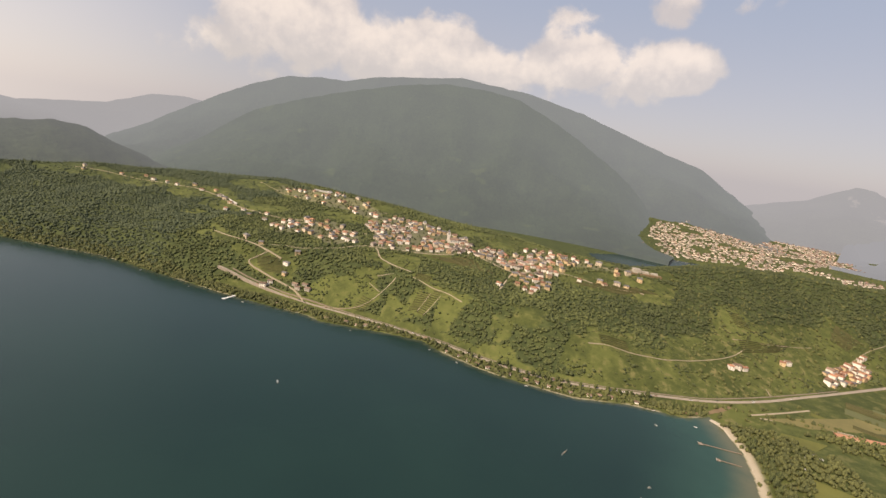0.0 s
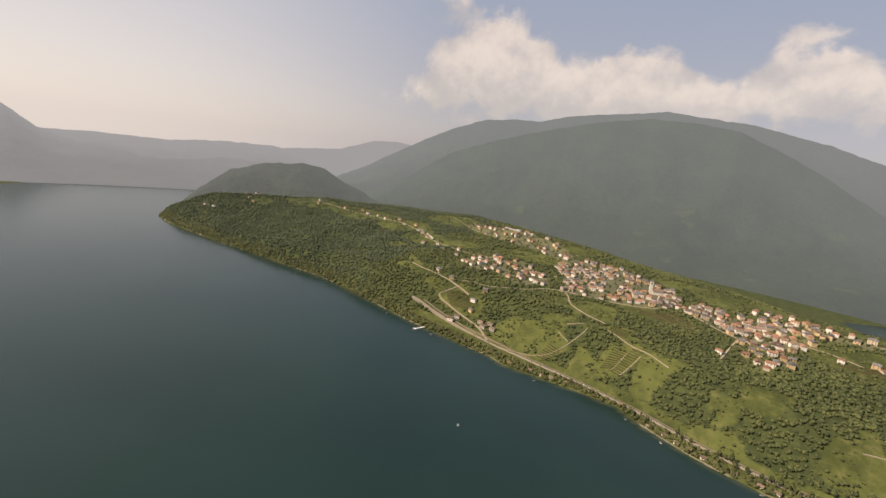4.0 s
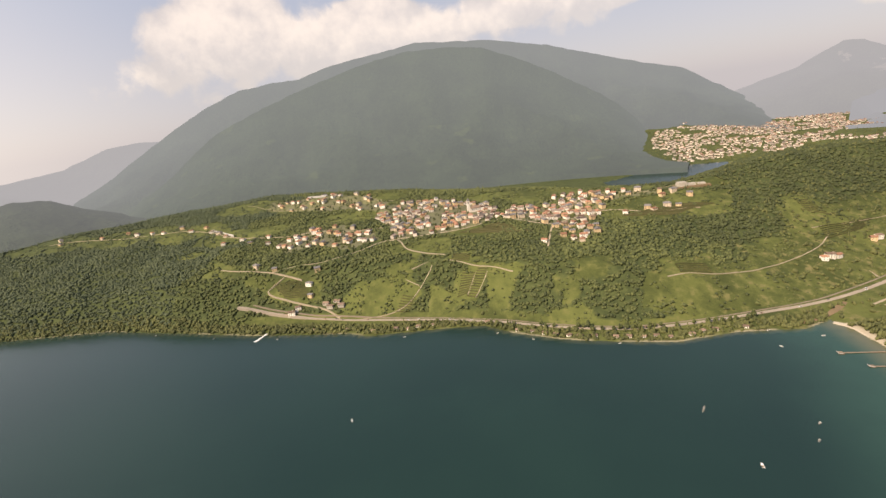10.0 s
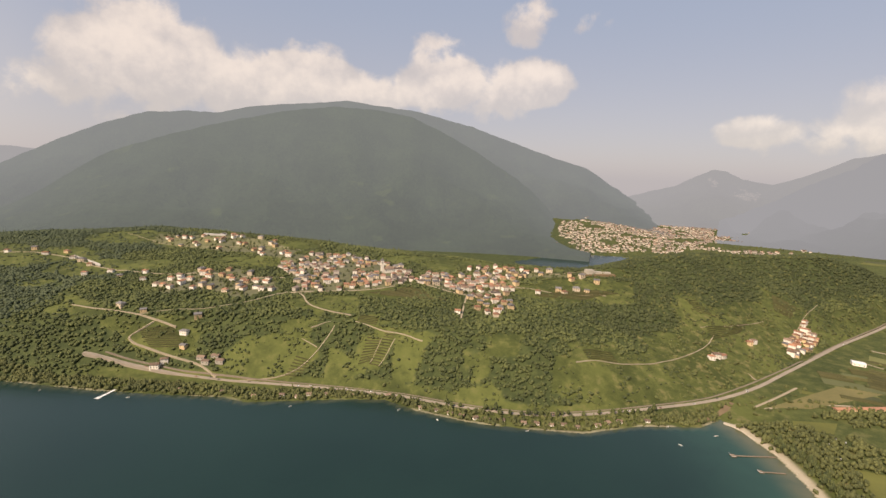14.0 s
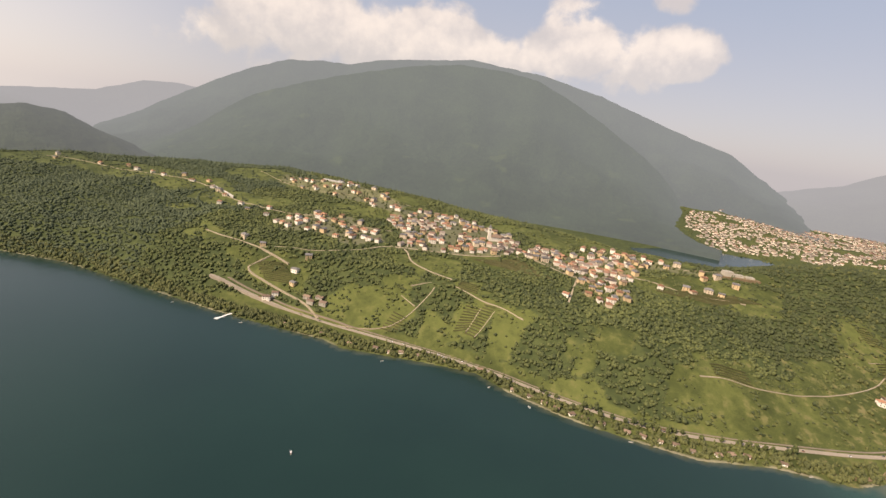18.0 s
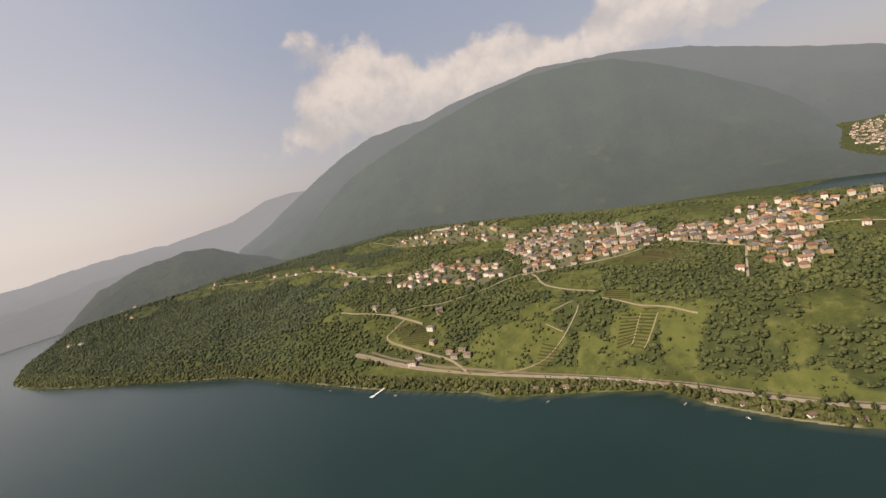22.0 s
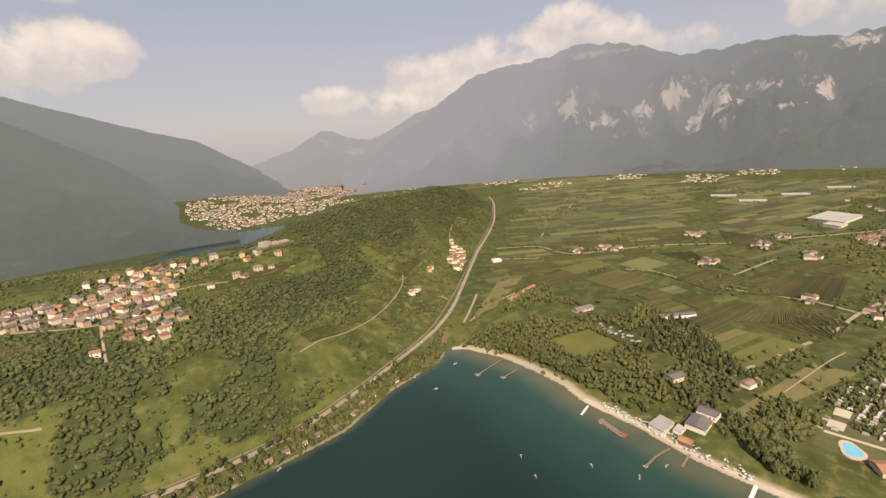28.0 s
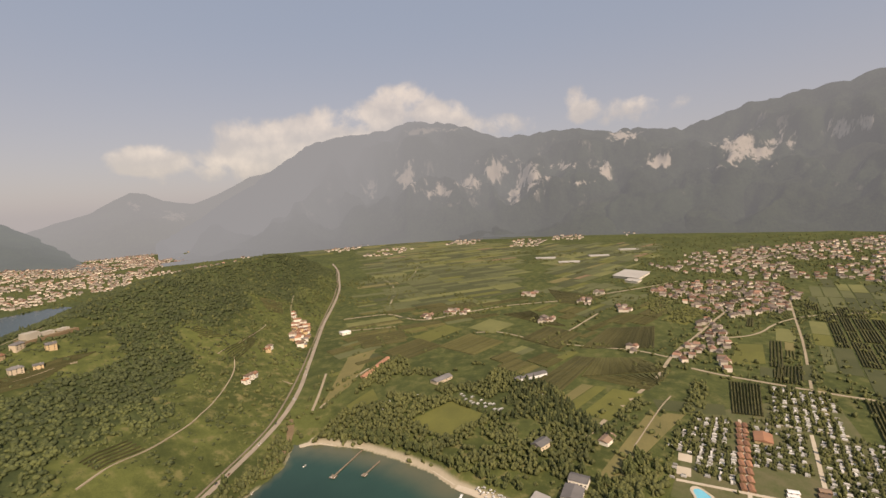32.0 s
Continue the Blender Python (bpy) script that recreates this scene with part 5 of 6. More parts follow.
def house_model(w, d, h, wall, roof, pitch=0.42, hip=False, floors=2, windows=True, chimney=True, far=False, label="", name="house"):
    """A house with its foot at the origin: walls, a tiled roof with eaves, a chimney, a door, shuttered windows."""
    ob = new(name)
    ob.empty_display_size = 1.0
    bm = bmesh.new()
    vs = box(bm, -w / 2, -d / 2, -2.5, w / 2, d / 2, h)
    rise = d / 2 * pitch
    if not hip:
        a, b = bm.verts.new((-w / 2, 0, h + rise)), bm.verts.new((w / 2, 0, h + rise))
        bm.faces.new((vs[4], a, vs[7]))
        bm.faces.new((vs[5], vs[6], b))
    part("wall", bm, wall, ob)
    # roof: a slab with thickness and eaves
    e, t = 0.7, 0.3
    ridge = w / 2 + e if not hip else max(w / 2 - d * 0.38, 0.4)
    zl, zt = h - e * pitch, h + rise
    pts = []
    for lift in (0.05, 0.05 + t):
        pts += [(-w / 2 - e, -d / 2 - e, zl + lift), (w / 2 + e, -d / 2 - e, zl + lift), (w / 2 + e, d / 2 + e, zl + lift), (-w / 2 - e, d / 2 + e, zl + lift), (-ridge, 0, zt + lift), (ridge, 0, zt + lift)]
    fs = [(6, 7, 11, 10), (8, 9, 10, 11), (7, 8, 11), (9, 6, 10), (1, 0, 4, 5), (3, 2, 5, 4), (2, 1, 5), (0, 3, 4), (0, 1, 7, 6), (1, 2, 8, 7), (2, 3, 9, 8), (3, 0, 6, 9)]
    roof_ob = part("roof", (pts, fs), roof, ob)
    if chimney:
        part("chimney", boxes((w * 0.18, -d * 0.2, h + 0.2, w * 0.18 + 0.8, -d * 0.2 + 0.7, h + rise + 0.9), (w * 0.18 - 0.1, -d * 0.2 - 0.1, h + rise + 0.9, w * 0.18 + 0.9, -d * 0.2 + 0.8, h + rise + 1.1)), "stone", roof_ob)
    if windows:
        cols = max(2, int(w / 4.4))
        for f in range(floors):
            for side in (-1,):
                for c in range(cols):
                    x, z = (c + 0.5) / cols * w - w / 2, 1.0 + f * (h - 0.6) / floors
                    if side < 0 and f == 0 and c == cols // 2:
                        part("door", boxes((x - 0.6, -d / 2 - 0.06, 0.0, x + 0.6, -d / 2 + 0.05, 2.1)), "wood_brown", ob)
                        continue
                    y0, y1 = (-d / 2 - 0.05, -d / 2 + 0.05) if side < 0 else (d / 2 - 0.05, d / 2 + 0.05)
                    part("window", boxes((x - 0.65, y0, z, x + 0.65, y1, z + 1.5)), "window_dark", ob)
    return tagged(ob, label, "house" if name == "house" else "cabin", "village houses" if name == "house" else "lakeside cabins")


HOUSE_LABELS = {"plaster_cream": "cream plastered", "plaster_white": "white plastered", "plaster_ochre": "ochre plastered"}
ROOF_LABELS = {"tile_red": "red tiled roof", "tile_brown": "weathered brown tiled roof", "tile_grey": "grey roof"}


def house_set(rng, windows, count):
    models = []
    for k in range(count):
        wall = rng.choice(["plaster_cream", "plaster_white", "plaster_cream", "plaster_ochre", "plaster_white"])
        roof = rng.choice(["tile_red", "tile_brown", "tile_red", "tile_brown", "tile_grey"])
        w, d, h = rng.uniform(10, 16), rng.uniform(8.5, 11), rng.choice([5.6, 6.4, 7.2, 8.6])
        models.append(house_model(w, d, h, wall, roof, rng.uniform(0.34, 0.5), rng.random() < 0.35, 2 if h < 8 else 3, windows, True,
                                  label="%s house with a %s" % (HOUSE_LABELS[wall], ROOF_LABELS[roof])))
    return models


class Settler:
    """Sets copies of models on the ground, keeping them apart."""

    def __init__(self, models, rng):
        self.models, self.rng, self.spots, self.fresh = models, rng, [], set(range(len(models)))

    def free(self, x, y, gap):
        return all((x - a) ** 2 + (y - b) ** 2 > gap * gap for a, b in self.spots)

    def put(self, x, y, turn, k=None, sink=0.2):
        k = self.rng.randrange(len(self.models)) if k is None else k
        m = pose(x, y, ground_at(x, y) - sink, 0, 0, turn)
        if k in self.fresh:
            self.fresh.discard(k)
            ob = self.models[k]
            ob.matrix_basis = m
        else:
            ob = copy_thing(self.models[k], m)
        self.spots.append((x, y))
        return ob

    def fill(self, zone, count, gap, turn, spread=12, tries=40, lines=(), clear=6):
        xs, ys = [p[0] for p in zone], [p[1] for p in zone]
        made = 0
        for _ in range(count * tries):
            if made >= count:
                break
            x, y = self.rng.uniform(min(xs), max(xs)), self.rng.uniform(min(ys), max(ys))
            if not inside(np.array([x]), np.array([y]), zone)[0] or not self.free(x, y, gap):
                continue
            if lines and not clear_of(np.array([x]), np.array([y]), lines, clear)[0]:
                continue
            self.put(x, y, turn + self.rng.choice((0, 90)) + self.rng.uniform(-spread, spread))
            made += 1

    def finish(self):
        """Drops the models that found no place."""
        for k in self.fresh:
            for o in [*self.models[k].children_recursive, self.models[k]]:
                bpy.data.objects.remove(o)


TAKEN = []


def build_village():
    rng = random.Random(21)
    s = Settler(house_set(rng, True, 14), rng)
    s.spots += [(-112, 1114), (-95, 1112)]
    lanes = LANES + [LAKE_ROAD]
    s.fill(VILLAGE[0], 90, 12.5, 14, lines=lanes, clear=5)
    s.fill(VILLAGE[1], 34, 14, -10, lines=lanes, clear=5)
    s.fill(VILLAGE[2], 32, 16, -28, lines=lanes, clear=5)
    s.fill(VILLAGE[3], 46, 13.5, 18, lines=lanes, clear=5)
    s.fill(VILLAGE[4], 13, 15, 8, lines=lanes, clear=5)
    s.fill(VILLAGE[5], 18, 16, -15, lines=lanes, clear=5)
    # houses strung along the western lanes, and lone ones on the slopes
    for x, y in ((-1380, 1268), (-1306, 1300), (-1250, 1275), (-1180, 1262), (-1120, 1240), (-1060, 1255), (-1000, 1215), (-960, 1235), (-905, 1180), (-860, 1150), (-820, 1120),
                 (-790, 1060), (-740, 1075), (-700, 1045), (-660, 1072), (-640, 1030), (-1540, 1265), (-1500, 1225), (-1880, 1130), (-1840, 1090), (-1800, 1120), (-1760, 1060), (-1700, 1040), (-1790, 880), (-1740, 890),
                 (-600, 893), (-550, 881), (-454, 843), (-445, 822), (-468, 798), (-440, 868), (-478, 786),
                 (560, 838), (574, 846), (590, 850), (690, 915), (704, 922), (905, 1030), (918, 1042), (340, 1010), (310, 1000), (300, 1012), (362, 1002), (250, 1000), (395, 1035), (372, 1070), (345, 1062), (62, 880)):
        s.put(x, y, rng.uniform(-30, 30))
    s.fill(HAMLET, 30, 10.5, 35, lines=[LAKE_ROAD, RAIL], clear=10)
    cabins = Settler([house_model(7.5, 6.0, 3.2, "plaster_white", "tile_brown", 0.4, floors=1, chimney=False, label="small pale lakeside cabin with a brown roof", name="cabin")], rng)
    # small shore houses and sheds between road and water
    for x, y in [(x, float(np.interp(x, [p[0] for p in SHORE[11:28]], [p[1] for p in SHORE[11:28]])) + rng.uniform(9, 16)) for x in (-400, -330, -275, -232, -208, -190, -160, -120, -60, -5, 20, 40, 58, 78, 96, 118, 150, 170, 190, 210, 228, 262, 280, 300, 345)]:
        cabins.put(x, y, rng.uniform(-25, 25))
    s.finish()
    TAKEN.extend(s.spots)


def town_mass(zone, count, cell, seed, label, size=(10, 17), patch=0.38, apart=0.0):
    """Houses of a far town, past counting: walls in one body and roofs in another."""
    nr = np.random.RandomState(seed)
    zx, zy = [p[0] for p in zone], [p[1] for p in zone]
    x, y = nr.uniform(min(zx), max(zx), count), nr.uniform(min(zy), max(zy), count)
    ok = inside(x, y, zone) & (value_noise(x, y, 150, 61, 3) > patch) & clear_of(x, y, FIELD_ROADS, 7)
    x, y = x[ok], y[ok]
    _, first = np.unique(np.stack([np.floor(x / cell), np.floor(y / cell)], 1), axis=0, return_index=True)
    x, y = x[first], y[first]
    if apart:
        t = np.array(TAKEN)
        ok = np.array([np.hypot(t[:, 0] - a, t[:, 1] - b).min() > apart for a, b in zip(x, y)]) & clear_of(x, y, LANES, 6)
        x, y = x[ok], y[ok]
    sides = {"wall": ([], []), "roof": ([], []), "brown": ([], [])}
    for a, b, c in zip(x, y, height(x, y)):
        w, d, h, t = nr.uniform(*size), nr.uniform(8.5, 12), nr.uniform(4.5, 8.0), nr.uniform(-0.5, 0.3) + nr.choice((0, 1.57))
        co, si = math.cos(t), math.sin(t)

        def at(u, v, z):
            return (a + co * u - si * v, b + si * u + co * v, c + z)
        vs, fs = sides["wall"]
        n = len(vs)
        vs += [at(i * w / 2, j * d / 2, z) for z in (-2, h) for i, j in ((-1, -1), (1, -1), (1, 1), (-1, 1))]
        fs += [(n, n + 1, n + 5, n + 4), (n + 1, n + 2, n + 6, n + 5), (n + 2, n + 3, n + 7, n + 6), (n + 3, n, n + 4, n + 7)]
        vs, fs = sides["roof" if nr.uniform() < 0.45 else "brown"]
        n = len(vs)
        vs += [at(i * (w / 2 + 0.6), j * (d / 2 + 0.6), h - 0.2) for i, j in ((-1, -1), (1, -1), (1, 1), (-1, 1))] + [at(-w / 2, 0, h + 2.6), at(w / 2, 0, h + 2.6)]
        fs += [(n, n + 1, n + 5, n + 4), (n + 2, n + 3, n + 4, n + 5), (n + 1, n + 2, n + 5), (n + 3, n, n + 4)]
    tagged(part("town_walls", sides["wall"], "town_wall"), "pale house walls of " + label, "town", kind="stuff")
    tagged(part("town_roofs", sides["roof"], "town_roof"), "red tiled roofs of " + label, "town", kind="stuff")
    tagged(part("town_roofs", sides["brown"], "town_roof_brown"), "brown and grey roofs of " + label, "town", kind="stuff")




def build_town():
    for k in (0, 3):
        town_mass(VILLAGE[k], 500, 15, 20 + k, "the hill village", (9, 14), 0.42, apart=12.5)
    town_mass(LEVEL_TOWN, 12000, 25, 8, "a distant lakeside town", (8, 14), 0.45)
    town_mass(TOWN, 1100, 23, 9, "the market town on the plain")
    town_mass(STRIP, 220, 19, 12, "the village along the camp road", (10, 15), 0.2)
    for k, (a, b, w) in enumerate(CLUSTERS):
        town_mass([(a - w, b - w * 0.6), (a + w, b - w * 0.6), (a + w, b + w * 0.6), (a - w, b + w * 0.6)], 14, 13, 70 + k, "a farm among the orchards", (10, 15), 0.0)
    town_mass(TOWN_FAR, 2600, 26, 10, "the outer town on the plain")
    for k, (a, b) in enumerate(((2250, 1500), (2700, 1200), (2600, 800), (2900, 600), (3000, 200), (2400, 1900), (3050, 1500))):
        town_mass([(a - 160, b - 90), (a + 160, b - 90), (a + 160, b + 90), (a - 160, b + 90)], 60, 30, 40 + k, "a hamlet at the mountain foot")


def build_church():
    ob = new("church")
    ob.matrix_basis = pose(-112, 1114, ground_at(-112, 1114), 0, 0, 20)
    tower = part("bell_tower", boxes((-3.4, -3.4, -3, 3.4, 3.4, 30), (-3.7, -3.7, 22, 3.7, 3.7, 22.5), (-3.7, -3.7, 29.5, 3.7, 3.7, 30.2)), "plaster_white", ob, "tall white bell tower")
    bm = bmesh.new()
    base = [bm.verts.new((3.8 * i, 3.8 * j, 30.2)) for i, j in ((-1, -1), (1, -1), (1, 1), (-1, 1))]
    tip = bm.verts.new((0, 0, 38))
    for i in range(4):
        bm.faces.new((base[i], base[(i + 1) % 4], tip))
    bm.faces.new(base[::-1])
    part("spire", bm, "tile_grey", tower)
    for i, j in ((0, -1), (0, 1), (1, 0), (-1, 0)):
        part("belfry_opening", boxes((i * 3.42 - (1.0 if j else 0.05), j * 3.42 - (1.0 if i else 0.05), 23.5, i * 3.42 + (1.0 if j else 0.05), j * 3.42 + (1.0 if i else 0.05), 28.0)), "window_dark", tower)
    bm = bmesh.new()
    box(bm, 4, -6, -3, 28, 6, 10)
    a, b = bm.verts.new((4, 0, 14.4)), bm.verts.new((28, 0, 14.4))
    v = bm.verts[:]
    bm.faces.new((v[4], a, v[7]))
    bm.faces.new((v[5], v[6], b))
    part("nave", bm, "plaster_white", ob)
    part("roof", ([(3.3, -6.8, 9.5), (28.7, -6.8, 9.5), (28.7, 0, 14.8), (3.3, 0, 14.8), (28.7, 6.8, 9.5), (3.3, 6.8, 9.5), (3.3, -6.8, 9.1), (28.7, -6.8, 9.1), (28.7, 6.8, 9.1), (3.3, 6.8, 9.1)],
                  [(0, 1, 2, 3), (3, 2, 4, 5), (0, 6, 7, 1), (5, 4, 8, 9), (1, 7, 2), (2, 8, 4), (0, 3, 6), (5, 9, 3)]), "tile_brown", ob)
    for k in range(4):
        part("window", boxes((8 + k * 5, -6.06, 4, 9.3 + k * 5, -5.9, 8)), "window_dark", ob)
    tagged(ob, "white church with a tall bell tower in the village", "church")


def build_fort():
    ob = new("ruined_fort")
    z = ground_at(420, 1085)
    ob.matrix_basis = pose(400, 1082, z, 0, 0, 6)
    bm = bmesh.new()
    for x0, x1, y0, y1, h in ((-16, 2, -8, 8, 9), (2, 24, -5, 5, 4.5), (30, 46, -5, 5, 3.0)):
        v = box(bm, x0, y0, -6, x1, y1, h)
        for q in v[:4]:
            q.co.x += (q.co.x - (x0 + x1) / 2) * 0.12
            q.co.y += (q.co.y - (y0 + y1) / 2) * 0.25
    part("wall", bm, "stone", ob)
    for k in range(3):
        part("embrasure", boxes((5 + k * 6, -5.2, 1.4, 7 + k * 6, -4.5, 3.2)), "window_dark", ob)
    part("terrace", boxes((-22, -14, -6, 54, 12, -0.3)), "soil", ob, "pale levelled ground around the ruin")
    tagged(ob, "pale stone fort on the ridge top", "fort")


build_village()
build_town()
build_church()
build_fort()

# ---------------------------------------------------------------- larger buildings


def long_building(name, corners, h, wall, roof, label, pitch=0.2, flat=False, windows=0, category="building"):
    """A hall over four corners: walls, roof, a row of openings along its front."""
    ob = new(name)
    c = np.array(corners, float)
    mid = c.mean(0)
    z = ground_at(*mid)
    ob.matrix_basis = pose(mid[0], mid[1], z)
    p = [tuple(q - mid) for q in c]
    if sum(p[i][0] * p[(i + 1) % 4][1] - p[(i + 1) % 4][0] * p[i][1] for i in range(4)) < 0:
        p = p[::-1]
    if math.dist(p[0], p[1]) < math.dist(p[1], p[2]):
        p = p[1:] + p[:1]
    vs = [(x, y, -2) for x, y in p] + [(x, y, h) for x, y in p]
    fs = [(i, (i + 1) % 4, 4 + (i + 1) % 4, 4 + i) for i in range(4)] + [(4, 5, 6, 7)]
    part("wall", (vs, fs), wall, ob)
    g = 1.05
    lo = [(x * g, y * g, h + 0.05) for x, y in p]
    if flat:
        part("roof", (lo + [(x, y, h + 0.6) for x, y, _ in lo], fs), roof, ob)
    else:
        rise = math.dist(p[1], p[2]) / 2 * pitch
        r0, r1 = [(p[3][k] + p[0][k]) / 2 * g for k in (0, 1)], [(p[1][k] + p[2][k]) / 2 * g for k in (0, 1)]
        q = lo + [(*r0, h + rise), (*r1, h + rise)] + [(x, y, h - 0.3) for x, y, _ in lo]
        part("roof", (q, [(0, 1, 5, 4), (2, 3, 4, 5), (1, 2, 5), (3, 0, 4), (0, 6, 7, 1), (1, 7, 8, 2), (2, 8, 9, 3), (3, 9, 6, 0)]), roof, ob)
    for k in range(windows):
        for i, j in ((0, 1), (2, 3)):
            t = (k + 0.5) / windows
            x, y = p[i][0] + (p[j][0] - p[i][0]) * t, p[i][1] + (p[j][1] - p[i][1]) * t
            turn = math.atan2(p[j][1] - p[i][1], p[j][0] - p[i][0])
            bm = bmesh.new()
            box(bm, -0.9, -0.08, h * 0.35, 0.9, 0.08, h * 0.35 + 1.6, turn, (x, y, 0))
            part("window", bm, "window_dark", ob)
    return tagged(ob, label, category)


def build_halls():
    long_building("lido_building", [(440, 343), (434, 326), (458, 322), (463, 338)], 4.6, "plaster_white", "roof_felt", "white lido building with a flat grey roof on the beach", flat=True, windows=5)
    long_building("hotel", [(460, 312), (458, 292), (480, 290), (484, 310)], 5.6, "plaster_white", "tile_grey", "long hotel with dark grey roofs behind the beach", 0.25, windows=6, category="hotel")
    long_building("hotel_wing", [(488, 308), (486, 288), (500, 286), (503, 306)], 6.5, "plaster_white", "tile_grey", "taller hotel wing with a dark grey roof", 0.35, windows=5, category="hotel")
    long_building("lido_kitchen", [(446, 320), (444, 312), (456, 310), (458, 318)], 3.4, "white_paint", "roof_pale", "small white annex of the lido", flat=True, windows=2)
    long_building("beach_bar", [(432, 312), (430, 299), (440, 298), (442, 311)], 3.6, "wood_brown", "tile_red", "low bar with a red tiled roof", 0.35, category="bar")
    long_building("boathouse", [(414, 186), (410, 165), (421, 163), (425, 184)], 4.5, "wood_grey", "tile_grey", "grey wooden boathouse at the water's edge", 0.3, windows=2, category="boathouse")
    long_building("long_shed", [(738, 428), (780, 386), (771, 377), (729, 419)], 5.0, "white_paint", "tile_grey", "long low shed with a bright white side", 0.22, category="shed")
    long_building("warehouse", [(888, 884), (905, 872), (898, 858), (880, 870)], 6.0, "plaster_white", "white_paint", "pale warehouse beside the main road", 0.1, windows=3, category="warehouse")
    long_building("factory", [(1628, 300), (1752, 262), (1708, 184), (1590, 222)], 8.0, "plaster_white", "roof_pale", "large pale factory hall with a flat light roof", flat=True, windows=8, category="factory")
    long_building("factory_annex", [(1560, 262), (1606, 248), (1584, 212), (1540, 226)], 6.0, "plaster_white", "roof_pale", "low white annex beside the factory hall", flat=True, windows=4, category="factory")
    for k, (a, b) in enumerate(((-404, 801), (-392, 792), (-378, 800), (-366, 790))):
        long_building("quarry_house", [(a - 7, b - 4), (a + 7, b - 6), (a + 8, b + 4), (a - 6, b + 6)], 4.0 + k % 2 * 1.5, "stone", "tile_brown", "old stone building with a brown roof by the shore road", 0.4, windows=2)
    long_building("greenhouse", [(-925, 1212), (-915, 1200), (-786, 1106), (-796, 1118)], 3.0, "roof_pale", "roof_pale", "long pale greenhouse beside the hill lane", 0.15, category="greenhouse")
    long_building("greenhouse", [(-690, 1420), (-620, 1408), (-618, 1420), (-688, 1432)], 3.0, "roof_pale", "roof_pale", "long pale greenhouse beside the hill lane", 0.15, category="greenhouse")
    long_building("farm_shed", [(578, 283), (600, 274), (595, 262), (574, 271)], 5.0, "plaster_white", "tile_brown", "pale shed with a brown roof by the field", 0.35, windows=2, category="shed")
    long_building("terraced_bungalows", [(676, 690), (772, 694), (772, 684), (676, 680)], 3.4, "plaster_ochre", "tile_red", "row of bungalows with red tiled roofs", 0.4, windows=9, category="bungalow")
    long_building("reception_hall", [(496, 166), (512, 138), (496, 131), (481, 157)], 4.6, "plaster_ochre", "tile_red", "camp restaurant with a broad orange tiled roof", 0.35, windows=4, category="restaurant")
    long_building("service_block", [(656, 104), (653, 85), (630, 89), (633, 107)], 4.0, "plaster_ochre", "tile_red", "camp service block with a wide red roof", 0.25, windows=3, category="building")
    long_building("villa", [(545, 360), (565, 350), (558, 336), (540, 346)], 6.0, "plaster_cream", "tile_grey", "grey-roofed villa among the trees", 0.4, windows=3, category="villa")
    long_building("holiday_house", [(690, 560), (722, 545), (716, 530), (684, 545)], 5.0, "plaster_cream", "tile_grey", "grey-roofed holiday house among the trees", 0.4, windows=4, category="house")
    for a, b in ((1953, 528), (2050, 640), (2120, 420), (2320, 300)):
        long_building("greenhouse", [(a, b), (a + 20, b - 80), (a - 15, b - 90), (a - 35, b - 10)], 3.5, "roof_pale", "roof_pale", "pale netted greenhouse on the plain", 0.1, category="greenhouse")
    # the red-roofed chalets in their double row
    for k in range(10):
        f = k / 9
        x, y = 672 + (534 - 672) * f, 113 + (134 - 113) * f
        for side in (-3.6, 3.6):
            long_building("chalet", [(x - 5.2, y + side - 2.8), (x + 5.2, y + side - 2.8), (x + 5.2, y + side + 2.8), (x - 5.2, y + side + 2.8)], 2.6, "wood_brown", "tile_red", "small wooden chalet with a red roof", 0.4, category="chalet")["group"] = "camp chalets"


build_halls()

# ---------------------------------------------------------------- piers, boats and the beach


def pier(a, b, wide, label, deck="wood_worn", head=None, z=0.7):
    ob = new("pier")
    a, b = Vector((*a, 0)), Vector((*b, 0))
    length = (b - a).length
    ob.matrix_basis = Matrix.Translation(a) @ pose(0, 0, 0, 0, 0, math.degrees(math.atan2(b.y - a.y, b.x - a.x)))
    part("beam", boxes((0, -wide * 0.4, z - 0.25, length, -wide * 0.4 + 0.15, z - 0.004), (0, wide * 0.4 - 0.15, z - 0.25, length, wide * 0.4, z - 0.004)), "wood_brown", ob)
    n = max(3, int(length / 1.6))
    first = part("plank", boxes((0, -wide / 2, 0, length / n * 0.92, wide / 2, 0.12)), deck, ob)
    first.location.z = z
    for k in range(1, n):
        p = new("plank", first.data)
        p.parent = ob
        p.location = (length * k / n, 0.03 * (-1) ** k, z)
    for k in range(max(2, int(length / 7))):
        for s in (-1, 1):
            part("post", boxes((k * 7 + 1, s * wide * 0.42 - 0.12, -2.5, k * 7 + 1.25, s * wide * 0.42 + 0.12, z + 0.5)), "wood_brown", ob)
    if head:
        part("platform", boxes((length - 1, -head / 2, z - 0.1, length + head * 0.8, head / 2, z + 0.25)), deck, ob)
        part("rail", boxes((length + head * 0.8 - 0.2, -head / 2, z + 1.0, length + head * 0.8, head / 2, z + 1.15), (length, head / 2 - 0.15, z + 1.0, length + head * 0.8, head / 2, z + 1.15)), "white_paint", ob)
    return tagged(ob, label, "pier")


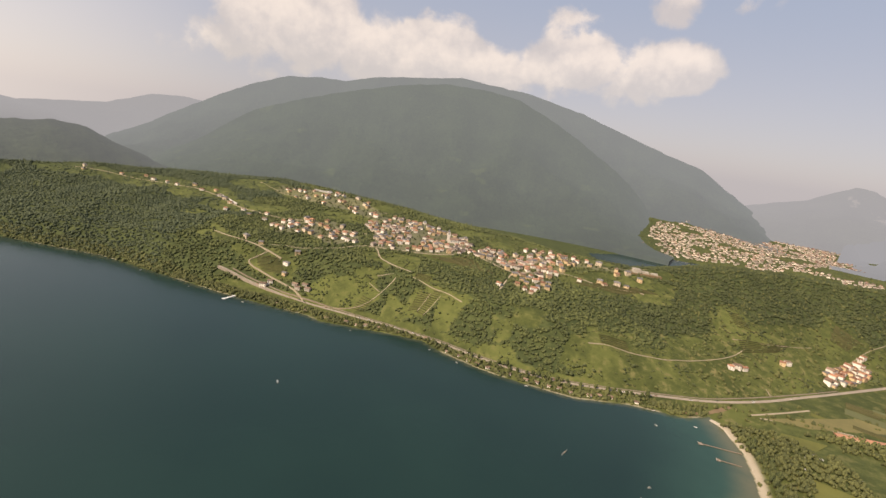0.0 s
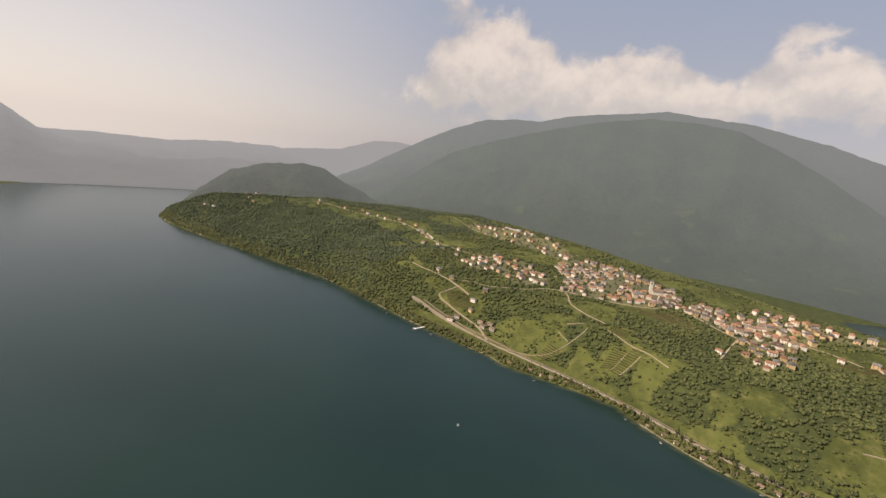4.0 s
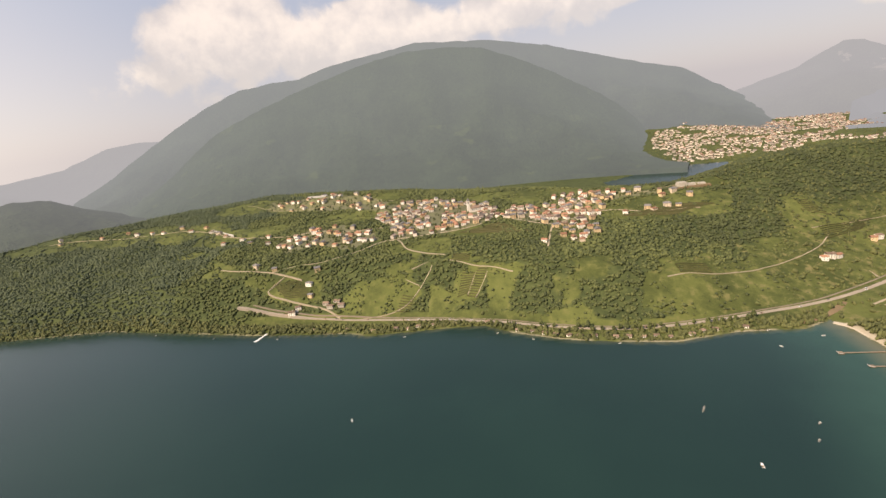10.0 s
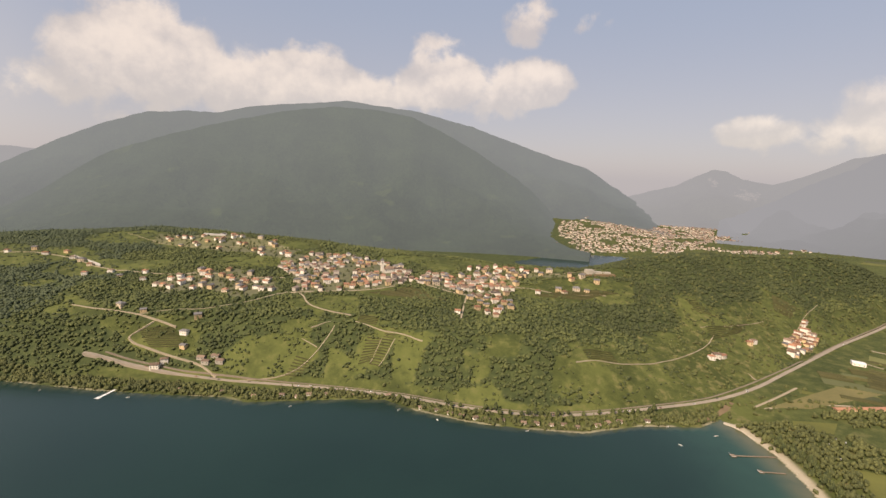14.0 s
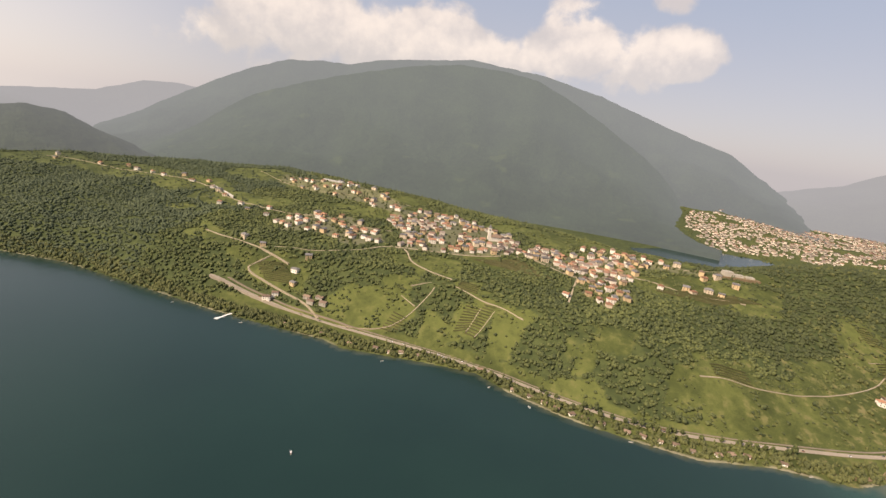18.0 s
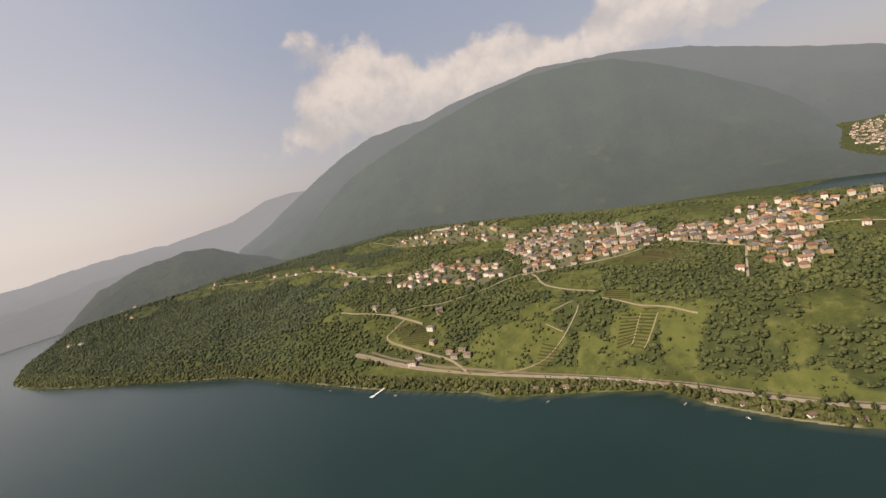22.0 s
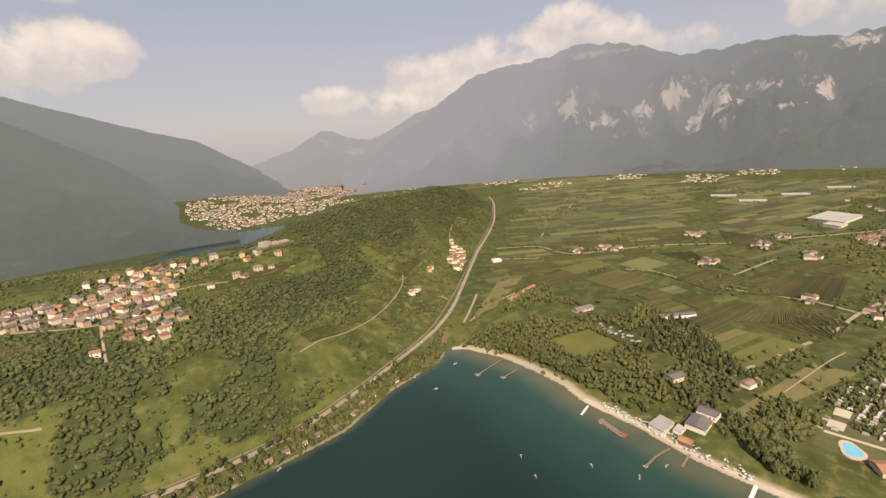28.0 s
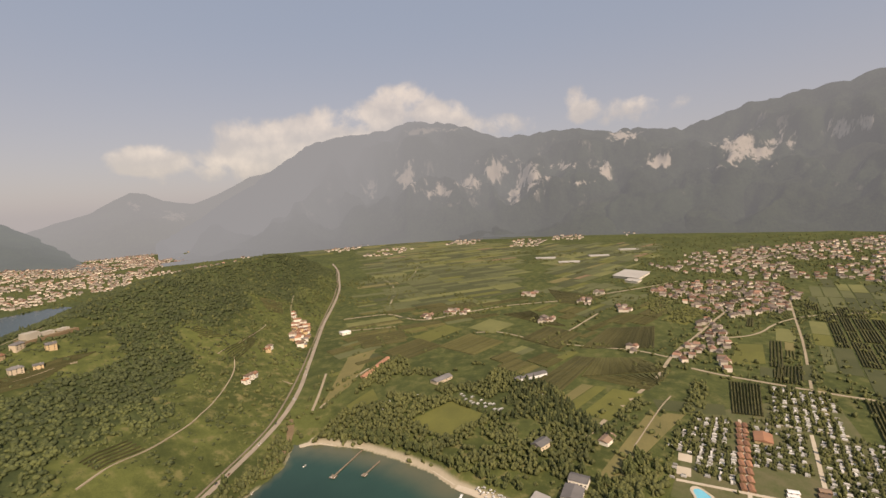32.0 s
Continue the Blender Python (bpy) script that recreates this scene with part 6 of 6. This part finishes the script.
def boat_model(length, beam, label, name="boat", cabin=False, thin=False):
    ob = new(name)
    bm = bmesh.new()
    n = 9
    rings = []
    for i in range(n):
        t = i / (n - 1)
        w = beam / 2 * (math.sin(math.pi * min(1.0, t * 0.5 + 0.42)) if not thin else math.sin(math.pi * (0.04 + 0.92 * t))) * (0.15 if i == n - 1 else 1)
        x = (t - 0.5) * length
        sheer = 0.5 + 0.25 * t
        rings.append([bm.verts.new((x, -w, sheer)), bm.verts.new((x, -w * 0.6, -0.2)), bm.verts.new((x, w * 0.6, -0.2)), bm.verts.new((x, w, sheer))])
    for a, b in zip(rings, rings[1:]):
        for k in range(3):
            bm.faces.new((a[k], b[k], b[k + 1], a[k + 1]))
    bm.faces.new(rings[0])
    bm.faces.new(rings[-1][::-1])
    part("hull", bm, "white_paint", ob)
    part("floor", boxes((-length * 0.42, -beam * 0.30, 0.22, length * 0.30, beam * 0.30, 0.34)), "wood_grey", ob)
    for k in range(2 if not thin else 4):
        x = -length * 0.28 + k * length * (0.32 if not thin else 0.18)
        part("bench", boxes((x, -beam * 0.40, 0.45, x + 0.35, beam * 0.40, 0.52)), "wood_brown", ob)
    if cabin:
        part("cabin", boxes((-length * 0.05, -beam * 0.3, 0.5, length * 0.2, beam * 0.3, 1.6), (-length * 0.08, -beam * 0.34, 1.6, length * 0.23, beam * 0.34, 1.7)), "white_paint", ob)
        part("windscreen", boxes((length * 0.2, -beam * 0.28, 1.0, length * 0.21, beam * 0.28, 1.55)), "window_dark", ob)
    return tagged(ob, label, "boat")


def build_waterside():
    pier((485, 567), (428, 569), 2.2, "long wooden bathing pier with a platform at its end", head=7)
    pier((471, 532), (442, 535), 2.0, "wooden pier with a moored raft", head=6)
    pier((443, 414), (421, 412), 2.6, "short pale landing stage", "white_paint")
    pier((425, 392), (412, 360), 7.0, "broad floating pontoon with moored pedal boats")
    pier((420, 315), (400, 322), 2.2, "crooked wooden jetty by the lido")
    pier((400, 322), (380, 325), 2.2, "outer arm of the wooden jetty", head=4)
    pier((424, 297), (399, 298), 2.4, "narrow wooden jetty by the lido")
    pier((428, 239), (392, 241), 3.4, "jetty covered by a pale roof", "white_paint")
    pier((412, 182), (394, 181), 2.4, "pale landing stage of the boathouse")
    pier((409, 169), (393, 169), 2.4, "pale landing stage of the boathouse")
    pier((-505, 722), (-512, 696), 4.0, "white floating jetty under the hillside", "white_paint", head=7)
    long_building("pontoon_hut", [(412, 366), (410, 358), (418, 356), (420, 364)], 2.8, "wood_brown", "tile_red", "small red-roofed hut on the pontoon", 0.4, category="hut")
    rng = random.Random(3)
    small = boat_model(5.2, 2.0, "small white rowing boat on the lake")
    motor = boat_model(7.0, 2.6, "white motor boat with a low cabin", cabin=True)
    shell = boat_model(17.0, 1.6, "long slender racing boat on the water", "racing_boat", thin=True)
    shell.matrix_basis = pose(212, 459, 0, 0, 0, 60)
    spots = [(233, 369), (152, 622), (365, 593), (320, 430), (350, 367), (362, 325), (380, 201), (368, 193), (329, 201), (378, 149), (433, 617), (392, 310), (-232, 451), (-1269, 13), (304, 403), (-40, 676),
             (-210, 680), (20, 648), (-470, 698), (-620, 715), (-780, 745), (372, 640), (415, 372), (417, 380), (420, 388), (404, 190), (398, 205)]
    for k, (x, y) in enumerate(spots):
        model = motor if k in (0, 6, 9, 12, 13) else small
        if k in (0, 1):
            model.matrix_basis = pose(x, y, 0, 0, 0, rng.uniform(0, 360))
        else:
            copy_thing(model, pose(x, y, 0, 0, 0, rng.uniform(0, 360)))
    # parasols and loungers on the bathing beach
    bm = bmesh.new()
    top = bm.verts.new((0, 0, 2.5))
    ring = [bm.verts.new((1.5 * math.cos(k * math.pi / 4), 1.5 * math.sin(k * math.pi / 4), 2.0)) for k in range(8)]
    for k in range(8):
        bm.faces.new((ring[k], ring[(k + 1) % 8], top))
    bmesh.ops.solidify(bm, geom=bm.faces[:], thickness=0.05)
    parasol = new("beach_umbrella")
    part("canopy", bm, "white_paint", parasol)
    part("pole", boxes((-0.04, -0.04, -0.3, 0.04, 0.04, 2.3)), "wood_grey", parasol)
    tagged(parasol, "open pale beach umbrella on the sand", "umbrella", "beach umbrellas")
    lounger = new("sun_lounger")
    part("bed", boxes((-0.3, -1.0, 0.3, 0.3, 0.5, 0.38)), "white_paint", lounger)
    bm = bmesh.new()
    v = box(bm, -0.3, 0.5, 0.3, 0.3, 1.1, 0.38)
    for q in v:
        if q.co.y > 0.8:
            q.co.z += 0.4
    part("backrest", bm, "white_paint", lounger)
    part("frame", boxes((-0.28, -0.9, 0, -0.22, 0.5, 0.3), (0.22, -0.9, 0, 0.28, 0.5, 0.3)), "wood_grey", lounger)
    tagged(lounger, "white sun lounger on the beach", "lounger", "sun loungers")
    line = smooth_line([(452, 400), (443, 347), (428, 295), (420, 245)], 2.2)
    first = True
    for k in range(190):
        p = line[rng.randrange(len(line))]
        off = rng.uniform(-6, 9)
        m = pose(p[0] + off, p[1] + rng.uniform(-1, 1), 0.95, 0, 0, rng.uniform(0, 360))
        ob = parasol if k % 2 else lounger
        if k < 2:
            ob.matrix_basis = m
        else:
            copy_thing(ob, m)


build_waterside()

# ---------------------------------------------------------------- single trees


def village_trees():
    """Garden trees between the houses."""
    rng, nr = random.Random(31), np.random.RandomState(31)
    t, P = np.array(TAKEN), []
    for zone in VILLAGE:
        zx, zy = [p[0] for p in zone], [p[1] for p in zone]
        for _ in range(420):
            x, y = rng.uniform(min(zx), max(zx)), rng.uniform(min(zy), max(zy))
            if inside(np.array([x]), np.array([y]), zone)[0] and np.hypot(t[:, 0] - x, t[:, 1] - y).min() > 9.0:
                P.append((x, y))
    P = np.array(P)
    w = nr.uniform(1.5, 3.6, len(P))
    crowns = [clumps(rng, 5, 0.62, 0.52, 0.25, 0.8) for _ in range(8)]
    places = np.stack([P[:, 0], P[:, 1], height(P[:, 0], P[:, 1]) - 0.4, w, w * 1.7, nr.randint(0, 8, len(P)).astype(float), nr.uniform(0, 6.28, len(P))], 1)
    mass_of_trees("garden_trees", places, crowns, "woodland", "garden trees and shrubs between the village houses")


def tube(pts, radii, sides=6):
    """A tapered branch along its points."""
    vs, fs = [], []
    for k, (p, r) in enumerate(zip(pts, radii)):
        vs += [(p[0] + math.cos(i * math.tau / sides) * r, p[1] + math.sin(i * math.tau / sides) * r, p[2]) for i in range(sides)]
        if k:
            b = (k - 1) * sides
            fs += [(b + i, b + (i + 1) % sides, b + sides + (i + 1) % sides, b + sides + i) for i in range(sides)]
    return vs, fs


def tree_model(rng, tall, wide, label):
    """A broad-leaved tree: tapered trunk, forking limbs, a crown of many leafy clumps with gaps."""
    ob = new("tree")
    part("trunk", tube([(0, 0, -0.5), (0.1, 0.05, tall * 0.2), (0.2, -0.1, tall * 0.45), (0.1, 0, tall * 0.8)], (0.45, 0.34, 0.24, 0.06)), "bark", ob)
    for k in range(4):
        a, h = k * 1.6 + rng.uniform(-0.4, 0.4), tall * rng.uniform(0.22, 0.4)
        r = wide * rng.uniform(0.5, 0.75)
        part("limb", tube([(0.1, 0, h), (math.cos(a) * r * 0.5, math.sin(a) * r * 0.5, h + tall * 0.14), (math.cos(a) * r, math.sin(a) * r, h + tall * 0.25)], (0.18, 0.12, 0.04), 5), "bark", ob)
    vs, fs = clumps(rng, 46, 0.80, 0.24, 0.30, 0.94)
    vs = vs * np.array((wide, wide, tall))
    part("crown", (vs.tolist(), fs.tolist()), "woodland", ob)
    return tagged(ob, label, "tree", "trees by the lake")


def build_trees():
    rng = random.Random(77)
    models = [tree_model(rng, 11, 4.6, "round broad-leaved tree in full summer leaf"), tree_model(rng, 14, 4.6, "tall broad-leaved tree with an uneven crown"), tree_model(rng, 8, 3.8, "low spreading tree with dense leaves")]
    spots = []
    for road, count, lo, hi in (([(505, 600), (508, 540), (498, 480), (482, 430), (470, 392), (466, 350)], 44, -6, 8), ([(500, 345), (506, 300), (496, 270), (470, 255), (446, 240), (442, 200)], 40, -9, 9),
                                ([(520, 250), (560, 236)], 10, -8, 8), ([(30, 690), (112, 668), (197, 658), (290, 665), (370, 676)], 26, -5, 4), ([(432, 150), (436, 90), (440, 40)], 12, -8, 8)):
        line = smooth_line(road, 2.0)
        for _ in range(count * 6):
            p = line[rng.randrange(len(line))]
            x, y = p[0] + rng.uniform(lo, hi), p[1] + rng.uniform(-4, 4)
            if count and all(math.hypot(x - a, y - b) > 6.5 for a, b in spots) and not inside(np.array([x]), np.array([y]), LAKE)[0] and not (446 < x < 508 and 280 < y < 352):
                spots.append((x, y))
                count -= 1
    for k, (x, y) in enumerate(spots):
        m = pose(x, y, ground_at(x, y), 0, 0, rng.uniform(0, 360))
        if k < 3:
            models[k].matrix_basis = m
        else:
            copy_thing(models[rng.randrange(3)], m)


village_trees()
build_trees()

# ---------------------------------------------------------------- the camp


def caravan_model(length, label):
    ob = new("caravan")
    bm = bmesh.new()
    w, h = 2.1, 2.3
    prof = [(-length / 2, 0.4), (-length / 2 - 0.1, 1.2), (-length / 2 + 0.35, h), (length / 2 - 0.35, h), (length / 2 + 0.1, 1.2), (length / 2, 0.4)]
    l = [bm.verts.new((x, -w / 2, z)) for x, z in prof]
    r = [bm.verts.new((x, w / 2, z)) for x, z in prof]
    bm.faces.new(l)
    bm.faces.new(r[::-1])
    for i in range(6):
        bm.faces.new((l[i], r[i], r[(i + 1) % 6], l[(i + 1) % 6]))
    bmesh.ops.recalc_face_normals(bm, faces=bm.faces[:])
    part("body", bm, "caravan_paint", ob)
    part("window", boxes((-length * 0.3, -w / 2 - 0.03, 1.3, length * 0.1, -w / 2 + 0.03, 1.9)), "window_dark", ob)
    part("awning", boxes((-length * 0.4, -w / 2 - 2.4, 2.1, length * 0.4, -w / 2, 2.2), (-length * 0.4, -w / 2 - 2.4, 0.0, -length * 0.4 + 0.06, -w / 2, 2.1)), "canvas", ob)
    for s in (-1, 1):
        part("wheel", boxes((-0.35, s * w / 2 - 0.12, 0, 0.35, s * w / 2 + 0.12, 0.62)), "window_dark", ob)
    return tagged(ob, label, "caravan", "camp caravans")


def car_model(paint, label):
    ob = new("car")
    bm = bmesh.new()
    v = box(bm, -2.1, -0.85, 0.3, 2.1, 0.85, 0.85)
    part("body", bm, paint, ob)
    bm = bmesh.new()
    v = box(bm, -1.5, -0.75, 0.85, 0.9, 0.75, 1.45)
    for q in v[4:]:
        q.co.x *= 0.7
        q.co.y *= 0.85
    part("cabin", bm, "window_dark", ob)
    for x in (-1.3, 1.3):
        for s in (-1, 1):
            part("wheel", boxes((x - 0.32, s * 0.8 - 0.1, 0, x + 0.32, s * 0.8 + 0.1, 0.62)), "window_dark", ob)
    return tagged(ob, label, "car", "cars on the road")


def build_camp():
    rng = random.Random(9)
    models = [caravan_model(5.6, "white caravan with an awning on its pitch"), caravan_model(4.4, "small white caravan beside a hedge")]
    fresh = {0, 1}

    def put(x, y, turn):
        k = rng.randrange(2)
        m = pose(x, y, ground_at(x, y), 0, 0, turn)
        if k in fresh:
            fresh.discard(k)
            models[k].matrix_basis = m
        else:
            copy_thing(models[k], m)

    c, s = math.cos(radians(-12)), math.sin(radians(-12))
    trees, more, used = [], [], 0
    for j in range(-24, 25):
        for i in range(-30, 52):
            u, v = i * 6.4 + (3.2 if j % 2 else 0) + rng.uniform(-0.9, 0.9), j * 5.4 + rng.uniform(-0.6, 0.6)
            x, y = 600 + c * u - s * v, 90 + s * u + c * v
            one = (np.array([x]), np.array([y]))
            if not inside(*one, CAMP)[0] or x < 505 or polyline_distance(*one, [(690, 112), (510, 136)])[0] < 9 or (628 < x < 660 and 78 < y < 108) or math.hypot(x - 509, y - 178) < 30 or (x < 575 and 58 < y < 132):
                continue
            if i % 12 == 0 or 538 < x < 585 and 178 < y < 198 or polyline_distance(*one, [(672, 40), (520, 70)])[0] < 4 or polyline_distance(*one, [(530, 200), (520, 10)])[0] < 4:
                continue
            if j % 2 == 0 and rng.random() < 0.74:
                if rng.random() < 0.55 and used < 280:
                    put(x, y, -12 + rng.choice((0, 90, 90)) + rng.uniform(-6, 6))
                    used += 1
                else:
                    more.append((x, y, radians(-12 + rng.choice((0, 90, 90)) + rng.uniform(-6, 6))))
            elif rng.random() < 0.8:
                trees.append((x, y))
            if rng.random() < 0.30:
                trees.append((x + rng.uniform(2.6, 3.6), y + rng.uniform(2.4, 3.2)))
    # the caravans past counting, as one body
    vs, fs = [], []
    prof = [(-2.6, 0.4), (-2.7, 1.2), (-2.3, 2.3), (2.3, 2.3), (2.7, 1.2), (2.6, 0.4)]
    for x, y, a in more:
        z, b = ground_at(x, y), len(vs)
        for side in (-1.05, 1.05):
            vs += [(x + math.cos(a) * p - math.sin(a) * side, y + math.sin(a) * p + math.cos(a) * side, z + q) for p, q in prof]
        fs += [tuple(range(b, b + 6)), tuple(range(b + 11, b + 5, -1))] + [(b + k, b + 6 + k, b + 6 + (k + 1) % 6, b + (k + 1) % 6) for k in range(6)]
    tagged(part("caravan_rows", (vs, fs), "town_van"), "white and cream caravans close together in rows", "caravans", kind="stuff")
    for x, y in [(655 - k * 1.6 + rng.uniform(-9, 9), 492 - k * 5.2 + rng.uniform(-2, 2)) for k in range(15)] + [(600, 600), (606, 594), (583, 590), (640, 560), (566, 556), (693, 372), (702, 385)]:
        put(x, y, rng.uniform(-40, -20))
    # the trees and hedges between the pitches
    t = np.array(trees)
    nr = np.random.RandomState(12)
    tm = [clumps(rng, 5, 0.62, 0.52, 0.25, 0.85) for _ in range(6)]
    w = nr.uniform(1.7, 3.2, len(t))
    places = np.stack([t[:, 0], t[:, 1], height(t[:, 0], t[:, 1]) - 0.3, w, w * 2.0, nr.randint(0, 6, len(t)).astype(float), nr.uniform(0, 6, len(t))], 1)
    mass_of_trees("pitch_trees", places, tm, "valley_leaf", "small trees and hedges between caravan pitches")
    sheet("camp_ground", [(500, 208), (690, 165), (805, -20), (470, 0)], 0.25, "camp_turf", "trodden pale gravel and grass of the camp", "ground", n=9)
    for line in ([(690, 112), (510, 136)], [(672, 40), (520, 70)], [(530, 200), (520, 10)], [(690, 75), (680, 0)]):
        ribbon("camp_lane", line, 4.0, 0.55, "sand", "pale lane through the camp", "lane", 8.0)
    # the bathing pool
    pool = new("swimming_pool")
    pool.matrix_basis = pose(509, 178, ground_at(509, 178) + 0.5)
    ringv, basin = [], []
    for k in range(22):
        a = k * math.tau / 22
        q = 1 + 0.18 * math.sin(2 * a + 0.6) + 0.10 * math.sin(3 * a)
        ringv.append((math.cos(a) * 9.5 * q, math.sin(a) * 8.0 * q))
    n = len(ringv)
    part("water", ([(x, y, 0.12) for x, y in ringv] + [(x, y, -0.6) for x, y in ringv], [tuple(range(n))] + [(k, k + n, (k + 1) % n + n, (k + 1) % n) for k in range(n)]), "pool_water", pool, "bright blue pool water")
    part("surround", ([(x * 1.0, y * 1.0, 0.3) for x, y in ringv] + [(x * 1.35, y * 1.4, 0.3) for x, y in ringv] + [(x * 1.35, y * 1.4, -1.0) for x, y in ringv] + [(x, y, -0.2) for x, y in ringv],
                      [(k, k + n, (k + 1) % n + n, (k + 1) % n) for k in range(n)] + [(k + n, k + 2 * n, (k + 1) % n + 2 * n, (k + 1) % n + n) for k in range(n)] + [(k + 3 * n, k, (k + 1) % n, (k + 1) % n + 3 * n) for k in range(n)]), "sand", pool)
    tagged(pool, "free-form blue swimming pool with a pale surround", "pool")
    # mobile homes in two rows, and the tarmac yard
    for k in range(9):
        x, y = 482 + k * 7.2, 109 - k * 1.9
        long_building("mobile_home", [(x - 2.6, y - 5), (x + 2.6, y - 5), (x + 2.6, y + 5), (x - 2.6, y + 5)], 2.6, "plaster_white", "white_paint", "cream mobile home with a pale roof", 0.2, windows=2, category="mobile home")["group"] = "mobile homes"
        x, y = 474 + k * 9.6, 97 - k * 3.0 - 8
        long_building("mobile_home", [(x - 3.4, y - 5), (x + 3.4, y - 5), (x + 3.4, y + 5), (x - 3.4, y + 5)], 2.6, "wood_brown", "tile_brown", "brown mobile home with a dark brown roof", 0.35, windows=2, category="mobile home")["group"] = "mobile homes"
    sheet("camp_yard", [(478, 138), (512, 130), (508, 114), (474, 122)], 0.6, "asphalt", "grey tarmac yard by the camp entrance", "yard", n=3)
    for a, b in ((575, 187), (547, 191)):
        sheet("sports_court", [(a - 8, b - 6), (a + 8, b - 8), (a + 10, b + 6), (a - 6, b + 8)], 0.6, "sand", "sand court for beach volleyball", "court", n=3)


def build_traffic():
    rng = random.Random(17)
    models = [car_model("white_paint", "white car on the lake road"), car_model("tile_grey", "dark grey car on the lake road"), car_model("tile_red", "red car on the lake road")]
    line = smooth_line(LAKE_ROAD, 3.0)
    d = np.gradient(line, axis=0)
    left = offset_line(line, 2.0)
    right = offset_line(line, -2.0)
    for k in range(34):
        i = rng.randrange(20, len(line) - 60)
        p = (left if k % 2 else right)[i]
        near = [float(v) for v in height(*(np.array([q[i][c] for q in (offset_line(line, 4.2), offset_line(line, -4.2), line)]) for c in (0, 1)))]
        m = pose(p[0], p[1], max(near) + 0.47, 0, 0, math.degrees(math.atan2(d[i][1], d[i][0])) + (180 if k % 2 else 0))
        if k < 3:
            models[k].matrix_basis = m
        else:
            copy_thing(models[rng.choice((0, 0, 1, 2))], m)


build_camp()
build_traffic()
